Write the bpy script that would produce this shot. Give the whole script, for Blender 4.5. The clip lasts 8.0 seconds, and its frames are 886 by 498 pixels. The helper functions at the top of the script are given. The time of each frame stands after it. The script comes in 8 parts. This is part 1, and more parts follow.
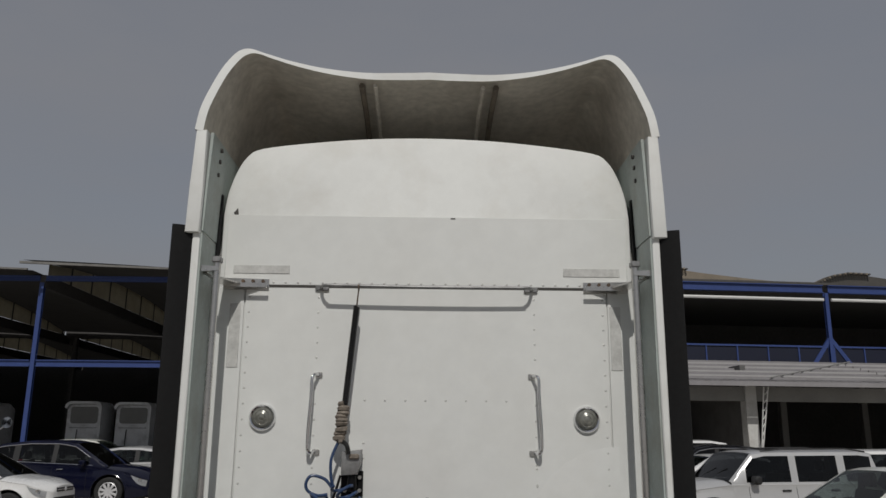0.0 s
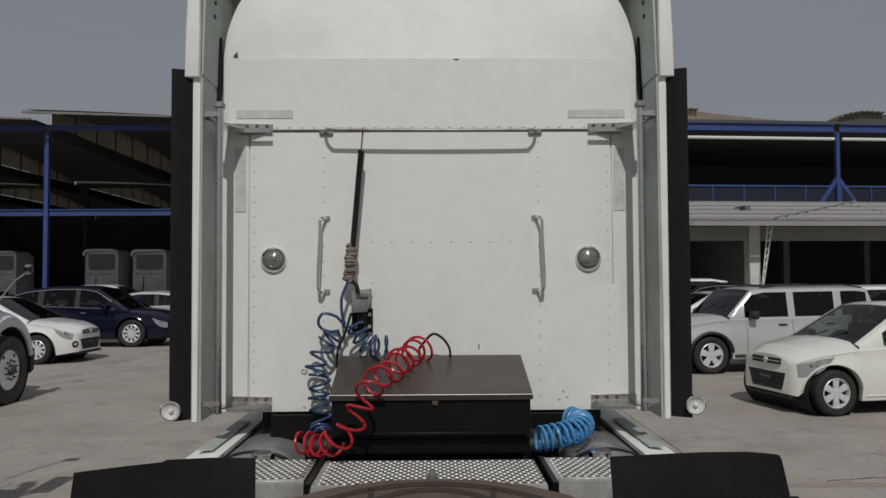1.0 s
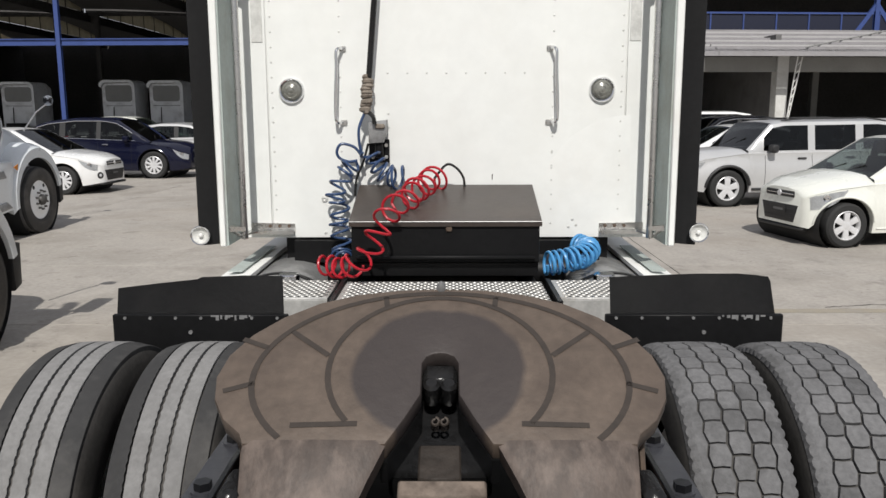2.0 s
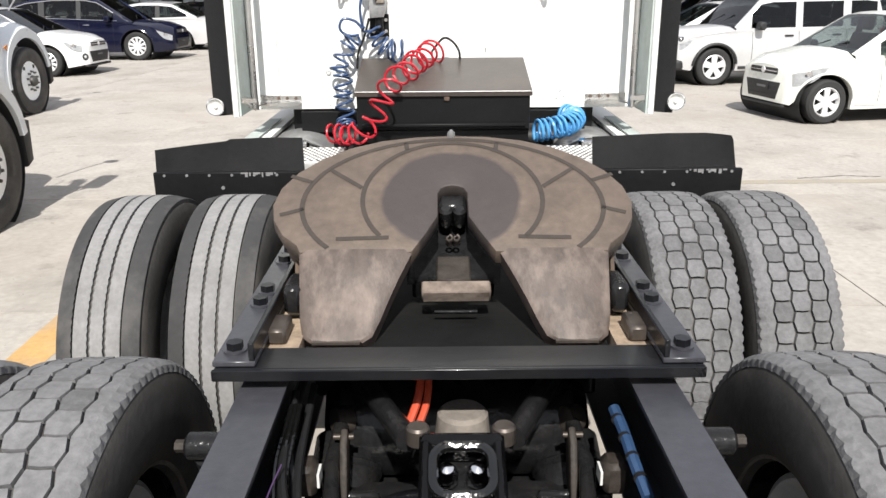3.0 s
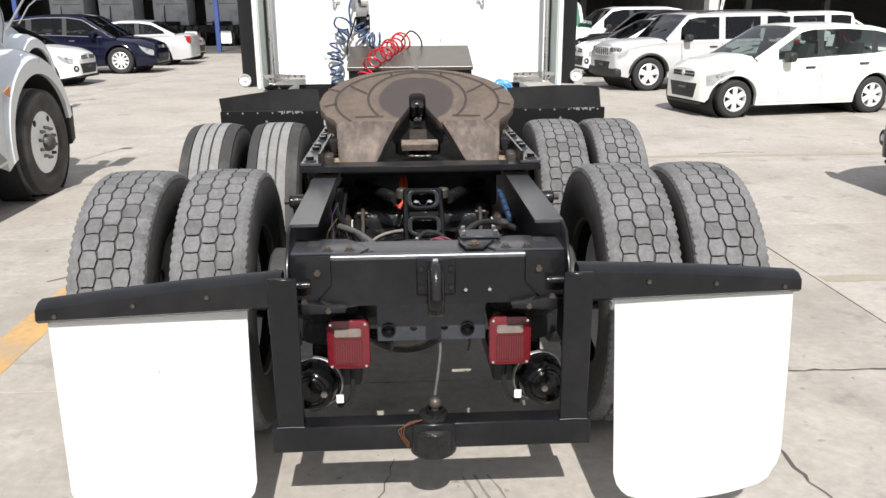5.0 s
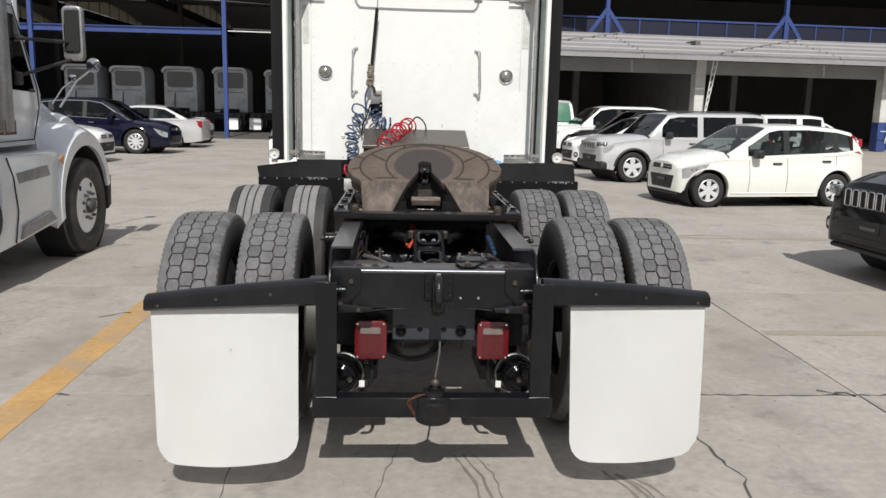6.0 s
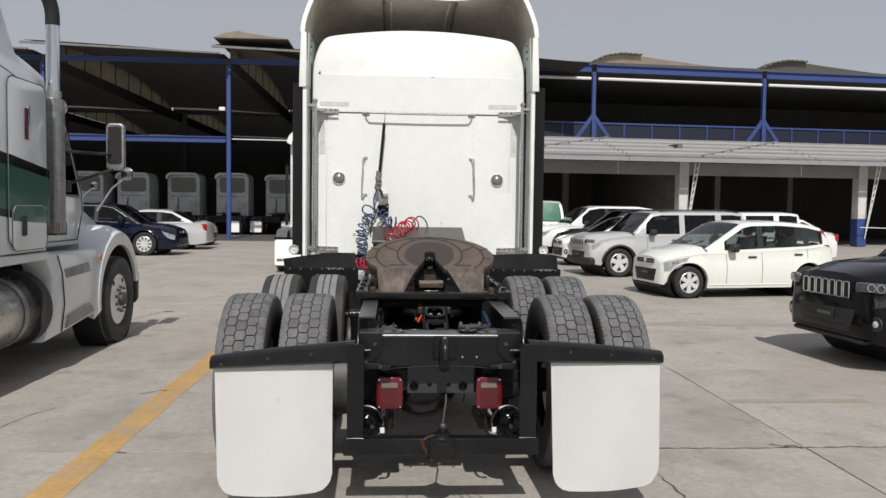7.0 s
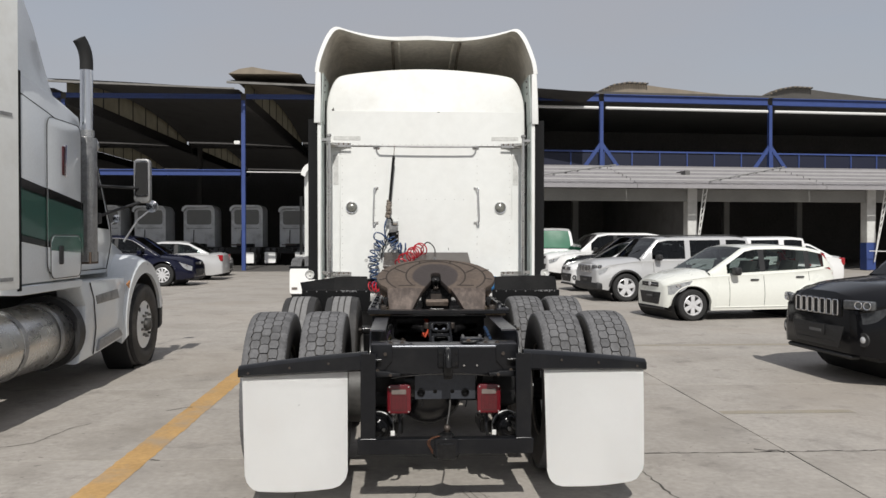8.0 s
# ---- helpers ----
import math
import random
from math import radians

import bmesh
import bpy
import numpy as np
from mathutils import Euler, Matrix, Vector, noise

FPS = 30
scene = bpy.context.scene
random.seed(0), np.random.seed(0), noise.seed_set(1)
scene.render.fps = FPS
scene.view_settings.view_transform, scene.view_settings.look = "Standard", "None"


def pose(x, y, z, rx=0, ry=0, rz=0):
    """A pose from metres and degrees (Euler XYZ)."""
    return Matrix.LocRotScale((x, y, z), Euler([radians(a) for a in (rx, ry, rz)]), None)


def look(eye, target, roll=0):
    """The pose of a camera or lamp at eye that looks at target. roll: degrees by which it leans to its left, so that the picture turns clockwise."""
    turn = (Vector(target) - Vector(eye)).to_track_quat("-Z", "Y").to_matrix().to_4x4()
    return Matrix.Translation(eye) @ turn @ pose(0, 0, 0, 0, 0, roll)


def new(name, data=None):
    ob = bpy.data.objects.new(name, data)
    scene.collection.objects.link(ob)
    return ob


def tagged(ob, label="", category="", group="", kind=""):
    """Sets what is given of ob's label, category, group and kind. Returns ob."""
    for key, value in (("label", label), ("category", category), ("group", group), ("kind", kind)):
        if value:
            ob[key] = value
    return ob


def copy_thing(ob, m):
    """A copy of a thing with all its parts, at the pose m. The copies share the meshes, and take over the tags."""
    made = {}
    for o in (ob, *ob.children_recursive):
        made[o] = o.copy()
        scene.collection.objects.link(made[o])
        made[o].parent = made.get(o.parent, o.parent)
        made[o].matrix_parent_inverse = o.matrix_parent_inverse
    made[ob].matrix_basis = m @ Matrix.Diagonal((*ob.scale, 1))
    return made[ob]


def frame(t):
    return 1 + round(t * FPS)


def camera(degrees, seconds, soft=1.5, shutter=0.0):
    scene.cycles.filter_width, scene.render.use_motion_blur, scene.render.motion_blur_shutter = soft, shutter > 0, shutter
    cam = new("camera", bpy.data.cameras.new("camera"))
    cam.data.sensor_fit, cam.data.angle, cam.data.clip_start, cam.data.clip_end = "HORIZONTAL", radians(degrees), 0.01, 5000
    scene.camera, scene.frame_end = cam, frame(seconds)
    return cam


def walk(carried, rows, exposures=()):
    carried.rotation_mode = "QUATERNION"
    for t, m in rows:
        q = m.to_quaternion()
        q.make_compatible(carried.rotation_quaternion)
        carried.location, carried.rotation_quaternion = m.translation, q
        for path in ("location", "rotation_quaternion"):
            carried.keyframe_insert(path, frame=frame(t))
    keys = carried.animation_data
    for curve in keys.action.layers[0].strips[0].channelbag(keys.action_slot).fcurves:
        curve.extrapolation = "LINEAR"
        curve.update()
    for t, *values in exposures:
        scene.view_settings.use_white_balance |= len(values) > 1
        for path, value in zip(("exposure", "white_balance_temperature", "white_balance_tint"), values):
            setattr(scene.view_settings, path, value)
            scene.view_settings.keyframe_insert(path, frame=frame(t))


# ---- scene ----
# ---------------------------------------------------------------- camera
cam = camera(58.3, 8.0, soft=1.5)
PATH = [
    (0, (-0.007, -3.991, 1.776), (0.036, -2.046, 2.239), 0.4),
    (0.5, (-0.004, -4.002, 1.779), (0.016, -2.028, 2.099), -0.1),
    (1, (0.007, -4.023, 1.761), (0.033, -2.025, 1.839), -0.3),
    (1.5, (0.023, -4.048, 1.77), (0.014, -2.053, 1.632), -0.3),
    (1.7, (0.035, -4.089, 1.76), (0.01, -2.101, 1.543), -0.2),
    (2.8, (-0.023, -4.424, 1.749), (-0.02, -2.512, 1.162), -0.3),
    (3, (-0.029, -4.542, 1.74), (-0.02, -2.64, 1.121), -0.4),
    (3.5, (0.011, -4.928, 1.699), (0.014, -3.065, 0.969), 0.0),
    (4, (-0.01, -5.333, 1.663), (0.035, -3.47, 0.938), -0.5),
    (4.2, (-0.03, -5.5, 1.665), (0.022, -3.637, 0.939), -0.8),
    (5.3, (-0.085, -6.533, 1.621), (0.019, -4.601, 1.117), -0.4),
    (5.5, (-0.112, -6.693, 1.622), (-0.008, -4.751, 1.154), -0.6),
    (5.8, (-0.137, -6.98, 1.59), (-0.011, -5.017, 1.222), 1.1),
    (6, (-0.141, -7.171, 1.583), (-0.028, -5.205, 1.233), 1.3),
    (6.2, (-0.153, -7.343, 1.58), (-0.036, -5.371, 1.266), 1.0),
    (6.5, (-0.194, -7.616, 1.558), (-0.083, -5.635, 1.306), 1.1),
    (7, (-0.238, -8.033, 1.566), (-0.115, -6.04, 1.467), 0.7),
    (7.5, (-0.211, -8.39, 1.534), (-0.112, -6.395, 1.447), 0.2),
    (8, (-0.208, -8.515, 1.531), (-0.117, -6.517, 1.506), -0.0),
]
EXPO = [(0.0, -0.83), (1.0, -0.78), (1.5, -0.40), (1.7, -0.15), (2.9, 1.01), (3.5, 1.44), (4.2, 1.72), (5.5, 0.45), (6.0, 0.33), (6.5, 0.22), (8.0, 0.13)]
walk(cam, [(t, look(eye, target, roll)) for t, eye, target, roll in PATH], EXPO)

# ---------------------------------------------------------------- light
SUN_EL, SUN_AZ = 46.0, 1.0          # degrees; azimuth from -y towards +x
world = bpy.data.worlds.new("sky")
scene.world = world
world.use_nodes = True
wn, wl = world.node_tree.nodes, world.node_tree.links
wn.clear()
w_out = wn.new("ShaderNodeOutputWorld")
w_bg = wn.new("ShaderNodeBackground")
w_sky = wn.new("ShaderNodeTexSky")
w_sky.sky_type = 'NISHITA'
w_sky.sun_disc = False
w_sky.sun_elevation = radians(SUN_EL)
w_sky.sun_rotation = radians(180 - SUN_AZ)
w_sky.altitude, w_sky.air_density, w_sky.dust_density, w_sky.ozone_density = 2200, 1.6, 6.0, 1.0
w_co = wn.new("ShaderNodeTexCoord")
w_noise = wn.new("ShaderNodeTexNoise")
w_noise.inputs["Scale"].default_value = 2.2
w_noise.inputs["Detail"].default_value = 5
w_map = wn.new("ShaderNodeMapping")
w_map.inputs["Scale"].default_value = (1, 1, 3.0)
w_ramp = wn.new("ShaderNodeMapRange")
w_ramp.inputs[1].default_value, w_ramp.inputs[2].default_value = 0.35, 0.75
w_ramp.inputs[3].default_value, w_ramp.inputs[4].default_value = 0.78, 1.0
w_mix = wn.new("ShaderNodeMix")
w_mix.data_type = 'RGBA'
w_mix.inputs["B"].default_value = (3.82, 3.88, 4.20, 1)    # thin grey overcast veil
wl.new(w_co.outputs["Generated"], w_map.inputs["Vector"])
wl.new(w_map.outputs[0], w_noise.inputs["Vector"])
wl.new(w_noise.outputs[0], w_ramp.inputs[0])
wl.new(w_ramp.outputs[0], w_mix.inputs["Factor"])
wl.new(w_sky.outputs[0], w_mix.inputs["A"])
wl.new(w_mix.outputs["Result"], w_bg.inputs["Color"])
w_bg.inputs["Strength"].default_value = 0.095
wl.new(w_bg.outputs[0], w_out.inputs[0])
sun = new("sun", bpy.data.lights.new("sun", 'SUN'))
sun.data.energy, sun.data.angle, sun.data.color = 3.3, radians(0.6), (1.0, 0.968, 0.915)
sun_dir = Vector((math.cos(radians(SUN_EL)) * math.sin(radians(SUN_AZ)), -math.cos(radians(SUN_EL)) * math.cos(radians(SUN_AZ)), math.sin(radians(SUN_EL))))
sun.matrix_world = look(sun_dir * 50, (0, 0, 0))

# ---------------------------------------------------------------- materials
def mat(name, col, rough=0.6, metal=0.0, var=0.15, scale=3.0, fine=45.0, bump=0.05, stain=None, coat=0.0, spec=0.5, rand=0.0, aniso=None):
    """A node material: colour with broad and fine variation, optional stains (colour, amount, scale), roughness variation and fine relief."""
    m = bpy.data.materials.new(name)
    m.use_nodes = True
    n, l = m.node_tree.nodes, m.node_tree.links
    b = n["Principled BSDF"]
    co = n.new("ShaderNodeTexCoord")
    def noise_tex(s, detail, rough_=0.6):
        t = n.new("ShaderNodeTexNoise")
        t.inputs["Scale"].default_value, t.inputs["Detail"].default_value, t.inputs["Roughness"].default_value = s, detail, rough_
        if aniso:
            mp = n.new("ShaderNodeMapping")
            mp.inputs["Scale"].default_value = aniso
            l.new(co.outputs["Object"], mp.inputs["Vector"])
            l.new(mp.outputs[0], t.inputs["Vector"])
        else:
            l.new(co.outputs["Object"], t.inputs["Vector"])
        return t
    big, small = noise_tex(scale, 4), noise_tex(fine, 3)
    add = n.new("ShaderNodeMath"); add.operation = 'ADD'
    l.new(big.outputs[0], add.inputs[0]); l.new(small.outputs[0], add.inputs[1])
    mr = n.new("ShaderNodeMapRange")
    mr.inputs[1].default_value, mr.inputs[2].default_value = 0.65, 1.35
    mr.inputs[3].default_value, mr.inputs[4].default_value = 1 - var, 1 + var
    l.new(add.outputs[0], mr.inputs[0])
    val = mr.outputs[0]
    if rand:
        oi = n.new("ShaderNodeObjectInfo")
        r2 = n.new("ShaderNodeMapRange")
        r2.inputs[3].default_value, r2.inputs[4].default_value = 1 - rand, 1 + rand
        l.new(oi.outputs["Random"], r2.inputs[0])
        mu = n.new("ShaderNodeMath"); mu.operation = 'MULTIPLY'
        l.new(val, mu.inputs[0]); l.new(r2.outputs[0], mu.inputs[1])
        val = mu.outputs[0]
    vm = n.new("ShaderNodeVectorMath"); vm.operation = 'SCALE'
    vm.inputs[0].default_value = col
    l.new(val, vm.inputs["Scale"])
    colour = vm.outputs[0]
    if stain:
        sc, amount, ss = stain
        st = noise_tex(ss, 6, 0.65)
        sr = n.new("ShaderNodeMapRange")
        sr.inputs[1].default_value, sr.inputs[2].default_value = 0.48, 0.72
        sr.inputs[3].default_value, sr.inputs[4].default_value = 0.0, amount
        l.new(st.outputs[0], sr.inputs[0])
        mx = n.new("ShaderNodeMix"); mx.data_type = 'RGBA'
        mx.inputs["B"].default_value = (*sc, 1)
        l.new(sr.outputs[0], mx.inputs["Factor"]); l.new(colour, mx.inputs["A"])
        colour = mx.outputs["Result"]
    l.new(colour, b.inputs["Base Color"])
    rr = n.new("ShaderNodeMapRange")
    rr.inputs[3].default_value, rr.inputs[4].default_value = max(0.02, rough * 0.8), min(1, rough * 1.2)
    l.new(big.outputs[0], rr.inputs[0]); l.new(rr.outputs[0], b.inputs["Roughness"])
    b.inputs["Metallic"].default_value = metal
    b.inputs["Specular IOR Level"].default_value = spec
    if coat:
        b.inputs["Coat Weight"].default_value, b.inputs["Coat Roughness"].default_value = coat, 0.06
    if bump:
        bp = n.new("ShaderNodeBump")
        bp.inputs["Strength"].default_value, bp.inputs["Distance"].default_value = bump, 0.01
        l.new(small.outputs[0], bp.inputs["Height"]); l.new(bp.outputs[0], b.inputs["Normal"])
    return m


def glass_mat(name, tint, rough=0.03):
    """Thin tinted pane: see-through with a Fresnel gloss."""
    m = bpy.data.materials.new(name)
    m.use_nodes = True
    n, l = m.node_tree.nodes, m.node_tree.links
    n.clear()
    out, mix, tr, gl, fr = (n.new(k) for k in ("ShaderNodeOutputMaterial", "ShaderNodeMixShader", "ShaderNodeBsdfTransparent", "ShaderNodeBsdfGlossy", "ShaderNodeFresnel"))
    tr.inputs[0].default_value = (*tint, 1)
    gl.inputs["Roughness"].default_value = rough
    fr.inputs[0].default_value = 1.5
    l.new(fr.outputs[0], mix.inputs[0]); l.new(tr.outputs[0], mix.inputs[1]); l.new(gl.outputs[0], mix.inputs[2]); l.new(mix.outputs[0], out.inputs[0])
    return m


M_WHITE = mat("white_truck_paint", (0.78, 0.79, 0.77), 0.62, var=0.04, scale=1.2, fine=14, bump=0.02, stain=((0.55, 0.52, 0.46), 0.35, 2.2))
M_WHITE2 = mat("white_panel_paint", (0.76, 0.77, 0.75), 0.45, var=0.05, scale=0.9, fine=9, bump=0.03, stain=((0.64, 0.61, 0.54), 0.16, 1.4))
M_WIPED = mat("wiped_white_paint", (0.775, 0.783, 0.763), 0.5, var=0.05, scale=1.2, fine=12, bump=0.02, stain=((0.65, 0.62, 0.56), 0.25, 1.8))
M_EXT_IN = mat("grey_green_panel_lining", (0.40, 0.45, 0.43), 0.6, var=0.12, scale=4, stain=((0.25, 0.24, 0.2), 0.5, 5))
M_LINER = mat("weathered_fibreglass_lining", (0.52, 0.487, 0.425), 0.85, var=0.22, scale=2.5, fine=20, bump=0.2, stain=((0.28, 0.25, 0.21), 0.6, 2.4))
M_RIB = mat("dark_rib", (0.07, 0.065, 0.06), 0.8)
M_RIBSTAIN = mat("stained_rib", (0.16, 0.135, 0.105), 0.85, var=0.3, scale=5, stain=((0.07, 0.055, 0.045), 0.7, 4))
M_RUBBER = mat("black_rubber_flap", (0.012, 0.012, 0.0125), 0.75, var=0.2, bump=0.1, spec=0.2)
M_SEALER = mat("grey_sealer_tape", (0.55, 0.55, 0.53), 0.7, var=0.18, scale=14, stain=((0.75, 0.75, 0.73), 0.6, 18))
M_RIVET = mat("weathered_rivet", (0.60, 0.60, 0.58), 0.5, metal=0.4, var=0.3, scale=30)
M_STEEL = mat("brushed_stainless", (0.60, 0.59, 0.57), 0.28, metal=1.0, var=0.1, scale=8, bump=0.02)
M_CHROME = mat("chrome", (0.75, 0.75, 0.76), 0.12, metal=1.0, var=0.05, bump=0.0)
M_ALU = mat("grip_plate_aluminium", (0.46, 0.455, 0.44), 0.42, metal=0.25, var=0.2, scale=9, stain=((0.2, 0.18, 0.15), 0.5, 7))
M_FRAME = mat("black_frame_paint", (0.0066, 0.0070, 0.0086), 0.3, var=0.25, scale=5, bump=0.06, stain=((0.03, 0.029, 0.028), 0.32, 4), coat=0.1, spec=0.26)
# Pale grey that carries the cross member's painted edge highlight.
M_EDGE = mat("edge_highlight_steel", (0.115, 0.12, 0.132), 0.3, metal=0.6, var=0.25, scale=8, bump=0.04)
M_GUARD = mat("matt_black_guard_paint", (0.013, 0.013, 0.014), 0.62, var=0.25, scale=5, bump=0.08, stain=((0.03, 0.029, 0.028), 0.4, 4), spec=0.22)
# Lightened for wear and for the sky sheen on top faces.
M_FRAME_TOP = mat("worn_sheen_frame_paint", (0.040, 0.041, 0.048), 0.32, var=0.25, scale=5, bump=0.05, stain=((0.07, 0.067, 0.065), 0.25, 4), spec=0.45)
M_GREASE = mat("oily_black_casting", (0.011, 0.011, 0.0115), 0.22, var=0.4, scale=14, bump=0.25, stain=((0.024, 0.022, 0.021), 0.5, 9), spec=0.3)
M_GLOSS = mat("glossy_black_casting", (0.004, 0.004, 0.0045), 0.14, var=0.3, scale=12, fine=22, bump=0.35, spec=0.22)
M_DIFF = mat("glossy_black_housing", (0.012, 0.012, 0.015), 0.24, var=0.3, scale=9, fine=20, bump=0.1, spec=0.55)
M_WET = mat("wet_oily_black", (0.005, 0.005, 0.005), 0.1, var=0.3, scale=12, fine=26, bump=0.3, spec=0.6)
M_VOID = mat("void_black", (0.008, 0.008, 0.008), 0.9, var=0.3, scale=10, bump=0.1, spec=0.1)
M_SHOULDER = mat("bare_shoulder_rubber", (0.034, 0.0335, 0.034), 0.85, var=0.2, scale=6, bump=0.12, stain=((0.115, 0.11, 0.105), 0.8, 3.2))
M_RUST = mat("rusty_bracket", (0.105, 0.072, 0.05), 0.8, var=0.35, scale=14, bump=0.3, stain=((0.05, 0.04, 0.035), 0.7, 9))
M_BOXLID = mat("brown_black_box_steel", (0.046, 0.036, 0.031), 0.42, var=0.2, scale=4, bump=0.06, stain=((0.095, 0.072, 0.058), 0.45, 3))
M_BOX = mat("black_box_steel", (0.0065, 0.0065, 0.007), 0.45, var=0.25, scale=5, bump=0.08, spec=0.2)
M_RUSTDUST = mat("dusty_rust", (0.17, 0.135, 0.11), 0.85, var=0.4, scale=18, bump=0.3, stain=((0.05, 0.035, 0.028), 0.8, 14))
M_TAN = mat("dusty_mounting_plate", (0.33, 0.25, 0.175), 0.85, var=0.25, scale=10, bump=0.2, stain=((0.07, 0.05, 0.04), 0.85, 9))
M_TYRE = mat("tyre_sidewall_rubber", (0.054, 0.051, 0.048), 0.75, var=0.3, scale=5, fine=60, bump=0.12, stain=((0.135, 0.125, 0.115), 0.6, 3.0), spec=0.3)
M_TREAD = mat("dusty_tread_rubber", (0.134, 0.133, 0.136), 0.92, var=0.3, scale=9, fine=70, bump=0.25, stain=((0.06, 0.059, 0.059), 0.75, 6))
def worn_islands(m, share, dark):
    """Some blocks of a joined mesh are darker, as worn by themselves."""
    n, l = m.node_tree.nodes, m.node_tree.links
    b = n["Principled BSDF"]
    old = b.inputs["Base Color"].links[0].from_socket
    ge, mr, vm = n.new("ShaderNodeNewGeometry"), n.new("ShaderNodeMapRange"), n.new("ShaderNodeVectorMath")
    mr.inputs[1].default_value, mr.inputs[2].default_value, mr.inputs[3].default_value, mr.inputs[4].default_value = 1 - share, 1 - share + 0.08, 1.0, dark
    vm.operation = 'SCALE'
    l.new(ge.outputs["Random Per Island"], mr.inputs[0]); l.new(mr.outputs[0], vm.inputs["Scale"]); l.new(old, vm.inputs[0]); l.new(vm.outputs[0], b.inputs["Base Color"])
M_RIBS = mat("dusty_rib_rubber", (0.20, 0.197, 0.195), 0.92, var=0.22, scale=7, fine=60, bump=0.2, stain=((0.13, 0.128, 0.127), 0.6, 5))
worn_islands(M_TREAD, 0.12, 0.72)
M_GROOVE = mat("tread_groove_rubber", (0.03, 0.03, 0.031), 0.9, var=0.2)
M_RIM = mat("white_steel_rim", (0.86, 0.87, 0.87), 0.35, var=0.08, scale=6, stain=((0.5, 0.46, 0.42), 0.3, 6))
M_HUB = mat("dark_hub", (0.05, 0.048, 0.045), 0.5, var=0.3, scale=12)
M_FLAP = mat("white_mudflap_vinyl", (0.90, 0.90, 0.885), 0.55, var=0.02, scale=1.5, fine=10, bump=0.03, stain=((0.78, 0.75, 0.71), 0.25, 2.5))
M_LENS = mat("red_lens", (0.112, 0.005, 0.010), 0.22, var=0.15, scale=25, fine=160, bump=0.2, coat=0.4)
M_LENS_D = mat("deep_red_lens", (0.05, 0.004, 0.006), 0.25, var=0.15, scale=25, coat=0.3)
M_LENS_CLR = mat("clear_lens", (0.17, 0.14, 0.128), 0.25, var=0.2, scale=40, coat=0.4)
M_HOSE_BLK = mat("black_hose", (0.013, 0.013, 0.014), 0.4, var=0.2, spec=0.3)
M_HOSE_GREY = mat("grey_braided_hose", (0.022, 0.022, 0.022), 0.38, var=0.25, scale=20, spec=0.25)
M_HOSE_CBL = mat("grey_cable_sheath", (0.085, 0.083, 0.08), 0.5, var=0.2, scale=20)
M_HOSE_BLUE = mat("dark_blue_air_line", (0.03, 0.06, 0.14), 0.35, var=0.2)
M_HOSE_LBLUE = mat("light_blue_air_line", (0.075, 0.29, 0.58), 0.35, var=0.15)
M_HOSE_RED = mat("red_air_line", (0.42, 0.014, 0.026), 0.3, var=0.15)
M_ORANGE = mat("orange_hose", (0.50, 0.07, 0.03), 0.5, var=0.2)
M_TAPE = mat("wrapped_tape", (0.20, 0.17, 0.14), 0.75, var=0.4, scale=40, bump=0.3)
M_PLATE_MARK = mat("pale_print", (0.14, 0.14, 0.14), 0.7)
M_GREYSTEEL = mat("worn_grey_steel", (0.30, 0.30, 0.30), 0.42, metal=0.5, var=0.25, scale=9, bump=0.05, stain=((0.06, 0.06, 0.06), 0.5, 6))
M_GRIME = mat("grimy_brown_steel", (0.032, 0.026, 0.022), 0.6, var=0.45, scale=16, bump=0.3, stain=((0.02, 0.018, 0.016), 0.6, 11), spec=0.25)
M_PANEL = mat("dull_steel_plate", (0.04, 0.044, 0.053), 0.4, metal=0.3, var=0.25, scale=9)
M_RAMP = mat("worn_ramp_steel", (0.070, 0.053, 0.044), 0.6, metal=0.0, var=0.3, scale=7, fine=28, bump=0.2, stain=((0.20, 0.155, 0.13), 0.75, 8), aniso=(1.8, 1, 1))
M_GREASE_LINE = mat("old_grease_line", (0.036, 0.028, 0.023), 0.8, var=0.25, scale=20)
M_DUSTY = mat("dusty_casting", (0.21, 0.185, 0.16), 0.85, var=0.25, scale=12, bump=0.2, stain=((0.08, 0.07, 0.06), 0.6, 9))
M_LAMPLENS = mat("cloudy_lamp_lens", (0.24, 0.24, 0.215), 0.22, metal=0.3, var=0.35, scale=25, coat=0.5)
M_BOLT = mat("dull_bolt_steel", (0.075, 0.062, 0.053), 0.45, metal=0.5, var=0.3, scale=30)
M_COPPER = mat("copper_wire", (0.20, 0.085, 0.045), 0.4, metal=0.5)

M_BLUE = mat("blue_steel_paint", (0.035, 0.065, 0.215), 0.5, var=0.15, scale=1.5, fine=12)
M_BLUE_D = mat("blue_railing_panel", (0.005, 0.008, 0.026), 0.6, var=0.15)
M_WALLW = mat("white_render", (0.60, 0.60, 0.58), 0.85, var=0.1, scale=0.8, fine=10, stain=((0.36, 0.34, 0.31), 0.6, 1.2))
# Grey with interior shade put in (lintels, rear columns); plain on truss, windows.
M_WALLD = mat("dimmed_render", (0.26, 0.26, 0.25), 0.9, var=0.2, scale=0.8)
# The white partition's dim interior shade is put into this grey.
M_HALLWALL = mat("shade_grey_partition", (0.15, 0.148, 0.145), 0.9, var=0.25, scale=0.9, stain=((0.08, 0.076, 0.072), 0.6, 1.1))
# Interior shade is put into this near-black colour of walls, posts and trusses.
M_DARK = mat("shed_shade_dark", (0.075, 0.072, 0.070), 0.9, var=0.3, scale=0.5, fine=6)
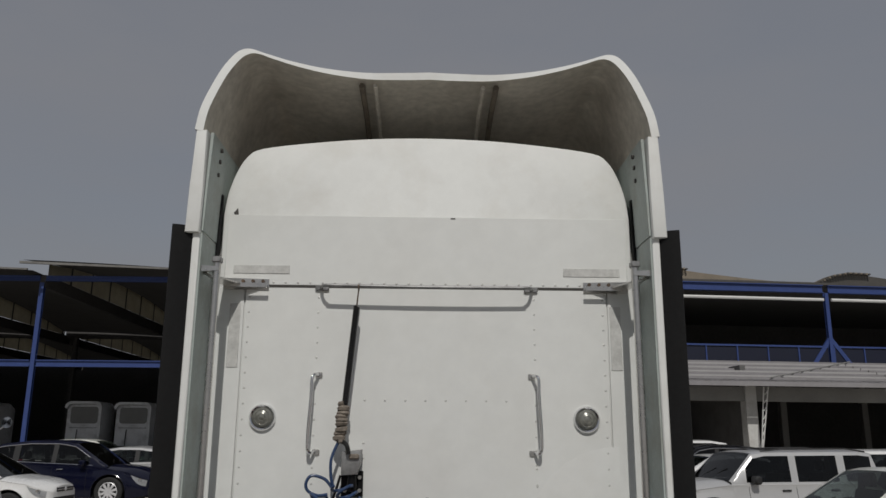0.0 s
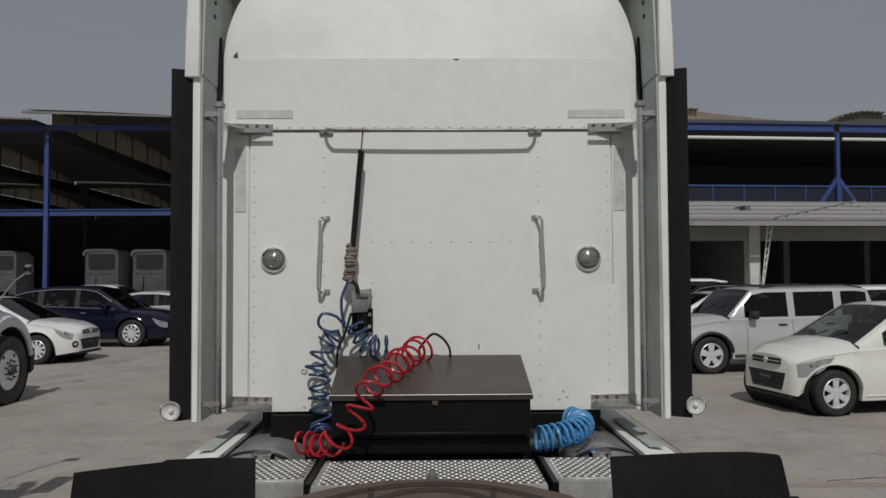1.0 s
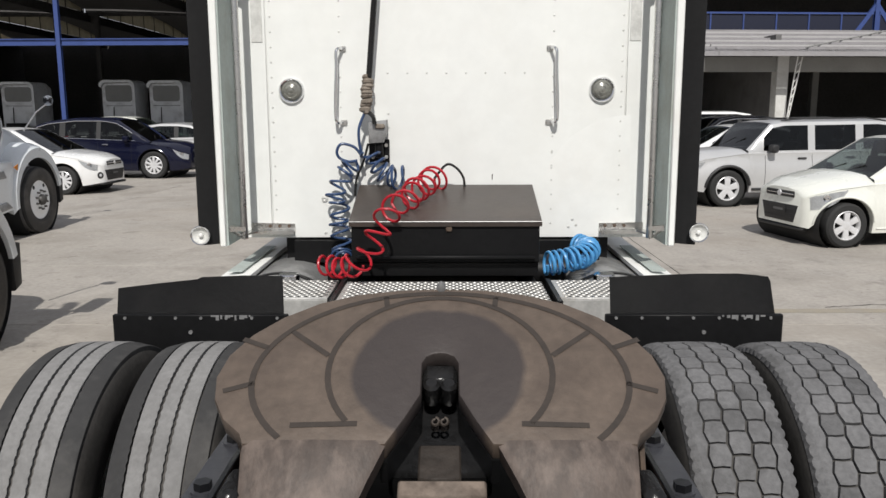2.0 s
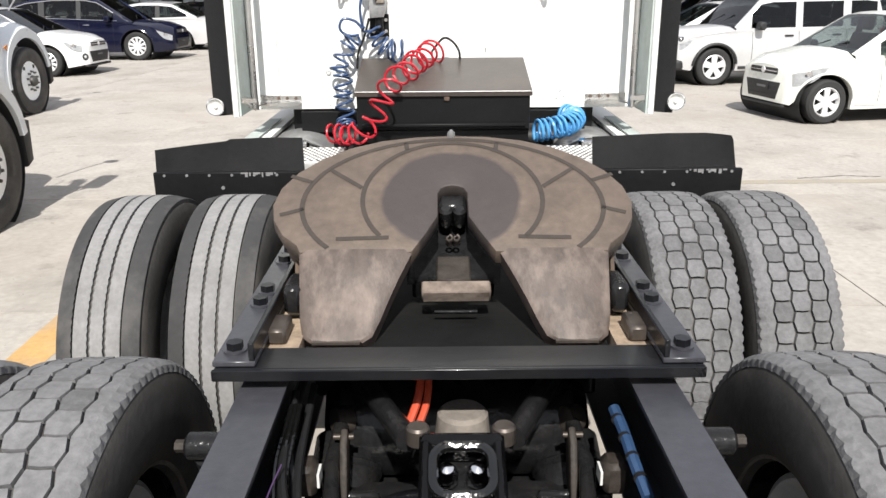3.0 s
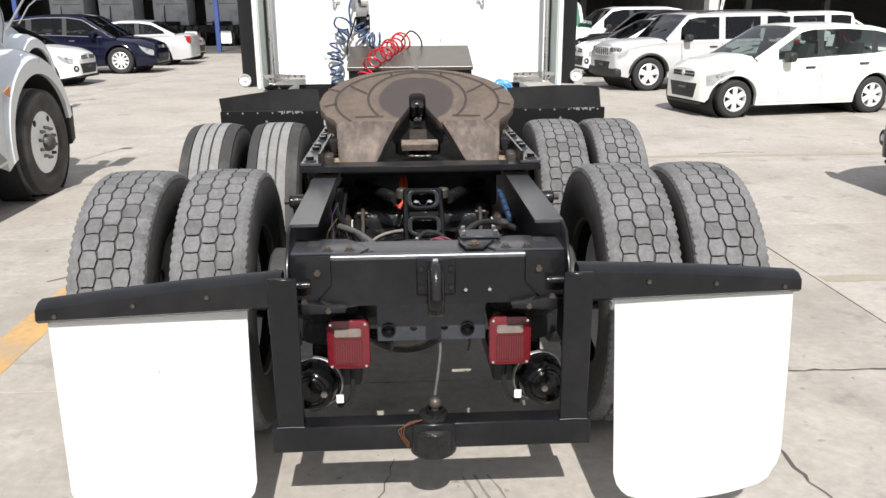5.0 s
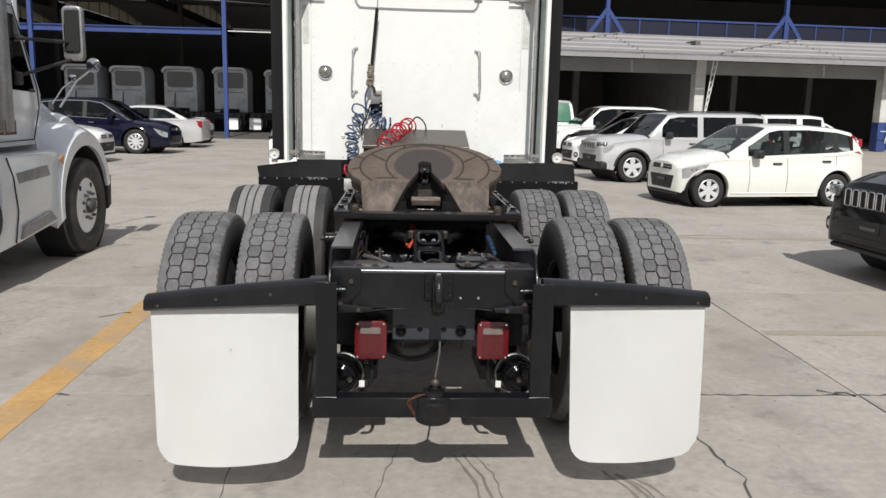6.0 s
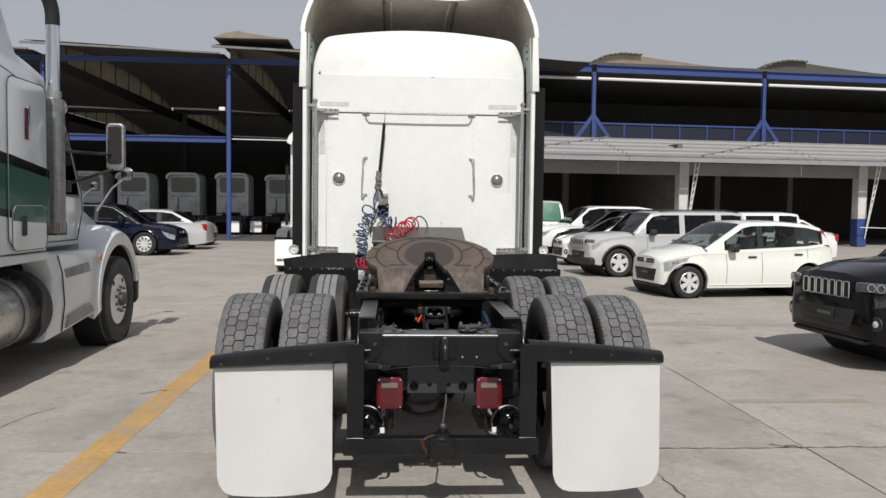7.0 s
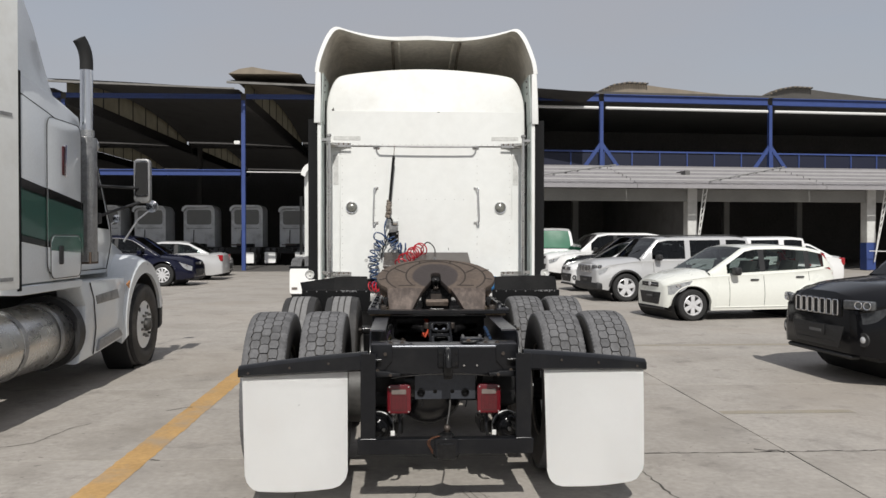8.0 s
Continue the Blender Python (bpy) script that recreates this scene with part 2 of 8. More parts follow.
# Floor far darker than the yard concrete.
M_SHED_FLOOR = mat("dark_shed_floor", (0.09, 0.085, 0.08), 0.8, var=0.25, scale=0.7)
M_ROOFEDGE = mat("weathered_roof_edge", (0.20, 0.195, 0.185), 0.85, var=0.25, scale=3, stain=((0.09, 0.085, 0.08), 0.6, 2))
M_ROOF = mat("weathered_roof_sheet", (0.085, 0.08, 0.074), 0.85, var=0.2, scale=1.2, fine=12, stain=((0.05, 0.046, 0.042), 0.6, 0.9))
M_ROOF_T = mat("tan_roof_cover", (0.24, 0.205, 0.16), 0.9, var=0.25, scale=1.6)
M_CANOPY = mat("grey_corrugated_canopy", (0.29, 0.28, 0.29), 0.7, var=0.12, scale=0.8, fine=8, stain=((0.20, 0.19, 0.18), 0.5, 0.7))
M_PURLIN = mat("weathered_white_purlin", (0.42, 0.41, 0.41), 0.6, var=0.1, scale=2)
M_PIPE = mat("white_gutter", (0.75, 0.75, 0.73), 0.5, var=0.06)
M_GLAZE = mat("dusty_glazing", (0.52, 0.48, 0.39), 0.7, var=0.2, scale=1.5, stain=((0.45, 0.40, 0.30), 0.6, 1.1))
def let_through(m, amount):
    """Adds translucency: light from behind shines through."""
    n, l = m.node_tree.nodes, m.node_tree.links
    b = n["Principled BSDF"]
    tr, mix = n.new("ShaderNodeBsdfTranslucent"), n.new("ShaderNodeMixShader")
    l.new(b.inputs["Base Color"].links[0].from_socket, tr.inputs[0])
    mix.inputs[0].default_value = amount
    l.new(b.outputs[0], mix.inputs[1]); l.new(tr.outputs[0], mix.inputs[2])
    l.new(mix.outputs[0], n["Material Output"].inputs[0])
let_through(M_GLAZE, 0.9)
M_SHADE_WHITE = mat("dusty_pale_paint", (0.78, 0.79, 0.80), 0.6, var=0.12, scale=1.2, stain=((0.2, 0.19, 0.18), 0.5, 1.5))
M_YELLOW = mat("worn_yellow_paint", (0.47, 0.29, 0.115), 0.8, var=0.2, scale=3, fine=25, stain=((0.34, 0.275, 0.205), 0.95, 2.6))
M_YELLOW_F = mat("faded_yellow_paint", (0.315, 0.28, 0.22), 0.85, var=0.15, scale=4, stain=((0.30, 0.275, 0.245), 1.0, 3.0))
M_JOINT = mat("joint_filler", (0.085, 0.078, 0.07), 0.95, var=0.3, scale=6)

CAR_GLASS = glass_mat("tinted_car_glass", (0.50, 0.56, 0.54))
CAR_GLASS_D = glass_mat("dark_car_glass", (0.16, 0.17, 0.175))
M_CARBLK = mat("black_car_plastic", (0.02, 0.02, 0.021), 0.55, var=0.2)
M_CARINT = mat("grey_car_interior", (0.07, 0.068, 0.066), 0.85, var=0.2)
M_ALLOY = mat("alloy_wheel", (0.70, 0.70, 0.71), 0.32, metal=0.25, var=0.08)
M_HLAMP = mat("headlamp_lens", (0.60, 0.61, 0.62), 0.12, metal=0.1, var=0.2, scale=12, coat=0.8)
M_LAMPBOX = mat("dark_lamp_housing", (0.07, 0.072, 0.075), 0.12, var=0.4, scale=30, coat=0.8)
M_CARLENS = mat("bright_red_tail_lens", (0.32, 0.01, 0.016), 0.18, var=0.1, scale=20, coat=0.6)
M_AMBER = mat("amber_lens", (0.6, 0.22, 0.03), 0.25, coat=0.4)
M_SEAM = mat("panel_gap", (0.012, 0.012, 0.012), 0.8)
M_CARTYRE = mat("car_tyre", (0.022, 0.022, 0.022), 0.8, var=0.25)
def paint(name, col, rough=0.28):
    return mat(name, col, rough, var=0.03, scale=1.5, fine=20, bump=0.0, coat=0.7)
P_CREAM = paint("cream_white_car_paint", (0.78, 0.79, 0.73))
P_WHITE = paint("white_car_paint", (0.80, 0.80, 0.79))
P_SILVER = mat("silver_car_paint", (0.57, 0.57, 0.57), 0.32, metal=0.25, var=0.04, coat=0.6, bump=0)
P_NAVY = mat("navy_car_paint", (0.005, 0.006, 0.020), 0.14, var=0.03, bump=0.0, spec=0.45)
P_BLACK = mat("black_car_paint", (0.004, 0.004, 0.005), 0.12, var=0.03, bump=0.0, spec=0.28)
P_TRUCK_SILVER = mat("silver_truck_paint", (0.73, 0.76, 0.78), 0.3, metal=0.08, var=0.06, scale=1.2, coat=0.5, bump=0)
P_GREEN = mat("green_stripe_paint", (0.007, 0.085, 0.06), 0.25, var=0.25, scale=1.5, coat=0.5)


def fifth_wheel_mat():
    """Rust-brown steel with a dark greasy ring round the kingpin slot (object space, metres)."""
    m = mat("rusty_fifth_wheel_steel", (0.104, 0.079, 0.062), 0.55, metal=0.05, var=0.25, scale=9, fine=40, bump=0.18, stain=((0.07, 0.052, 0.042), 0.6, 7))
    n, l = m.node_tree.nodes, m.node_tree.links
    b = n["Principled BSDF"]
    old = b.inputs["Base Color"].links[0].from_socket
    co = n.new("ShaderNodeTexCoord")
    sep = n.new("ShaderNodeVectorMath"); sep.operation = 'MULTIPLY'; sep.inputs[1].default_value = (1, 1, 0)
    sh = n.new("ShaderNodeVectorMath"); sh.operation = 'ADD'; sh.inputs[1].default_value = (0, 0.0, 0)
    l.new(co.outputs["Object"], sh.inputs[0]); l.new(sh.outputs[0], sep.inputs[0])
    ln = n.new("ShaderNodeVectorMath"); ln.operation = 'LENGTH'
    l.new(sep.outputs[0], ln.inputs[0])
    no = n.new("ShaderNodeTexNoise"); no.inputs["Scale"].default_value = 9
    l.new(co.outputs["Object"], no.inputs["Vector"])
    ad = n.new("ShaderNodeMath"); ad.operation = 'MULTIPLY_ADD'; ad.inputs[1].default_value = 0.03
    l.new(no.outputs[0], ad.inputs[0]); l.new(ln.outputs["Value"], ad.inputs[2])
    mr = n.new("ShaderNodeMapRange")
    mr.inputs[1].default_value, mr.inputs[2].default_value, mr.inputs[3].default_value, mr.inputs[4].default_value = 0.178, 0.190, 0.85, 0.0
    l.new(ad.outputs[0], mr.inputs[0])
    mx = n.new("ShaderNodeMix"); mx.data_type = 'RGBA'; mx.inputs["B"].default_value = (0.036, 0.030, 0.030, 1)
    l.new(mr.outputs[0], mx.inputs["Factor"]); l.new(old, mx.inputs["A"]); l.new(mx.outputs["Result"], b.inputs["Base Color"])
    return m


M_FIFTH = fifth_wheel_mat()


def concrete_mat():
    m = mat("worn_concrete", (0.366, 0.338, 0.304), 0.9, var=0.2, scale=1.6, fine=19, bump=0.22, stain=((0.235, 0.212, 0.184), 0.75, 0.7), rand=0.035)
    n, l = m.node_tree.nodes, m.node_tree.links
    b = n["Principled BSDF"]
    old = b.inputs["Base Color"].links[0].from_socket
    co = n.new("ShaderNodeTexCoord")
    ge = n.new("ShaderNodeNewGeometry")
    # oil drips and tyre scuffs
    v = n.new("ShaderNodeTexNoise"); v.inputs["Scale"].default_value = 2.6; v.inputs["Detail"].default_value = 7; v.inputs["Roughness"].default_value = 0.7
    l.new(ge.outputs["Position"], v.inputs["Vector"])
    r = n.new("ShaderNodeMapRange"); r.inputs[1].default_value, r.inputs[2].default_value, r.inputs[3].default_value, r.inputs[4].default_value = 0.56, 0.72, 0.0, 0.7
    l.new(v.outputs[0], r.inputs[0])
    mx = n.new("ShaderNodeMix"); mx.data_type = 'RGBA'; mx.inputs["B"].default_value = (0.16, 0.145, 0.13, 1)
    l.new(r.outputs[0], mx.inputs["Factor"]); l.new(old, mx.inputs["A"])
    v2 = n.new("ShaderNodeTexNoise"); v2.inputs["Scale"].default_value = 0.35; v2.inputs["Detail"].default_value = 4
    l.new(ge.outputs["Position"], v2.inputs["Vector"])
    r2 = n.new("ShaderNodeMapRange"); r2.inputs[1].default_value, r2.inputs[2].default_value, r2.inputs[3].default_value, r2.inputs[4].default_value = 0.52, 0.7, 0.0, 0.5
    l.new(v2.outputs[0], r2.inputs[0])
    mx2 = n.new("ShaderNodeMix"); mx2.data_type = 'RGBA'; mx2.inputs["B"].default_value = (0.35, 0.308, 0.262, 1)
    l.new(r2.outputs[0], mx2.inputs["Factor"]); l.new(mx.outputs["Result"], mx2.inputs["A"])
    # small dark pits and crumbs, in drifts
    v3 = n.new("ShaderNodeTexNoise"); v3.inputs["Scale"].default_value = 15; v3.inputs["Detail"].default_value = 3; v3.inputs["Roughness"].default_value = 0.55
    v4 = n.new("ShaderNodeTexNoise"); v4.inputs["Scale"].default_value = 0.9; v4.inputs["Detail"].default_value = 3
    l.new(ge.outputs["Position"], v3.inputs["Vector"]); l.new(ge.outputs["Position"], v4.inputs["Vector"])
    r3 = n.new("ShaderNodeMapRange"); r3.inputs[1].default_value, r3.inputs[2].default_value, r3.inputs[3].default_value, r3.inputs[4].default_value = 0.665, 0.70, 0.0, 0.6
    r4 = n.new("ShaderNodeMapRange"); r4.inputs[1].default_value, r4.inputs[2].default_value, r4.inputs[3].default_value, r4.inputs[4].default_value = 0.45, 0.6, 0.0, 1.0
    l.new(v3.outputs[0], r3.inputs[0]); l.new(v4.outputs[0], r4.inputs[0])
    mu = n.new("ShaderNodeMath"); mu.operation = 'MULTIPLY'
    l.new(r3.outputs[0], mu.inputs[0]); l.new(r4.outputs[0], mu.inputs[1])
    mx3 = n.new("ShaderNodeMix"); mx3.data_type = 'RGBA'; mx3.inputs["B"].default_value = (0.10, 0.09, 0.08, 1)
    l.new(mu.outputs[0], mx3.inputs["Factor"]); l.new(mx2.outputs["Result"], mx3.inputs["A"])
    l.new(mx3.outputs["Result"], b.inputs["Base Color"])
    return m


M_CONC = concrete_mat()
M_SCUFF = mat("worn_tyre_scuff", (0.20, 0.182, 0.162), 0.9, var=0.3, scale=6)


# ---------------------------------------------------------------- mesh helpers
def merge(bm, other):
    me = bpy.data.meshes.new("tmp")
    other.to_mesh(me)
    other.free()
    bm.from_mesh(me)
    bpy.data.meshes.remove(me)
    return bm


def box(x0, x1, y0, y1, z0, z1, bev=0.0, m=None, bm=None, seg=1):
    b = bmesh.new()
    bmesh.ops.create_cube(b, size=1)
    bmesh.ops.transform(b, matrix=Matrix.LocRotScale(((x0 + x1) / 2, (y0 + y1) / 2, (z0 + z1) / 2), None, (abs(x1 - x0), abs(y1 - y0), abs(z1 - z0))), verts=b.verts)
    if bev:
        bmesh.ops.bevel(b, geom=b.edges[:], offset=bev, segments=seg, affect='EDGES', profile=0.5)
    if m is not None:
        bmesh.ops.transform(b, matrix=m, verts=b.verts)
    return merge(bm, b) if bm is not None else b


def frame_of(d):
    d = Vector(d).normalized()
    u = d.cross(Vector((0, 0, 1)) if abs(d.z) < 0.95 else Vector((1, 0, 0))).normalized()
    return d, u, d.cross(u)


def cyl(p0, p1, r, r2=None, seg=16, bm=None, bev=0.0):
    p0, p1 = Vector(p0), Vector(p1)
    b = bm if bm is not None else bmesh.new()
    d, u, v = frame_of(p1 - p0)
    r2 = r if r2 is None else r2
    rings = [(p0, r), (p1, r2)]
    if bev:
        rings = [(p0, r - bev), (p0 + d * bev, r), (p1 - d * bev, r2), (p1, r2 - bev)]
    vs = [[b.verts.new(p + (u * math.cos(a) + v * math.sin(a)) * q) for a in (2 * math.pi * k / seg for k in range(seg))] for p, q in rings]
    for a, c in zip(vs, vs[1:]):
        for k in range(seg):
            b.faces.new((a[k], a[(k + 1) % seg], c[(k + 1) % seg], c[k]))
    b.faces.new(vs[0][::-1])
    b.faces.new(vs[-1])
    return b


def tube(pts, r, seg=8, bm=None, closed=False, radii=None):
    """A round bar swept along points."""
    b = bm if bm is not None else bmesh.new()
    pts = [Vector(p) for p in pts]
    n = len(pts)
    rings, u = [], None
    for i, p in enumerate(pts):
        a, c = (pts[(i - 1) % n], pts[(i + 1) % n]) if closed else (pts[max(i - 1, 0)], pts[min(i + 1, n - 1)])
        d = (c - a).normalized()
        if u is None:
            _, u, _ = frame_of(d)
        u = (u - d * u.dot(d)).normalized()
        v = d.cross(u)
        q = radii[i] if radii else r
        rings.append([b.verts.new(p + (u * math.cos(t) + v * math.sin(t)) * q) for t in (2 * math.pi * k / seg for k in range(seg))])
    pairs = list(zip(rings, rings[1:])) + ([(rings[-1], rings[0])] if closed else [])
    for a, c in pairs:
        for k in range(seg):
            b.faces.new((a[k], a[(k + 1) % seg], c[(k + 1) % seg], c[k]))
    if not closed:
        b.faces.new(rings[0][::-1])
        b.faces.new(rings[-1])
    return b


def smooth_path(pts, n=8):
    """Catmull-Rom through the points."""
    pts = [Vector(p) for p in pts]
    out = []
    for i in range(len(pts) - 1):
        p0, p1, p2, p3 = pts[max(i - 1, 0)], pts[i], pts[i + 1], pts[min(i + 2, len(pts) - 1)]
        for k in range(n):
            t = k / n
            out.append(0.5 * ((2 * p1) + (p2 - p0) * t + (2 * p0 - 5 * p1 + 4 * p2 - p3) * t * t + (3 * p1 - p0 - 3 * p2 + p3) * t ** 3))
    return out + [pts[-1]]


def coil(path, turns, rad, n_turn=14, wob=0.0, seed=1, phase=0.0):
    """Points of a coiled line along a path; rad: a number, or one at each end; wob: unevenness."""
    rng = random.Random(seed)
    pts = smooth_path(path, 12)
    r0, r1 = rad if isinstance(rad, tuple) else (rad, rad)
    lens = [0.0]
    for a, c in zip(pts, pts[1:]):
        lens.append(lens[-1] + (c - a).length)
    total, out, u = lens[-1], [], None
    offs = [(rng.uniform(-wob, wob), rng.uniform(-wob, wob), rng.uniform(-wob, wob)) for _ in range(int(turns) + 3)]
    steps = int(turns * n_turn)
    for i in range(steps + 1):
        s = i / steps * total
        k = min(max(j for j in range(len(lens)) if lens[j] <= s), len(pts) - 2)
        f = (s - lens[k]) / max(lens[k + 1] - lens[k], 1e-6)
        p = pts[k].lerp(pts[k + 1], f)
        d = (pts[min(k + 2, len(pts) - 1)] - pts[max(k - 1, 0)]).normalized()
        if u is None:
            _, u, _ = frame_of(d)
        u = (u - d * u.dot(d)).normalized()
        v = d.cross(u)
        a = 2 * math.pi * i / n_turn + phase
        turn = i / n_turn
        o0, o1 = offs[int(turn)], offs[int(turn) + 1]
        w = turn - int(turn)
        off = Vector([x + (y - x) * w for x, y in zip(o0, o1)])
        q = r0 + (r1 - r0) * i / steps
        out.append(p + (u * math.cos(a) + v * math.sin(a)) * q + off)
    return out


def lathe(prof, m=None, seg=32, bm=None, caps=True):
    """Turns a profile of (along, radius) round the local x axis."""
    b = bmesh.new()
    rings = [[b.verts.new((h, q * math.cos(a), q * math.sin(a))) for a in (2 * math.pi * k / seg for k in range(seg))] for h, q in prof]
    for a, c in zip(rings, rings[1:]):
        for k in range(seg):
            b.faces.new((a[k], c[k], c[(k + 1) % seg], a[(k + 1) % seg]))
    if caps:
        if prof[0][1] > 1e-4:
            b.faces.new(rings[0])
        if prof[-1][1] > 1e-4:
            b.faces.new(rings[-1][::-1])
    if m is not None:
        bmesh.ops.transform(b, matrix=m, verts=b.verts)
    return merge(bm, b) if bm is not None else b


def prism(poly, axis, a, c, bev=0.0, bm=None, m=None):
    """A polygon of 2D points, pushed from a to c along an axis ('x': points are (y, z); 'y': (x, z); 'z': (x, y))."""
    b = bmesh.new()
    def at(p, h):
        return {"x": (h, p[0], p[1]), "y": (p[0], h, p[1]), "z": (p[0], p[1], h)}[axis]
    va, vc = [b.verts.new(at(p, a)) for p in poly], [b.verts.new(at(p, c)) for p in poly]
    fa, fc = b.faces.new(va[::-1]), b.faces.new(vc)
    n = len(poly)
    for k in range(n):
        b.faces.new((va[k], va[(k + 1) % n], vc[(k + 1) % n], vc[k]))
    bmesh.ops.recalc_face_normals(b, faces=b.faces[:])
    if bev:
        bmesh.ops.bevel(b, geom=list({e for f in (fa, fc) for e in f.edges}), offset=bev, segments=2, affect='EDGES', profile=0.5)
    bmesh.ops.triangulate(b, faces=[f for f in b.faces if len(f.verts) > 4])
    if m is not None:
        bmesh.ops.transform(b, matrix=m, verts=b.verts)
    return merge(bm, b) if bm is not None else b


def rounded(x0, x1, y0, y1, r, n=5, corners=(1, 1, 1, 1)):
    """A rectangle with rounded corners, as 2D points (corners: low-left, low-right, top-right, top-left)."""
    out = []
    for (cx, cy, a0), on in zip(((x0 + r, y0 + r, 180), (x1 - r, y0 + r, 270), (x1 - r, y1 - r, 0), (x0 + r, y1 - r, 90)), corners):
        if on:
            out += [(cx + r * math.cos(radians(a0 + 90 * k / n)), cy + r * math.sin(radians(a0 + 90 * k / n))) for k in range(n + 1)]
        else:
            out.append((cx + r * (1 if a0 in (270, 0) else -1), cy + r * (1 if a0 in (0, 90) else -1)))
    return out


def to_mesh(name, bm, material, angle=38):
    bmesh.ops.recalc_face_normals(bm, faces=bm.faces[:])
    me = bpy.data.meshes.new(name)
    bm.to_mesh(me)
    bm.free()
    me.shade_smooth()
    me.set_sharp_from_angle(angle=radians(angle))
    if material is not None:
        me.materials.append(material)
    return me


def part(name, bm, material, parent, label="", m=None):
    """One mesh object under a thing or a part; bm may be a mesh that others share."""
    me = bm if isinstance(bm, bpy.types.Mesh) else to_mesh(name, bm, material)
    ob = new(name, me)
    ob.parent = parent
    if m is not None:
        ob.matrix_basis = m
    if label:
        tagged(ob, label)
    return ob


def thing(name, label, category, group="", m=None, kind=""):
    ob = new(name)
    ob.empty_display_size = 0.3
    if m is not None:
        ob.matrix_basis = m
    return tagged(ob, label, category, group, kind)


def setting(name, bm, material, label, category="", m=None):
    ob = new(name, to_mesh(name, bm, material))
    if m is not None:
        ob.matrix_basis = m
    return tagged(ob, label, category or name.split("_")[0], kind="structure")

# ---------------------------------------------------------------- ground
bm = bmesh.new()
bmesh.ops.create_grid(bm, x_segments=4, y_segments=4, size=600)
ground = setting("ground", bm, M_CONC, "worn pale concrete yard reaching to the horizon", "ground", pose(0, 0, -0.016))
SX, SY, X0, Y0 = 4.6, 2.62, 2.53, -2.93
bed = setting("joint_bed", box(X0 - 5 * SX, X0 + 5 * SX, Y0 - 4 * SY, Y0 + 12 * SY, -0.0155, -0.009), M_JOINT, "dark filler in the joints of the concrete slabs", "ground")


def crack(name, pts, w, label, m=None, jitter=0.012):
    """A dark open crack that wanders over the slab."""
    rng = random.Random(len(pts) * 7 + int(abs(pts[0][0]) * 100))
    b = bmesh.new()
    fine = []
    for a, c in zip(pts, pts[1:]):
        n = max(2, int(math.dist(a, c) / 0.05))
        fine += [(a[0] + (c[0] - a[0]) * k / n + rng.uniform(-jitter, jitter), a[1] + (c[1] - a[1]) * k / n + rng.uniform(-jitter, jitter)) for k in range(n)]
    rows = []
    for i, p in enumerate(fine):
        q = fine[min(i + 1, len(fine) - 1)] if i + 1 < len(fine) else p
        o = fine[max(i - 1, 0)]
        d = Vector((q[0] - o[0], q[1] - o[1], 0)).normalized()
        h = w * rng.uniform(0.25, 1.0) * 0.5
        rows.append((b.verts.new((p[0] - d.y * h, p[1] + d.x * h, 0.002)), b.verts.new((p[0] + d.y * h, p[1] - d.x * h, 0.002))))
    for a, c in zip(rows, rows[1:]):
        b.faces.new((a[0], a[1], c[1], c[0]))
    return setting(name, b, m or M_JOINT, label, "crack")


crack("crack", [(-3.4, -2.7), (-3.0, -2.45), (-2.93, -2.0), (-2.8, -1.75)], 0.011, "jagged crack in the concrete slab")
crack("crack", [(1.30, -3.30), (1.36, -3.5), (1.38, -3.79), (1.39, -3.97), (1.33, -4.24), (1.36, -4.6)], 0.016, "jagged crack in the concrete slab", jitter=0.02)
crack("crack", [(2.34, -2.87), (2.39, -2.92), (2.44, -2.88), (2.50, -2.94), (2.54, -2.90)], 0.034, "broken edge along a slab joint", jitter=0.022)
crack("crack", [(-0.12, -3.60), (-0.15, -3.75), (-0.23, -4.13), (-0.30, -4.6)], 0.007, "thin dark crack under the chassis", jitter=0.008)
# Dark line painted along the mudflap's shadow on the slab.
crack("crack", [(-0.88, -3.55), (-0.87, -3.82), (-0.85, -4.22), (-0.88, -4.6)], 0.007, "thin dark line painted for the mudflap shadow", jitter=0.008)
for k in range(4):
    o = 0.035 * k + 0.012 * (k % 2)
    crack("tyre_scuff", [(0.78 + o, -3.90 - o * 0.5), (0.84 + o, -4.03), (0.90 + o, -4.24), (0.93 + o, -4.5)], 0.022 - 0.003 * k, "faint dark tyre scuff on the concrete", M_SCUFF, 0.006)
for k in range(3):
    o = 0.045 * k
    crack("tyre_scuff", [(0.13 + o, -3.72), (0.20 + o, -4.0 + o), (0.22 + o, -4.23), (0.20 + o, -4.5)], 0.020 - 0.004 * k, "faint dark tyre scuff on the concrete", M_SCUFF, 0.006)
crack("crack", [(1.15, -2.932), (2.1, -2.935), (2.9, -2.93), (4.2, -2.928)], 0.02, "open joint between two slabs")
crack("crack", [(1.85, -0.35), (2.05, -0.3), (2.15, -0.34)], 0.03, "short dark crack in the slab")
crack("crack", [(-1.98, -2.95), (-1.86, -2.95)], 0.04, "small dark chip by the yellow line")
crack("crack", [(-2.35, -1.35), (-2.2, -1.2), (-2.1, -1.22)], 0.025, "short crack beside the yellow line")
crack("crack", [(3.4, 2.9), (3.9, 3.0), (4.3, 2.95)], 0.03, "thin crack in the yard slab")


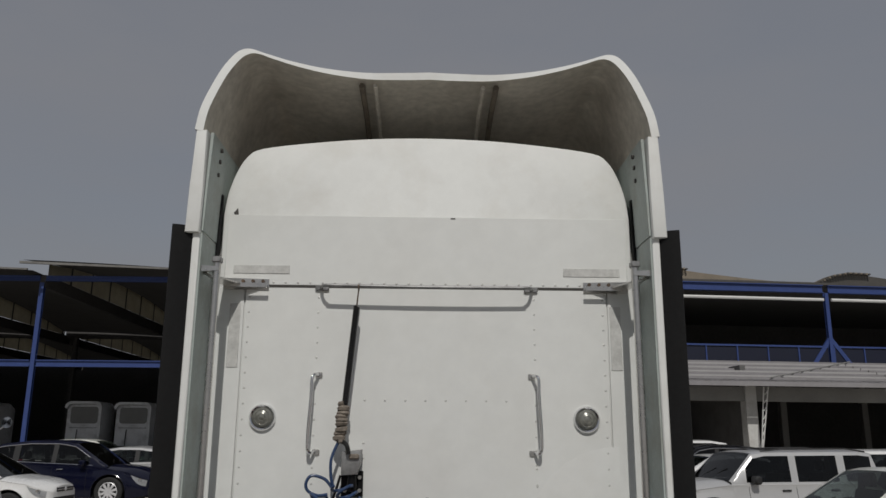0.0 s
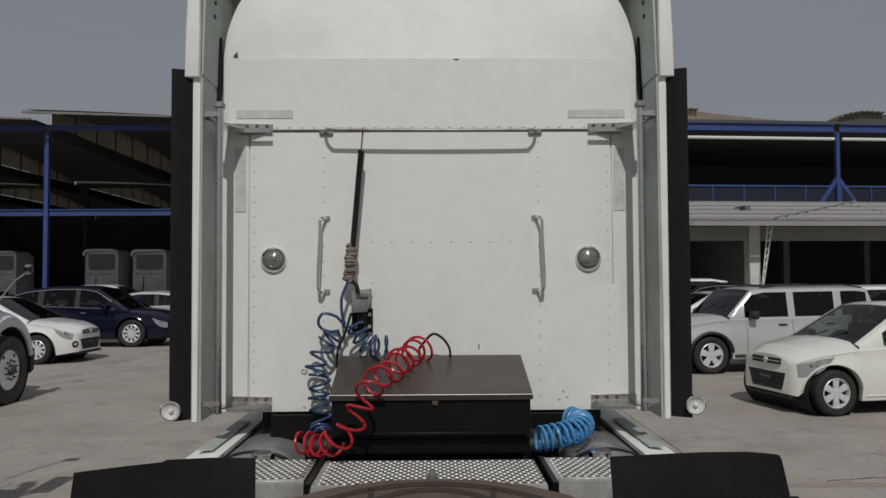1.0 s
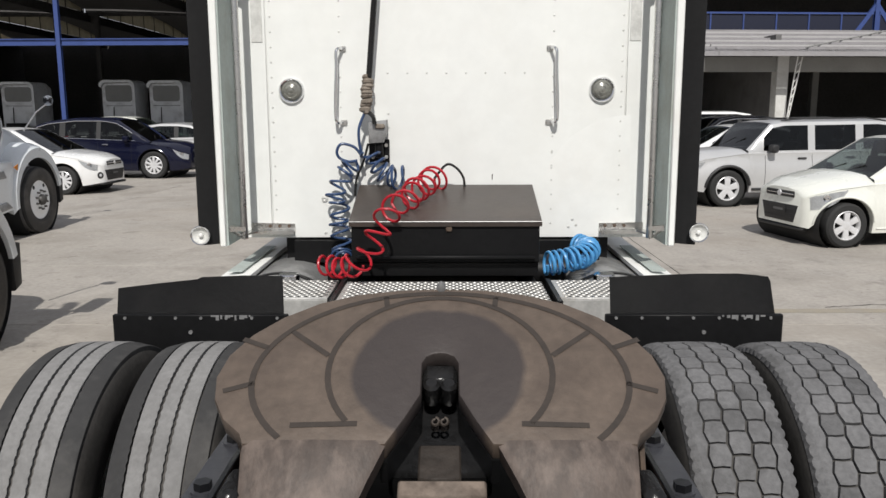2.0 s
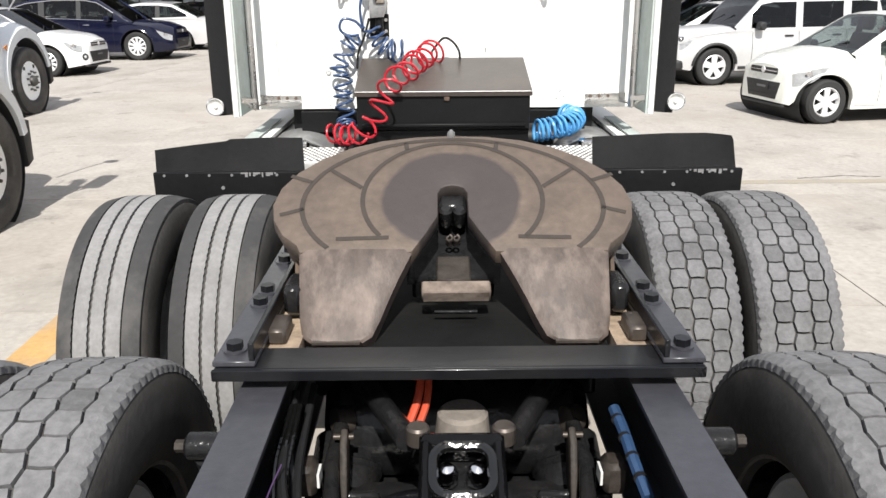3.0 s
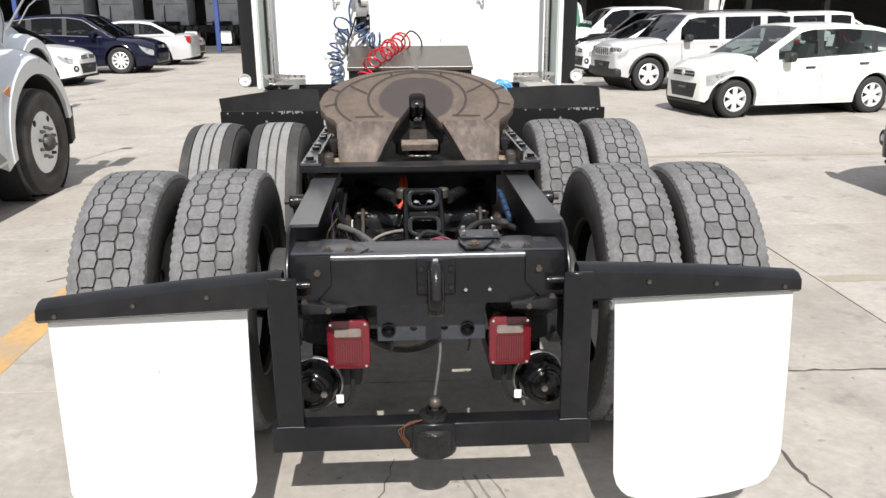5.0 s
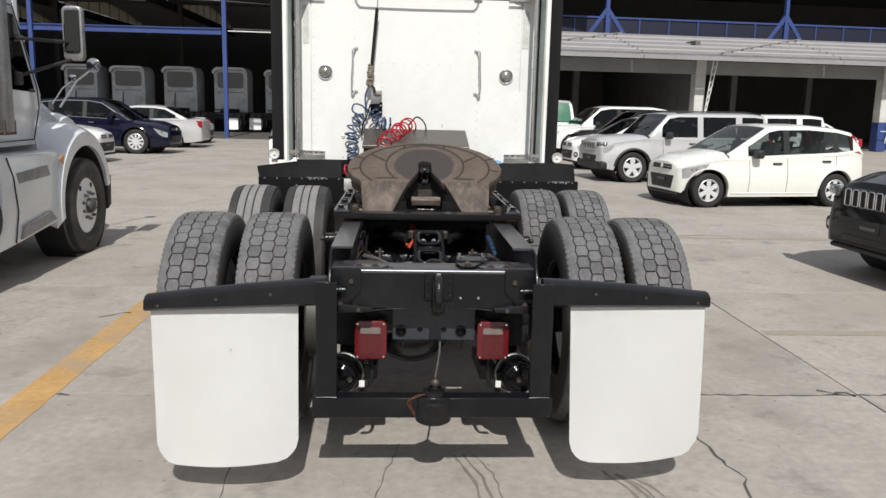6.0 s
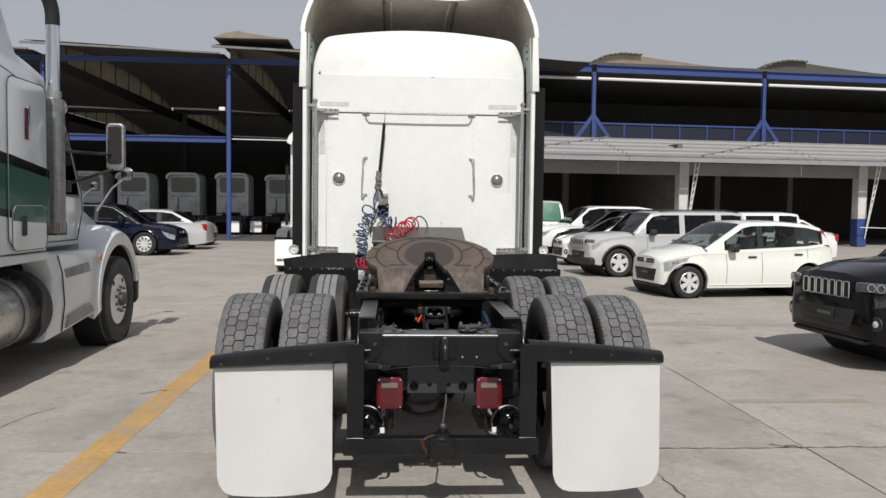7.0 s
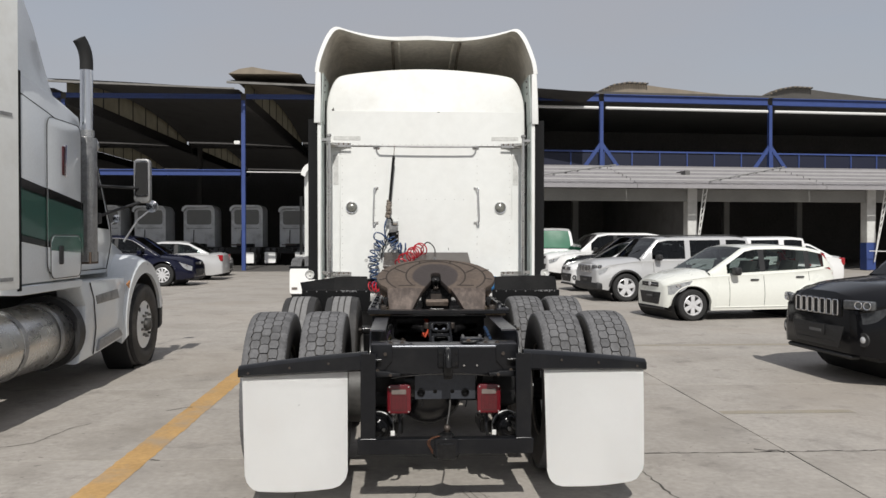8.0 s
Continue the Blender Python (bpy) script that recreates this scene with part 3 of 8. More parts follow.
def stripe(name, x0, x1, y0, y1, m, label, seed):
    """Painted line with a ragged edge, 2 mm proud."""
    rng = random.Random(seed)
    b = bmesh.new()
    long_x = abs(x1 - x0) > abs(y1 - y0)
    n = int(max(abs(x1 - x0), abs(y1 - y0)) / 0.08)
    rows = []
    for i in range(n + 1):
        e0, e1 = rng.uniform(-0.007, 0.007), rng.uniform(-0.007, 0.007)
        if long_x:
            x = x0 + (x1 - x0) * i / n
            rows.append((b.verts.new((x, y0 + e0, 0.002)), b.verts.new((x, y1 + e1, 0.002))))
        else:
            y = y0 + (y1 - y0) * i / n
            rows.append((b.verts.new((x0 + e0, y, 0.002)), b.verts.new((x1 + e1, y, 0.002))))
    for a, c in zip(rows, rows[1:]):
        b.faces.new((a[0], a[1], c[1], c[0]))
    return setting(name, b, m, label, "road marking")


stripe("yellow_line", -2.20, -1.99, -9.5, 6.0, M_YELLOW, "worn yellow parking line painted on concrete", 3)
stripe("yellow_line", 2.56, 3.75, -1.70, -1.58, M_YELLOW_F, "faint worn yellow line crossing the slabs", 4)
stripe("yellow_line", 2.2, 6.0, 2.7, 2.84, M_YELLOW_F, "faint worn yellow line crossing the slabs", 5)

# ---------------------------------------------------------------- warehouse with blue posts (behind, one side)
BX0, BAY, BY = -8.02, 8.44, 30.0
shed = thing("warehouse", "open dark warehouse with blue steel posts and curved sawtooth roof", "building", kind="structure")
bays = range(-3, 2)
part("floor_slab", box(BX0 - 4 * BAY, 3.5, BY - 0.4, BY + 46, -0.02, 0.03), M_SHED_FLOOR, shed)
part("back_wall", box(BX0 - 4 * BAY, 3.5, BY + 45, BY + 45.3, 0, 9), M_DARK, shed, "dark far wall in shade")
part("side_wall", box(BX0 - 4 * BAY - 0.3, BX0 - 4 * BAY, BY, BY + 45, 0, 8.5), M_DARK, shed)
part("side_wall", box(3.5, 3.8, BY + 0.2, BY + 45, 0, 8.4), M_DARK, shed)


def steel_post(x, y, z0, z1, w=0.2):
    """H-section post with a base plate."""
    b = box(x - w / 2, x + w / 2, y - w / 2, y - w / 2 + 0.025, z0, z1)
    box(x - w / 2, x + w / 2, y + w / 2 - 0.025, y + w / 2, z0, z1, bm=b)
    box(x - 0.02, x + 0.02, y - w / 2 + 0.025, y + w / 2 - 0.025, z0, z1, bm=b)
    box(x - w * 0.8, x + w * 0.8, y - w * 0.8, y + w * 0.8, z0, z0 + 0.03, bm=b)
    return b


def i_beam(x0, x1, y, z0, z1, d=0.18):
    b = box(x0, x1, y - d / 2, y + d / 2, z0, z0 + 0.04)
    box(x0, x1, y - d / 2, y + d / 2, z1 - 0.04, z1, bm=b)
    box(x0, x1, y - 0.015, y + 0.015, z0 + 0.04, z1 - 0.04, bm=b)
    return b


for k in bays:
    x = BX0 + k * BAY
    part("post", steel_post(x, BY, 0.0, 8.16, 0.18), M_BLUE, shed, "blue steel post")
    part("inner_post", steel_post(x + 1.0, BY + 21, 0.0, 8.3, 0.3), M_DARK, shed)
    if k < 1:
        part("top_beam", i_beam(x + 0.13, x + BAY - 0.13, BY, 8.24, 8.46), M_BLUE, shed, "blue steel edge beam")
    if k < 0:
        part("middle_beam", i_beam(x + 0.13, x + BAY - 0.13, BY, 4.58, 4.86), M_BLUE, shed, "blue steel middle beam")
part("cable", tube([(BX0 + 0.15, BY, 4.75), (BX0 + 4, BY, 4.72), (BX0 + 9, BY, 4.75)], 0.025, 6), M_PIPE, shed)
part("flood_lamp", box(BX0 - 0.42, BX0 - 0.14, BY - 0.2, BY - 0.05, 6.05, 6.22, 0.02), M_PIPE, shed, "small pale floodlight on a post")


def shell_top(v):
    return 8.55 + 1.25 * math.sin(math.pi * min(max((v + 3) / 25.5, 0), 1)) ** 0.8


for k in range(-4, 2):
    xa, xb = BX0 + k * BAY, BX0 + (k + 1) * BAY
    for row, v0 in enumerate((0.0, 22.5)):
        b = bmesh.new()
        grid = []
        for i in range(16):
            v = -1.0 + 22.5 * i / 15
            zt = shell_top(v)
            grid.append([b.verts.new((xa - 0.5 + (xb - xa + 0.5) * j / 8, BY + v0 + v, 8.5 + (zt - 8.5) * (1 - j / 8) ** 1.0 + 0.05 * math.sin(math.pi * j / 8))) for j in range(9)])
        for a, c in zip(grid, grid[1:]):
            for j in range(8):
                b.faces.new((a[j], a[j + 1], c[j + 1], c[j]))
        bmesh.ops.solidify(b, geom=b.faces[:], thickness=0.09)
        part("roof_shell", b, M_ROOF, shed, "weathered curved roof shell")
        # Added panel blocks sun and sky through the gap between roof rows.
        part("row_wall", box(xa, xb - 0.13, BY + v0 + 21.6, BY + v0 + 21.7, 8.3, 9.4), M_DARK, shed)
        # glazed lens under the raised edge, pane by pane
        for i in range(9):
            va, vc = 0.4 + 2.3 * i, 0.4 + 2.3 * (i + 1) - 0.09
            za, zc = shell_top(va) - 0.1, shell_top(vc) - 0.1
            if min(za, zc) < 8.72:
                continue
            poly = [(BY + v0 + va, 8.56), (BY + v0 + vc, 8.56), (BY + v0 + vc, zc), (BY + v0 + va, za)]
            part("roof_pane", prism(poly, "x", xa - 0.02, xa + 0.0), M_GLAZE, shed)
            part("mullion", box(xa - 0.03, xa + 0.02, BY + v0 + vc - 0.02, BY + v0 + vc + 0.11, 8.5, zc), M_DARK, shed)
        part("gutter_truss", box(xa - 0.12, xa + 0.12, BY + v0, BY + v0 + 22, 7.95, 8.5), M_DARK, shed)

for x0, x1 in ((BX0 - 0.45, BX0 + 1.7),):
    part("roof_cover", prism([(x0, 9.2), (x0 + 0.5, 9.42), (x0 + 1.1, 9.52), (x1 - 0.4, 9.4), (x1 + 1.2, 9.2)], "y", BY - 1.2, BY + 4), M_ROOF_T, shed, "tan cover lying on the roof edge")
for k in (-2, -1, 0):
    xa = BX0 + k * BAY
    part("roof_edge", prism([(xa - 0.55, 8.78), (xa + BAY - 0.2, 8.50), (xa + BAY - 0.2, 8.57), (xa - 0.55, 8.88)], "y", BY - 1.12, BY - 1.02), M_ROOFEDGE, shed, "grey sheet edge of the roof")

# ---------------------------------------------------------------- two-storey building with canopy
hall = thing("two_storey_building", "two-storey building with blue upper railing and grey canopy", "building", m=pose(14, 32.5, 0, 0, 0, 5.0), kind="structure")
U0, U1, BW = -13.7, 48.0, 9.29
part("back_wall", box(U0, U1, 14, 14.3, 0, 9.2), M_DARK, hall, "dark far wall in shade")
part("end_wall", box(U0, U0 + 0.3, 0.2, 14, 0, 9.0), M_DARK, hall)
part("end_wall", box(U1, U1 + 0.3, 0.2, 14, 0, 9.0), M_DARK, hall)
part("upper_floor", box(U0, U1, -0.1, 14, 4.85, 5.15), M_WALLW, hall, "pale concrete floor edge")
part("ground_slab", box(U0, U1, -0.5, 14, -0.02, 0.06), M_SHED_FLOOR, hall)
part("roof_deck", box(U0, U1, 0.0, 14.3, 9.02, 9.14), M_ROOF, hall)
for k in range(-2, 6):
    u = -4.2 + k * BW
    if u < U0:
        continue
    part("post", steel_post(u, 0, 5.15, 8.62, 0.18), M_BLUE, hall, "blue steel post")
    for s in (-1, 1):
        part("gusset", prism([(u + s * 0.09, 6.5), (u + s * 0.98, 5.3), (u + s * 0.74, 5.3), (u + s * 0.09, 6.2)], "y", -0.06, 0.06), M_BLUE, hall, "blue triangular gusset")
    part("top_beam", i_beam(u + 0.14, u + BW - 0.14, 0, 8.62, 9.0, 0.24), M_BLUE, hall, "blue steel edge beam")
    part("gutter", cyl((u + 0.2, -0.12, 8.28), (u + BW - 0.2, -0.12, 8.28), 0.075, seg=8), M_PIPE, hall, "white pipe under the beam")
    part("handrail", box(u + 0.14, u + BW - 0.14, -0.05, 0.02, 6.02, 6.1), M_BLUE, hall, "blue handrail")
    for j in range(6):
        ua = u + 0.14 + j * 1.505
        part("railing_panel", box(ua + 0.04, ua + 1.46, -0.02, 0.0, 5.28, 5.96), M_BLUE_D, hall)
        part("railing_post", box(ua - 0.03, ua + 0.03, -0.05, 0.02, 5.15, 6.02), M_BLUE, hall)
    # ground floor column and struts
    cu = u + 3.3
    part("column", box(cu - 0.24, cu + 0.24, -3.6, -3.1, 1.35, 4.05, 0.02), M_WALLW, hall, "white column")
    part("column_base", box(cu - 0.25, cu + 0.25, -3.61, -3.09, 0.0, 1.35, 0.02), M_BLUE, hall, "blue painted foot of the column")
    # Darker than the columns: the canopy's shade is put into its colour.
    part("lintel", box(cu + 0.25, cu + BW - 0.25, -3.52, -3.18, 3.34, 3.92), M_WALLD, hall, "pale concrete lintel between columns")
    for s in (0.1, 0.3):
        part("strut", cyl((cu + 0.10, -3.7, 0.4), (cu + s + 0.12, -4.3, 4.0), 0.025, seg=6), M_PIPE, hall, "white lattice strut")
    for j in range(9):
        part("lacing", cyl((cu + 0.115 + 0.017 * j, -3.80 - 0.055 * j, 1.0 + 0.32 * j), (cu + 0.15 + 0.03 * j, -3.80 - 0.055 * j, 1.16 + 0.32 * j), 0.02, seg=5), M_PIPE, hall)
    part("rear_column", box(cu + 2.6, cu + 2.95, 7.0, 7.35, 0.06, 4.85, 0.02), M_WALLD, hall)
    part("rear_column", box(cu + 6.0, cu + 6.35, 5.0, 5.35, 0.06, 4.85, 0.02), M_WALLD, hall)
    # canopy: corrugated sheet rising to the facade
    b = bmesh.new()
    n = 9
    rows = []
    for j in range(n * 2 + 1):
        f = j / (n * 2)
        v, z = -4.9 + 4.75 * f, 4.05 + 1.2 * f + (0.045 if j % 2 else 0.0)
        rows.append((b.verts.new((u + 0.01, v, z)), b.verts.new((u + BW - 0.01, v, z))))
    for a, c in zip(rows, rows[1:]):
        b.faces.new((a[0], a[1], c[1], c[0]))
    bmesh.ops.solidify(b, geom=b.faces[:], thickness=0.02)
    part("canopy_sheet", b, M_CANOPY, hall, "grey corrugated canopy sheet")
    for j in range(9):
        f = (j + 0.5) / 9
        part("canopy_purlin", box(u + 0.02, u + BW - 0.02, -4.9 + 4.75 * f - 0.04, -4.9 + 4.75 * f + 0.04, 4.05 + 1.2 * f + 0.03, 4.05 + 1.2 * f + 0.11), M_PURLIN if j % 2 else M_CANOPY, hall)
    part("canopy_fascia", box(u + 0.01, u + BW - 0.01, -5.0, -4.91, 3.86, 4.04), M_CANOPY, hall, "pale grey canopy edge beam")
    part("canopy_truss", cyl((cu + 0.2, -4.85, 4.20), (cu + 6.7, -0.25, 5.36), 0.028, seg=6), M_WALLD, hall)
    # curved roof above the bay
    prof = [(u, 9.14), (u + 0.25, 9.3), (u + 0.8, 9.55), (u + 1.6, 9.7), (u + 2.5, 9.68), (u + 3.6, 9.55), (u + 6.2, 9.32), (u + BW - 0.06, 9.14)]
    part("roof_shell", prism(prof, "y", 0.6, 13.5), M_ROOF if k % 2 else M_ROOF_T, hall, "weathered curved roof shell")
    for j in range(19):
        f = j / 18
        ua = u + 0.15 + 2.5 * f
        za = float(np.interp(ua, [p[0] for p in prof], [p[1] for p in prof]))
        part("roof_tile_end", cyl((ua, 0.35, za + 0.03), (ua, 1.2, za + 0.05), 0.05, seg=8), M_ROOF_T if j % 2 else M_ROOF, hall)
part("inner_wall", box(-1.02, -0.78, -3.05, 9.0, 1.30, 4.85), M_HALLWALL, hall, "partition wall in shade-darkened grey running back from a column")
part("inner_wall_foot", box(-1.025, -0.775, -3.05, 9.0, 0.06, 1.298), M_BLUE, hall, "blue painted foot of the partition")
part("chain_rope", tube([(8.0 + 2.2 * k, -4.0, 0.95 - 0.05 * (k % 2)) for k in range(12)], 0.02, 5), M_PIPE, hall)

# ---------------------------------------------------------------- tyres and truck wheels
def honeycomb_tread(bm, R, n=50, depth=0.02):
    """Tread of a tyre whose axle is x: three staggered columns of six-sided blocks between two shoulder bands whose inner edge follows them."""
    rng = random.Random(11)
    step = 2 * math.pi / n
    narrow, wide, pitch = 0.0222, 0.0300, 0.0572
    for ci in (-1, 0, 1):
        xc = ci * pitch
        for k in range(n):
            am = (k + 0.5 + (0.5 if ci == 0 else 0)) * step + rng.uniform(-0.02, 0.02) * step
            h = step * 0.468
            base = [(xc + dx + rng.uniform(-0.001, 0.001), am + da) for dx, da in ((-narrow, -h), (0.0, -h + step * 0.03), (narrow, -h), (wide, 0), (narrow, h), (0.0, h + step * 0.03), (-narrow, h), (-wide, 0))]
            lo, hi = [], []
            r_top = R - rng.uniform(0, 0.0014)
            for x, a in base:
                xi, ai = xc + (x - xc) * 0.95, am + (a - am) * 0.965
                lo.append(bm.verts.new((x, (R - depth) * math.cos(a), (R - depth) * math.sin(a))))
                q = r_top - 0.012 * abs(xi / 0.14) ** 3
                hi.append(bm.verts.new((xi, q * math.cos(ai), q * math.sin(ai))))
            bm.faces.new(hi)
            for j in range(8):
                bm.faces.new((lo[j], lo[(j + 1) % 8], hi[(j + 1) % 8], hi[j]))
    for s in (-1, 1):
        for k in range(n):
            rows = []
            for i in range(7):
                f = i / 6
                a = (k + f) * step
                inner = 0.0922 - 0.0085 * abs(f - 0.5) * 2
                outer = 0.1305 - (0.006 if i in (2, 5) else 0.0)
                ring = []
                for x, dr in ((inner, 0.02), (inner, 0.0035), (0.112, 0.007), (outer, 0.018), (0.1325, 0.034)):
                    q = R - dr - (0.001 if i in (0, 6) else 0)
                    ring.append(bm.verts.new((s * x, q * math.cos(a), q * math.sin(a))))
                rows.append(ring)
            for p, q in zip(rows, rows[1:]):
                for j in range(4):
                    bm.faces.new((p[j], p[j + 1], q[j + 1], q[j]))


R_T = 0.525
CARCASS = [(-0.085, 0.29), (-0.118, 0.31), (-0.138, 0.36), (-0.142, 0.41), (-0.137, 0.46), (-0.132, 0.488), (-0.124, R_T - 0.022), (-0.06, R_T - 0.0125), (0.06, R_T - 0.0125), (0.124, R_T - 0.022), (0.132, 0.488), (0.137, 0.46), (0.142, 0.41), (0.138, 0.36), (0.118, 0.31), (0.085, 0.29)]
ME_CARCASS = to_mesh("tyre", lathe(CARCASS, seg=72, caps=False), M_TYRE)
bm = bmesh.new()
honeycomb_tread(bm, R_T)
ME_TREAD = to_mesh("tread", bm, M_TREAD, 25)
# ribbed tread: five ribs with zig-zag grooves
bm = bmesh.new()
n = 264
bm2 = bmesh.new()
ribs = [(-0.128, -0.078), (-0.072, -0.029), (-0.0195, 0.0195), (0.029, 0.072), (0.078, 0.128)]
for ri, (x0, x1) in enumerate(ribs):
    rows = []
    for k in range(n):
        a = 2 * math.pi * k / n
        z = 0.0013 if k % 2 else -0.0013
        z0, z1 = (0 if ri < 2 else z), (0 if ri > 2 else z)
        row = []
        for x, dr in ((x0 + z0, 0.022), (x0 + z0, 0.001), (x0 + z0 + 0.003, 0), (x1 + z1 - 0.003, 0), (x1 + z1, 0.001), (x1 + z1, 0.022)):
            q = R_T - dr - 0.014 * abs(x / 0.128) ** 4
            row.append((bm2 if ri in (0, 4) else bm).verts.new((x, q * math.cos(a), q * math.sin(a))))
        rows.append(row)
    for k in range(n):
        a, c = rows[k], rows[(k + 1) % n]
        for j in range(5):
            (bm2 if ri in (0, 4) else bm).faces.new((a[j], a[j + 1], c[j + 1], c[j]))
ME_SHOULDER = to_mesh("shoulder_ribs", bm2, M_SHOULDER, 25)
ME_RIB = to_mesh("tread", bm, M_RIBS, 25)

RIM = [(-0.088, 0.288), (-0.083, 0.298), (-0.07, 0.298), (-0.06, 0.275), (0.045, 0.268), (0.05, 0.255), (0.03, 0.24), (0.012, 0.19), (0.01, 0.13), (0.02, 0.11), (0.02, 0.0)]
ME_RIM = to_mesh("rim", lathe(RIM, seg=48, caps=False), M_RIM)
b = lathe([(0.02, 0.105), (0.09, 0.1), (0.13, 0.085), (0.15, 0.05), (0.155, 0.0)], seg=24, caps=False)
for k in range(10):
    a = 2 * math.pi * k / 10
    cyl((0.012, 0.143 * math.cos(a), 0.143 * math.sin(a)), (0.055, 0.143 * math.cos(a), 0.143 * math.sin(a)), 0.019, 0.013, seg=6, bm=b)
ME_HUB = to_mesh("hub", b, M_HUB)
ME_HOLE = to_mesh("hand_hole", cyl((0.0135, 0.212, 0), (0.0275, 0.212, 0), 0.026, seg=12), M_GROOVE)
ME_FLANGE = to_mesh("rim_flange", tube([(-0.104, 0.302 * math.cos(a), 0.302 * math.sin(a)) for a in (2 * math.pi * k / 48 for k in range(48))], 0.006, 6, closed=True), M_DUSTY)
RIM_F = [(-0.088, 0.288), (-0.083, 0.298), (0.118, 0.298), (0.125, 0.29), (0.115, 0.275), (0.106, 0.24), (0.110, 0.19), (0.124, 0.13), (0.130, 0.11), (0.130, 0.0)]
ME_RIM_F = to_mesh("rim", lathe(RIM_F, seg=48, caps=False), M_RIM)
b = lathe([(0.128, 0.072), (0.165, 0.066), (0.19, 0.05), (0.2, 0.025), (0.2, 0.0)], seg=24, caps=False)
for k in range(10):
    a = 2 * math.pi * k / 10
    cyl((0.122, 0.12 * math.cos(a), 0.12 * math.sin(a)), (0.165, 0.12 * math.cos(a), 0.12 * math.sin(a)), 0.016, 0.011, seg=6, bm=b)
ME_HUB_F = to_mesh("hub", b, M_HUB)
ME_HOLE_F = to_mesh("hand_hole", cyl((0.104, 0.212, 0), (0.1105, 0.212, 0), 0.026, seg=12), M_GROOVE)


def truck_wheel(parent, x, y, ribbed=False, outward=1, hub=True, rot=0.0, r=1.0, front=False, wide=1.0):
    """A wheel: tyre (with tread), rim, hub. outward: +1 if the dish faces +x; wide: the rim's share of the common size."""
    m = Matrix.Translation((x, y, R_T * r)) @ pose(0, 0, 0, rot, 0, 0 if outward > 0 else 180) @ Matrix.Diagonal((1, r, r, 1))
    tyre = part("tyre", ME_CARCASS, None, parent, "worn black truck tyre with dusty ribbed tread" if ribbed else "worn black truck tyre with dusty block tread", m)
    part("tread", ME_RIB if ribbed else ME_TREAD, None, tyre, "grey dusty tread")
    if ribbed:
        part("shoulder", ME_SHOULDER, None, tyre, "darker bare shoulder ribs")
    rim = part("rim", ME_RIM_F if front else ME_RIM, None, parent, "white painted steel rim", m @ Matrix.Diagonal((1, wide, wide, 1)))
    for turn in (0, 180):
        part("rim_flange", ME_FLANGE, None, rim, "pale worn rim edge", pose(0, 0, 0, 0, 0, turn))
    if hub:
        part("hub", ME_HUB_F if front else ME_HUB, None, rim, "dark hub with wheel nuts")
        for k in range(2 if front else 5):
            part("hand_hole", ME_HOLE_F if front else ME_HOLE, None, rim, m=pose(0, 0, 0, 72 * k + 36, 0, 0))
    return tyre


# ---------------------------------------------------------------- the white tractor
truck = thing("tractor_truck", "white sleeper tractor truck with bare black chassis, seen from behind", "truck")

# sleeper body: outline pushed forward, the top leaning ahead
def sleeper_outline(w=1.065, z0=1.10, top=3.362):
    right = [(w, z0), (w, 2.9), (w - 0.012, 3.02), (w - 0.045, 3.14), (w - 0.095, 3.235), (w - 0.18, 3.287), (0.6, 3.328), (0.3, top - 0.008), (0, top)]
    return right + [(-x, z) for x, z in right[-2::-1]]


def lean(b):
    for v in b.verts:
        if v.co.y < 0.3:
            v.co.y += max(0.0, v.co.z - 2.90) * 0.10


def soft_ring(pts):
    """Rounds the upper part of an outline."""
    hi = [Vector((x, 0, z)) for x, z in pts]
    k0 = next(i for i, p in enumerate(hi) if p.z > 2.6)
    k1 = max(i for i, p in enumerate(hi) if p.z > 2.6)
    return hi[:k0] + smooth_path(hi[k0:k1 + 1], 4) + hi[k1 + 1:]


b = prism([(p.x, p.z) for p in soft_ring(sleeper_outline())], "y", 0.0, 2.1, 0.035)
lean(b)
body = part("sleeper_body", b, M_WHITE, truck, "white sleeper cab body with rounded roof")
part("lower_panel", box(-0.915, 0.915, -0.006, -0.0005, 1.105, 2.513, 0.002), M_WHITE2, truck, "white riveted rear panel")
part("upper_panel", box(-1.03, 1.03, -0.005, -0.0005, 2.527, 2.895, 0.002), M_WHITE2, truck, "white rear panel above the seam")
part("side_strip", box(-1.055, -0.922, -0.005, -0.0005, 1.105, 2.513, 0.002), M_WHITE2, truck)
part("side_strip", box(0.922, 1.055, -0.005, -0.0005, 1.105, 2.513, 0.002), M_WHITE2, truck)
b = box(-0.80, 0.80, -0.0055, -0.001, 2.5145, 2.5255)
part("seam", b, M_RIB, truck)
# rivets
b = bmesh.new()
ME_RIVET = to_mesh("rivet", lathe([(0, 0.0065), (0.002, 0.0052), (0.0035, 0.0)], None, 8, caps=False), M_RIVET)
def rivet(x, z, r=0.0065):
    part("rivet", ME_RIVET, None, truck, m=pose(x, -0.0055, z, 0, 0, -90) @ Matrix.Scale(r / 0.0065, 4))
for k in range(18):
    z = 1.18 + k * 0.0755
    for x in (-0.895, 0.895, -0.545, 0.545):
        rivet(x, z)
for k in range(26):
    rivet(-0.78 + k * 0.0625, 2.54)
for k in range(8):
    rivet(-0.30 + k * 0.1, 1.955)
for z in (1.75, 1.58, 1.5, 1.68):
    rivet(-0.30, z); rivet(0.545, z - 0.03)
for x, z in ((-0.60, 1.16), (-0.64, 1.13), (-0.57, 1.19), (-0.57, 1.14), (0.66, 1.2), (0.68, 1.17), (0.64, 1.16)):
    rivet(x, z, 0.009)
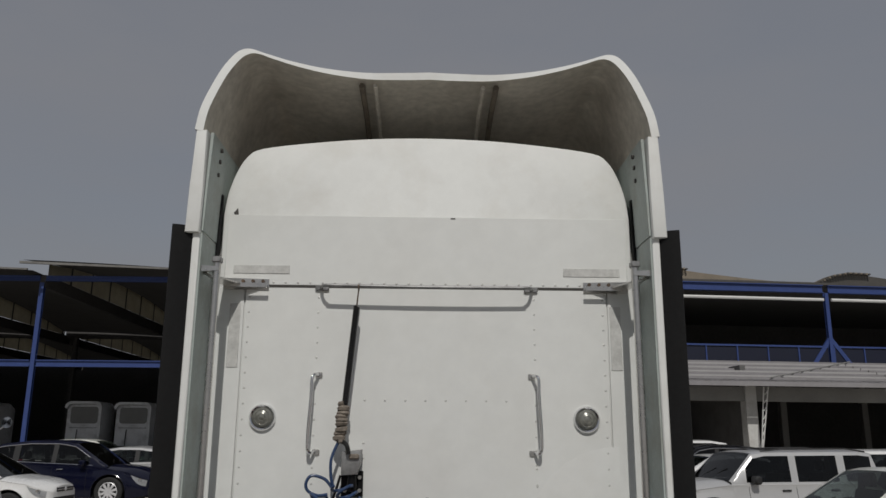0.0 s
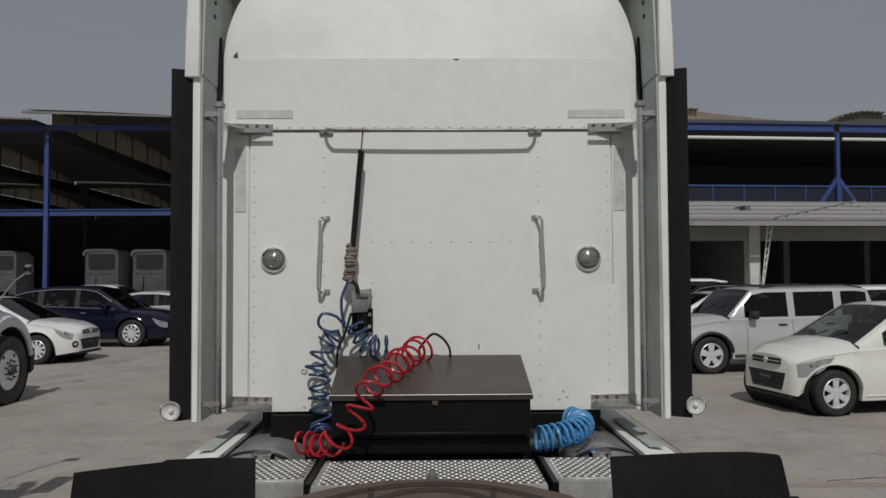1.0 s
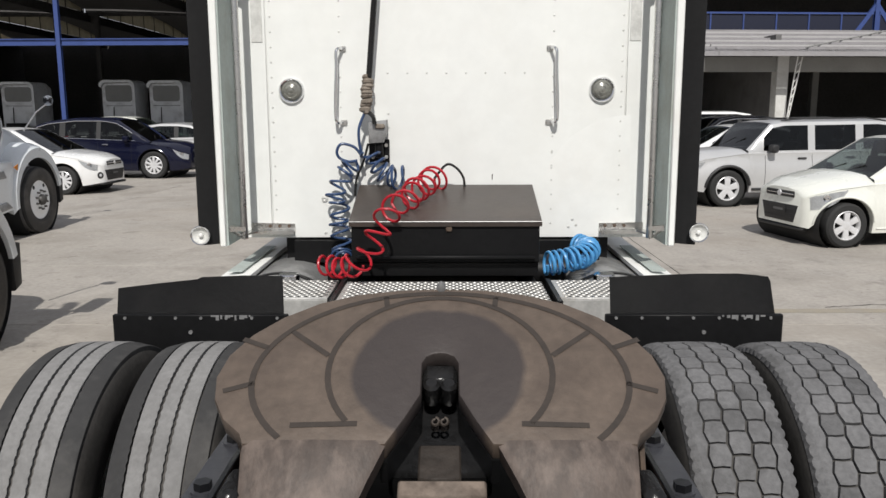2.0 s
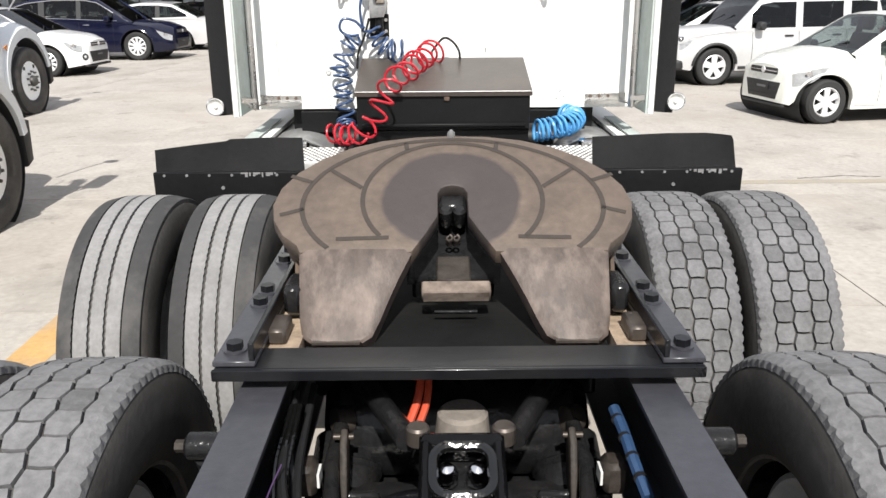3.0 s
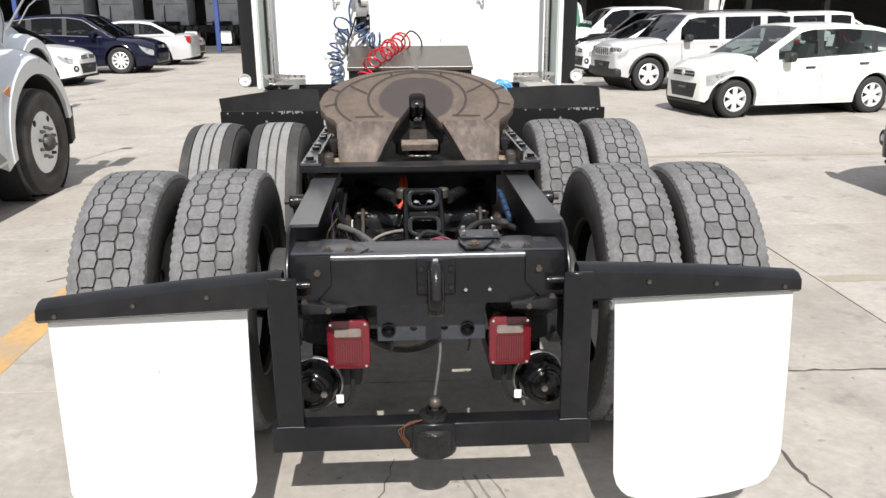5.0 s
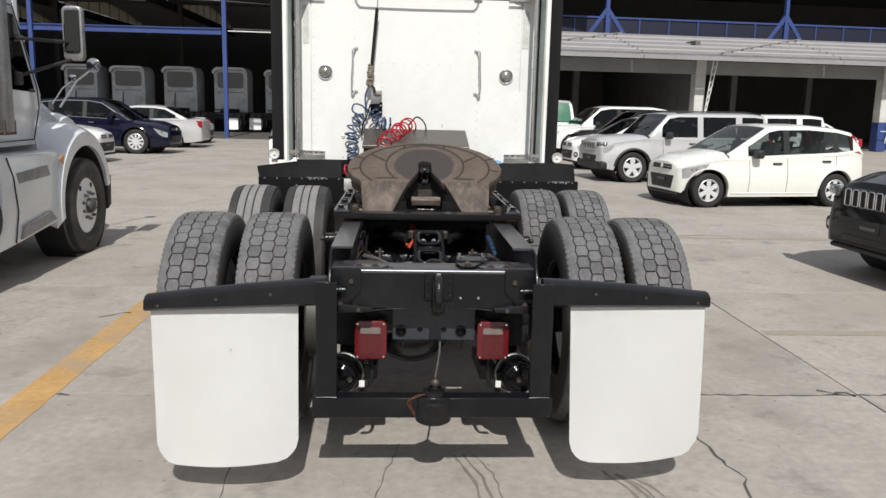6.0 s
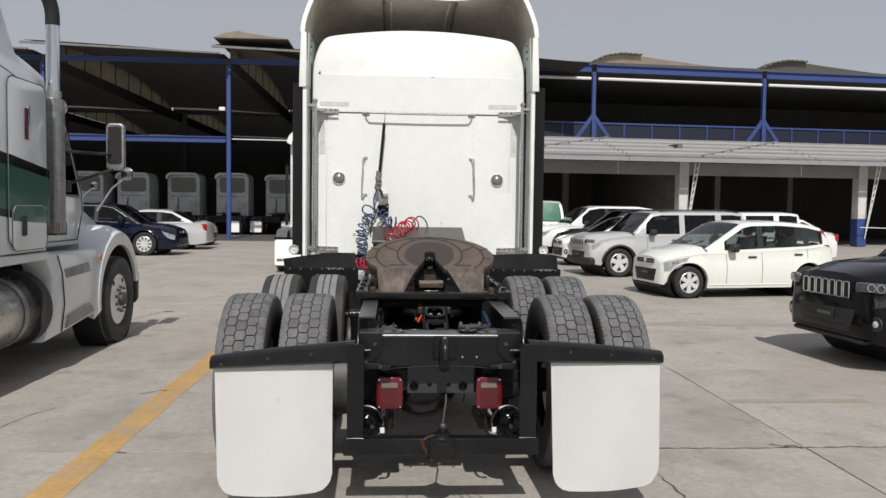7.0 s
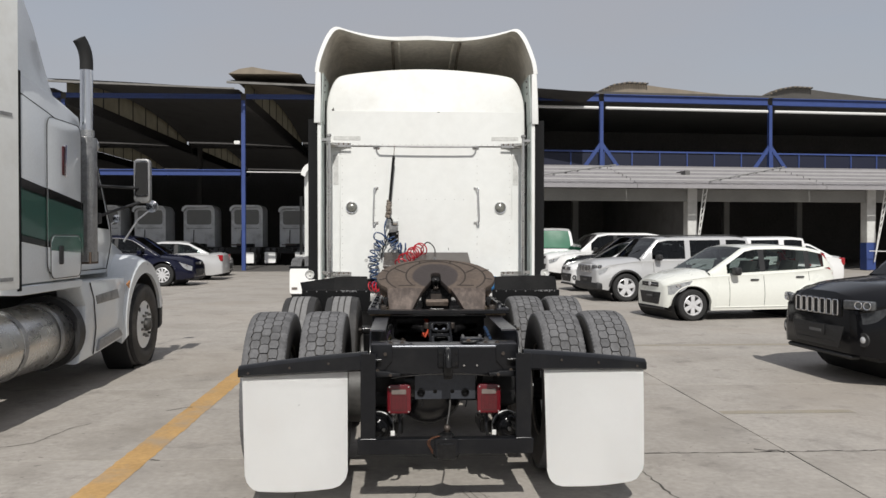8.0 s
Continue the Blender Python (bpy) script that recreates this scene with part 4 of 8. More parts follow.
part("vent_plug", lathe([(0, 0.018), (0.006, 0.016), (0.008, 0.008), (0.003, 0.0)], pose(-0.64, -0.006, 1.31, 0, 0, -90), 12, caps=False), M_RIVET, truck)
for x0, x1, z0, z1 in ((-0.985, -0.70, 2.585, 2.628), (0.70, 0.99, 2.585, 2.628), (-0.99, -0.935, 2.11, 2.43), (0.93, 0.985, 2.11, 2.43)):
    part("sealer_patch", box(x0, x1, -0.0085, -0.0055, z0, z1, 0.001), M_SEALER, truck, "grey worn sealer tape patch")
part("chip", prism([(-1.005, 2.905), (-0.985, 2.93), (-0.98, 2.90), (-0.987, 2.88)], "y", -0.003, 0.004), M_RIB, truck)
part("chip", prism([(0.235, 1.435), (0.241, 1.44), (0.24, 1.41), (0.235, 1.41)], "y", -0.0075, -0.0065), M_RIB, truck)
wiped = [(0.46, 1.12), (0.95, 1.12), (0.95, 1.74)] + [(0.95 - 0.49 * math.sin(radians(a)), 1.12 + 0.62 * math.cos(radians(a)) ** 0.8) for a in range(8, 89, 8)]
part("wiped_patch", prism(wiped, "y", -0.0066, -0.0052), M_WIPED, truck, "cleaner wiped patch on the white wall")
part("chip", box(0.12, 0.145, -0.0075, -0.0052, 2.885, 2.89), M_RIB, truck)

# round lamps, grab handles, upper bar
for s in (-1, 1):
    x, z = 0.795 * s, 1.868
    lamp = part("rear_lamp", lathe([(0, 0.066), (0.014, 0.064), (0.02, 0.058), (0.016, 0.052)], pose(x, -0.006, z, 0, 0, -90), 32, caps=False), M_CHROME, truck, "round chrome work lamp")
    part("lens", lathe([(0.008, 0.054), (0.017, 0.046), (0.023, 0.036), (0.021, 0.034), (0.027, 0.018), (0.025, 0.016), (0.029, 0.0)], pose(x, -0.006, z, 0, 0, -90), 32, caps=False), M_LAMPLENS, lamp)
    xt, xb = 0.527 * s, 0.535 * s
    o = 0.028 * s
    pts = smooth_path([(xt, -0.008, 2.075), (xt + o * 0.5, -0.045, 2.077), (xt + o * 0.9, -0.06, 2.065), (xt + o, -0.062, 2.04), (xt + o, -0.062, 1.98), (xb + o, -0.062, 1.80), (xb + o, -0.062, 1.74), (xb + o * 0.9, -0.06, 1.715), (xb + o * 0.5, -0.045, 1.703), (xb, -0.008, 1.705)], 6)
    handle = part("grab_handle", tube(pts, 0.0085, 10), M_CHROME, truck, "chrome grab handle")
    for z in (2.075, 1.705):
        part("handle_foot", box(xt - 0.018, xt + 0.016, -0.016, -0.006, z - 0.014, z + 0.014, 0.004), M_STEEL, handle)
pts = smooth_path([(-0.535, -0.012, 2.513), (-0.525, -0.06, 2.513), (-0.50, -0.088, 2.512), (-0.45, -0.095, 2.511), (0, -0.096, 2.506), (0.45, -0.095, 2.508), (0.50, -0.088, 2.509), (0.525, -0.06, 2.511), (0.535, -0.012, 2.512)], 6)
bar = part("hose_bar", tube(pts, 0.0085, 10), M_GREYSTEEL, truck, "horizontal steel hose bar")
for s in (-1, 1):
    part("bar_foot", box(0.53 * s - 0.035, 0.53 * s + 0.035, -0.022, -0.006, 2.497, 2.527, 0.006), M_GREYSTEEL, bar)

# side extenders with their tubes and brackets
for s in (-1, 1):
    side = part("side_extender", box(s * 1.092, s * 1.127, -0.275, 0.02, 1.10, 2.735, 0.006), M_WHITE, truck, "white side extender panel")
    part("lining", box(s * 1.083, s * 1.0915, -0.262, 0.0, 1.105, 2.73), M_EXT_IN, side, "grey-green inner lining")
    upper = [(1.092, 2.725), (1.16, 2.725), (1.155, 2.95), (1.142, 3.245), (1.09, 3.245), (1.088, 2.95)]
    up = part("upper_extender", prism([(s * x, z) for x, z in upper], "y", -0.30, 0.35, 0.008), M_WHITE, truck, "white upper side fairing")
    part("lining", prism([(s * 1.0795, 2.74), (s * 1.0875, 2.74), (s * 1.0845, 2.95), (s * 1.077, 3.24), (s * 1.062, 3.24), (s * 1.074, 2.95)], "y", -0.27, 0.3), M_EXT_IN, up)
    flap = [(1.127, -0.235), (1.127, -0.265), (1.17, -0.30), (1.212, -0.315), (1.218, -0.302), (1.18, -0.28), (1.145, -0.24)]
    part("rubber_flap", prism([(s * x, y) for x, y in flap], "z", 1.115, 2.76), M_RUBBER, truck, "black rubber edge flap")
    part("seal_strip", box(s * 1.064, s * 1.0825, -0.012, 0.01, 1.12, 3.0), M_RUBBER, truck)
    tb = part("support_tube", cyl((s * 1.012, -0.225, 1.135), (s * 1.012, -0.225, 2.60), 0.0175, seg=12), M_STEEL, truck, "vertical steel support tube")
    part("tube_cap", box(s * 1.012 - 0.022, s * 1.012 + 0.022, -0.25, -0.20, 2.59, 2.62, 0.005), M_GREYSTEEL, tb)
    for z in (2.50, 1.125):
        up_br = z > 2
        br = part("bracket", prism([(s * 0.80, z), (s * 0.80, z + 0.055), (s * 1.03, z + 0.06), (s * 1.03, z)], "y", -0.012, -0.0065), M_STEEL, truck, "steel hinge bracket bolted to the wall")
        part("bracket_flange", prism([(s * 0.80, -0.012), (s * 0.93, -0.014 - 0.045), (s * 0.99, -0.20), (s * 1.03, -0.24), (s * 1.05, -0.23), (s * 1.03, -0.012)] if up_br else [(s * 0.80, -0.012), (s * 0.80, -0.05), (s * 0.98, -0.06), (s * 1.03, -0.24), (s * 1.05, -0.23), (s * 1.03, -0.012)], "z", z + 0.018, z + 0.026), M_STEEL, br)
        part("bracket_lip", box(s * 0.80, s * 0.985, -0.064, -0.058, z + 0.004, z + 0.026, 0.001), M_STEEL, br)
        for k in range(3):
            part("bolt", cyl((s * (0.83 + 0.05 * k), -0.012, z + 0.043), (s * (0.83 + 0.05 * k), -0.022, z + 0.043), 0.009, seg=6), M_RUST, br)
        part("arm", prism([(s * 1.0, z + 0.07), (s * 1.09, z + 0.075), (s * 1.09, z + 0.045), (s * 1.0, z + 0.05)], "y", -0.245, -0.205), M_STEEL, br)
        part("arm_brace", cyl((s * 1.012, -0.225, z + 0.01), (s * 1.085, -0.2, z + 0.05), 0.008, seg=6), M_STEEL, br)
    lx, lz = (-1.199, 1.168) if s < 0 else (1.222, 1.178)
    ml = part("corner_lamp", lathe([(-0.032, 0.0), (-0.030, 0.02), (-0.018, 0.040), (0.0, 0.047), (0.008, 0.0475), (0.011, 0.0455), (0.008, 0.042), (0.004, 0.040)], pose(lx, -0.338, lz, 0, 0, -90), 28, caps=False), M_CHROME, truck, "small round chrome corner lamp")
    part("reflector", lathe([(0.004, 0.040), (-0.006, 0.032), (-0.013, 0.018), (-0.015, 0.0)], pose(lx, -0.338, lz, 0, 0, -90), 24, caps=False), M_SEALER, ml, "bright bowl behind the bulb")
    part("bulb", lathe([(-0.012, 0.010), (0.0, 0.011), (0.006, 0.006), (0.007, 0.0)], pose(lx, -0.338, lz, 0, 0, -90), 14, caps=False), M_PIPE, ml)
    part("bezel_gap", tube([(lx + 0.0405 * math.cos(a), -0.3052, lz + 0.0405 * math.sin(a)) for a in (2 * math.pi * k / 28 for k in range(28))], 0.0018, 5, closed=True), M_SEAM, ml)

# roof fairing: open shell over the sleeper
rim_half = [(1.150, -0.30, 3.245), (1.135, -0.29, 3.36), (1.10, -0.27, 3.48), (1.055, -0.245, 3.60), (1.005, -0.22, 3.69), (0.965, -0.205, 3.728), (0.92, -0.195, 3.735), (0.85, -0.18, 3.718), (0.72, -0.15, 3.692), (0.55, -0.115, 3.672), (0.35, -0.08, 3.668), (0.15, -0.055, 3.682), (0, -0.05, 3.69)]
rim_half = [tuple(p) for p in smooth_path(rim_half, 4)]
rim_pts = [Vector(p) for p in rim_half] + [Vector((-x, y, z)) for x, y, z in rim_half[-2::-1]]
mid = Vector((0, 0, 3.1))
def rim_in(p, t):
    d = (Vector((p.x, 0, p.z)) - Vector((0, 0, 3.0))).normalized()
    return Vector((p.x, p.y, p.z)) - Vector((d.x, 0, d.z)) * t
stations = [(0.0, 1.0, 0.0), (0.35, 1.0, 0.02), (0.8, 0.985, -0.06), (1.3, 0.95, -0.22), (1.75, 0.9, -0.42)]
def shell(thick):
    bb, rows = bmesh.new(), []
    for dy, sx, dz in stations:
        row = []
        for p in rim_pts:
            q = rim_in(p, thick)
            fz = (q.z - 3.2) / 0.5
            y = q.y if dy == 0 else q.y * max(0, 1 - dy) + dy
            row.append(bb.verts.new((q.x * sx, y, max(3.24 - (0.02 if thick else 0), q.z + dz * max(0, fz)))))
        rows.append(row)
    for a, c in zip(rows, rows[1:]):
        for j in range(len(a) - 1):
            bb.faces.new((a[j], a[j + 1], c[j + 1], c[j]))
    bb.faces.new(rows[-1])
    return bb, rows
b, rows_o = shell(0.0)
bi, rows_i = shell(0.042)
inner_rim = [v.co.copy() for v in rows_i[0]]
new_in = [b.verts.new(p) for p in inner_rim]
for j in range(len(new_in) - 1):
    b.faces.new((rows_o[0][j], new_in[j], new_in[j + 1], rows_o[0][j + 1]))
fair = part("roof_fairing", b, M_WHITE, truck, "white roof fairing with open back")
part("lining", bi, M_LINER, fair, "stained grey-brown fibreglass inside")
for x in (-0.36, -0.29, 0.29, 0.36):
    dark = abs(x) > 0.3
    pts = [(x * 1.0, -0.045, 3.61), (x, 0.3, 3.60), (x, 0.72, 3.53), (x, 1.2, 3.36)]
    part("rib", tube(pts, 0.016 if dark else 0.012, 6), M_RIBSTAIN if dark else M_LINER, fair, "brown stained stiffening rib")
b = prism([(-1.04, 3.20), (1.04, 3.20), (1.04, 3.26), (-1.04, 3.26)], "y", 1.2, 2.1)
part("roof_top", b, M_WHITE, truck)
for s in (-1, 1):
    for dz, dx in ((0, 0), (-0.06, 0.012), (-0.13, 0.02)):
        part("bolt", cyl((s * (1.052 + dx * 0.5), -0.12, 3.20 + dz), (s * (1.07 + dx * 0.5), -0.12, 3.20 + dz), 0.012, seg=6), M_RIB, truck)
# cab and hood ahead of the sleeper, hidden from behind but closing the truck
b = prism([(2.12, 1.0), (2.12, 3.2), (2.5, 2.95), (3.1, 1.95), (4.6, 1.55), (4.85, 0.6), (3.9, 0.5), (2.12, 0.6)], "x", -0.98, 0.98, 0.04)
part("cab_and_hood", b, M_WHITE, truck)
part("sleeper_floor", box(-0.86, 0.86, 0.05, 2.1, 0.95, 1.095), M_BOX, truck)
for s in (-1, 1):
    truck_wheel(truck, s * 1.02, 3.9, True, s, front=True)

# tool box behind the sleeper
b = prism([(-0.045, 1.0), (-0.045, 1.372), (-0.07, 1.379), (-0.538, 1.256), (-0.538, 1.075), (-0.505, 1.06), (-0.50, 1.0)], "x", -0.437, 0.431, 0.004)
tbox = part("tool_box", b, M_BOX, truck, "black steel box with sloping brown-black lid")
lid = [(-0.04, 1.381), (-0.07, 1.389), (-0.551, 1.263), (-0.551, 1.240), (-0.543, 1.240), (-0.543, 1.257), (-0.07, 1.381)]
part("lid", prism(lid, "x", -0.447, 0.441, 0.002), M_BOXLID, tbox, "sloping brown-black lid")
part("lid_edge", tube([(-0.445, -0.5515, 1.2625), (0.439, -0.5515, 1.2625)], 0.0022, 6), M_GREYSTEEL, tbox, "bare worn lid edge")
part("latch", box(0.0, 0.028, -0.549, -0.5385, 1.215, 1.238, 0.004), M_RUST, tbox)
part("lip", box(-0.415, 0.41, -0.556, -0.539, 1.085, 1.105, 0.006), M_BOX, tbox)

# deck: grip plates, tanks, side skirts
def grip_plate(x0, x1, y0, y1, z, dx=0.032, dy=0.028):
    """Punched step plate: raised round buttons in staggered rows with dark holes between."""
    b = box(x0, x1, y0, y1, z - 0.05, z, 0.004)
    j, y = 0, y0 + 0.03
    holes = bmesh.new()
    while y < y1 - 0.02:
        x = x0 + 0.03 + (dx / 2 if j % 2 else 0)
        while x < x1 - 0.02:
            lathe([(0, 0.010), (0.004, 0.007), (0.005, 0.0)], pose(x, y, z, 0, -90, 0), 7, b, caps=False)
            lathe([(0, 0.0105), (0.0015, 0.0)], pose(x + dx / 2, y, z + 0.0005, 0, -90, 0), 6, holes, caps=False)
            x += dx
        y += dy
        j += 1
    return b, holes
for x0, x1, y0, y1 in ((-0.46, 0.44, -0.985, -0.565), (-0.80, -0.50, -0.892, -0.53), (0.48, 0.78, -0.892, -0.53)):
    b, holes = grip_plate(x0, x1, y0, y1, 0.985)
    pl = part("deck_plate", b, M_ALU, truck, "aluminium grip-strut deck plate")
    tagged(part("drain_holes", holes, M_SEAM, pl), kind="stuff")
    part("end_skirt", box(x0, x1, y0 - 0.006, y0 - 0.001, 0.86, 0.975), M_ALU, pl)
for s in (-1, 1):
    part("deck_rail", box(s * 0.47 - 0.012, s * 0.47 + 0.012, -0.99, -0.54, 0.93, 0.995, 0.003), M_BOX, truck)
    tank = part("fuel_tank", lathe([(-0.75, 0.0), (-0.75, 0.22), (-0.73, 0.28), (-0.68, 0.30), (0.9, 0.30), (0.95, 0.28), (0.97, 0.2), (0.97, 0.0)], pose(s * 0.80, 0.15, 0.69, 0, 0, 90), 40, caps=False), M_GREYSTEEL, truck, "dull grey cylindrical fuel tank")
    part("strap", lathe([(-0.02, 0.302), (-0.02, 0.307), (0.02, 0.307), (0.02, 0.302)], pose(s * 0.80, -0.40, 0.69, 0, 0, 90), 40, caps=False), M_HOSE_BLK, tank)
    part("filler_cap", lathe([(0, 0.05), (0.03, 0.05), (0.035, 0.045), (0.035, 0.0)], pose(s * 0.74, -0.50, 0.975, 0, -90, 0), 20, caps=False), M_CHROME, tank, "chrome filler cap")
    sk = part("side_skirt", prism([(s * 0.945, 0.985), (s * 1.11, 0.965), (s * 1.14, 0.92), (s * 1.14, 0.35), (s * 1.12, 0.35), (s * 1.12, 0.91), (s * 1.10, 0.942), (s * 0.945, 0.965)], "y", -0.98, 1.9, 0.006), M_WHITE, truck, "white side skirt with dull top")
    part("step_strip", box(s * 1.0, s * 1.07, -0.35, 0.4, 0.9885, 0.9925), M_EXT_IN, sk)
part("cross_tube", cyl((-0.6, -0.15, 0.95), (0.6, -0.15, 0.95), 0.09, seg=16), M_BOX, truck)
# Black plate stands for the shade below the sleeper's rear wall.
part("floor_cross_beam", box(-0.80, 0.80, -0.05, 0.04, 0.98, 1.095), M_BOX, truck)

# ---------------------------------------------------------------- chassis of the white tractor
CX = 0.008                       # the frame's centre line
def rail_poly(s):
    x = CX + s * 0.43
    i = CX + s * 0.34
    return [(x, 1.0), (i, 1.0), (i, 0.991), (x - s * 0.009, 0.991), (x - s * 0.009, 0.744), (i, 0.744), (i, 0.735), (x, 0.735)]
for s in (-1, 1):
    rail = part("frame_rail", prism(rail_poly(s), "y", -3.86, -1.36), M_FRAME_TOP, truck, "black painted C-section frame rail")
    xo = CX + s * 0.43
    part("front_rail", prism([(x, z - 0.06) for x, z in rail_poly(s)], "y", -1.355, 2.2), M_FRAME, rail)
    part("rail_tail", prism([(-3.86, 1.0), (-3.93, 0.985), (-4.0, 0.90), (-4.03, 0.80), (-4.03, 0.62), (-3.86, 0.62)], "x", xo - s * 0.009, xo, 0.001), M_FRAME, rail)

# fifth wheel mount: cross plate, side angles with bolts, dusty base plate
mount = part("mount_plate", box(CX - 0.475, CX + 0.475, -3.155, -3.06, 1.035, 1.049, 0.002), M_FRAME, truck, "black cross plate of the fifth wheel mount")
part("plate_edge", box(CX - 0.478, CX + 0.476, -3.165, -3.155, 1.026, 1.049, 0.002), M_FRAME, mount)
for s in (-1, 1):
    part("base_plate", box(CX + s * 0.332, CX + s * 0.468, -3.055, -2.2, 1.004, 1.034), M_TAN, truck, "dusty tan base plate")
# Black sheet painted for the shade in the open space under the fifth wheel.
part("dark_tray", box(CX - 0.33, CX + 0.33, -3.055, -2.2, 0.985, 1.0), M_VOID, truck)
for s in (-1, 1):
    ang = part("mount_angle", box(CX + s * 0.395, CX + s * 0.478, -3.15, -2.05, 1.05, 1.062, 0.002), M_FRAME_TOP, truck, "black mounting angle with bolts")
    part("angle_web", box(CX + s * 0.395, CX + s * 0.407, -3.15, -2.05, 1.062, 1.10, 0.002), M_FRAME, ang)
    for y in (-3.10, -2.86, -2.78, -2.56, -2.48, -2.3):
        bolt = part("bolt", cyl((CX + s * 0.444, y, 1.062), (CX + s * 0.444, y, 1.082), 0.017, seg=6), M_FRAME, ang)
        part("washer", cyl((CX + s * 0.444, y, 1.0625), (CX + s * 0.444, y, 1.067), 0.024, seg=14), M_FRAME_TOP, bolt)
    part("pivot_bracket", prism([(-2.78, 1.035), (-2.72, 1.17), (-2.6, 1.20), (-2.48, 1.17), (-2.40, 1.035)], "x", CX + s * 0.372, CX + s * 0.384, 0.006), M_RUST, truck, "rust-brown pivot bracket")
    part("pivot_block", box(CX + s * 0.345, CX + s * 0.385, -2.90, -2.80, 1.05, 1.12, 0.01), M_GREASE, truck, "dark slider block")
    part("slide_stop", box(CX + s * 0.36, CX + s * 0.40, -3.02, -2.93, 1.035, 1.07, 0.006), M_BOLT, truck)

# fifth wheel plate, tilted back; local x across, y ahead, z up, origin at the kingpin
FW = pose(CX - 0.004, -2.67, 1.2615, 28.8, 0, 0)
half = [(0.0, 0.240), (0.09, 0.236), (0.18, 0.221), (0.26, 0.193), (0.33, 0.15), (0.385, 0.098), (0.421, 0.04), (0.434, -0.018), (0.425, -0.073), (0.398, -0.123), (0.362, -0.155), (0.352, -0.178),
        (0.096, -0.178), (0.064, -0.12), (0.036, -0.062), (0.035, 0.018), (0.027, 0.035), (0.013, 0.043), (0.0, 0.045)]
poly = half + [(-x, y) for x, y in half[-2:0:-1]]
fifth = part("fifth_wheel", prism(poly, "z", -0.045, 0.0, 0.006), M_FIFTH, truck, "rust-brown fifth wheel plate with greasy centre", FW)
skirt = [(x * 0.96, y * 0.96) for x, y in half[:11]]
edge = [(0.07, -0.12), (0.042, -0.062), (0.041, 0.02), (0.0, 0.055)]
part("skirt", prism(skirt + edge + [(-x, y) for x, y in (skirt + edge)[-2:0:-1]], "z", -0.11, -0.044), M_RUST, fifth)
# approach ramps: thick bent flanges, narrowing and rounded at the foot
RAMP = ((-0.170, 0.0, 0.093, 0.352), (-0.19, -0.001, 0.101, 0.351), (-0.24, -0.014, 0.124, 0.347), (-0.29, -0.028, 0.145, 0.343), (-0.34, -0.042, 0.164, 0.338), (-0.375, -0.052, 0.180, 0.330), (-0.388, -0.056, 0.200, 0.312))
for s in (-1, 1):
    bb, rows, back = bmesh.new(), [], []
    k = 1.0 if s < 0 else 1.1
    for y, z, xi, xo in RAMP:
        xs_ = [xi * k + (xo - xi * k) * f for f in (0, 0.06, 0.5, 0.94, 1.0)]
        lift = [-0.006, 0.0, 0.002, 0.0, -0.006]
        rows.append([bb.verts.new((s * x, y, z + u)) for x, u in zip(xs_, lift)])
        back.append([bb.verts.new((s * x, y + 0.012, z - 0.05)) for x in xs_])
    for R1, R2 in zip(rows, rows[1:]):
        for j in range(4):
            bb.faces.new((R1[j], R1[j + 1], R2[j + 1], R2[j]))
    for R1, R2 in zip(back, back[1:]):
        for j in range(4):
            bb.faces.new((R1[j + 1], R1[j], R2[j], R2[j + 1]))
    for i in (0, 4):
        for j in range(len(RAMP) - 1):
            bb.faces.new((rows[j][i], rows[j + 1][i], back[j + 1][i], back[j][i]))
    for j in range(4):
        bb.faces.new((rows[-1][j], rows[-1][j + 1], back[-1][j + 1], back[-1][j]))
        bb.faces.new((rows[0][j + 1], rows[0][j], back[0][j], back[0][j + 1]))
    part("ramp", bb, M_RAMP, fifth, "worn rust-brown approach ramp")
    part("ramp_lip", tube([(s * 0.205 * k ** 0.5, -0.388, -0.060), (s * 0.308, -0.388, -0.060)], 0.006, 6), M_BOLT, fifth)
    wall_in = [(0.035, 0.018), (0.036, -0.062), (0.064, -0.12), (0.096, -0.178)]
    part("throat_wall", prism([(s * x, y) for x, y in wall_in] + [(s * (x + 0.014), y) for x, y in wall_in[::-1]], "z", -0.115, -0.046), M_GREASE, fifth, "greasy dark throat wall")
# lubrication grooves, filled with old grease
def groove(pts, w=0.0058):
    bb = bmesh.new()
    rows = []
    for i, p in enumerate(pts):
        a, c = pts[max(i - 1, 0)], pts[min(i + 1, len(pts) - 1)]
        d = Vector((c[0] - a[0], c[1] - a[1])).normalized()
        rows.append([bb.verts.new((p[0] - d.y * w, p[1] + d.x * w, 0.0015)), bb.verts.new((p[0] + d.y * w, p[1] - d.x * w, 0.0015))])
    for a, c in zip(rows, rows[1:]):
        bb.faces.new((a[0], a[1], c[1], c[0]))
    part("grease_groove", bb, M_GREASE_LINE, fifth)
groove([(0.218 * math.cos(radians(k)), 0.206 * math.sin(radians(k))) for k in range(-40, 221, 6)])
groove([(0.362 * math.cos(radians(k)), -0.02 + 0.241 * math.sin(radians(k))) for k in range(-38, 219, 5)])
for s in (-1, 1):
    groove([(s * 0.15, -0.133), (s * 0.272, -0.137)])
    groove([(s * 0.222, 0.037), (s * 0.304, 0.105)])
    groove([(s * 0.345, 0.058), (s * 0.40, 0.082)])
    groove([(s * 0.356, -0.036), (s * 0.412, -0.056)])
    groove([(s * 0.114, 0.18), (s * 0.118, 0.21)])
part("throat_lock", box(-0.034, 0.034, -0.005, 0.043, -0.10, -0.028, 0.008), M_GREASE, fifth)
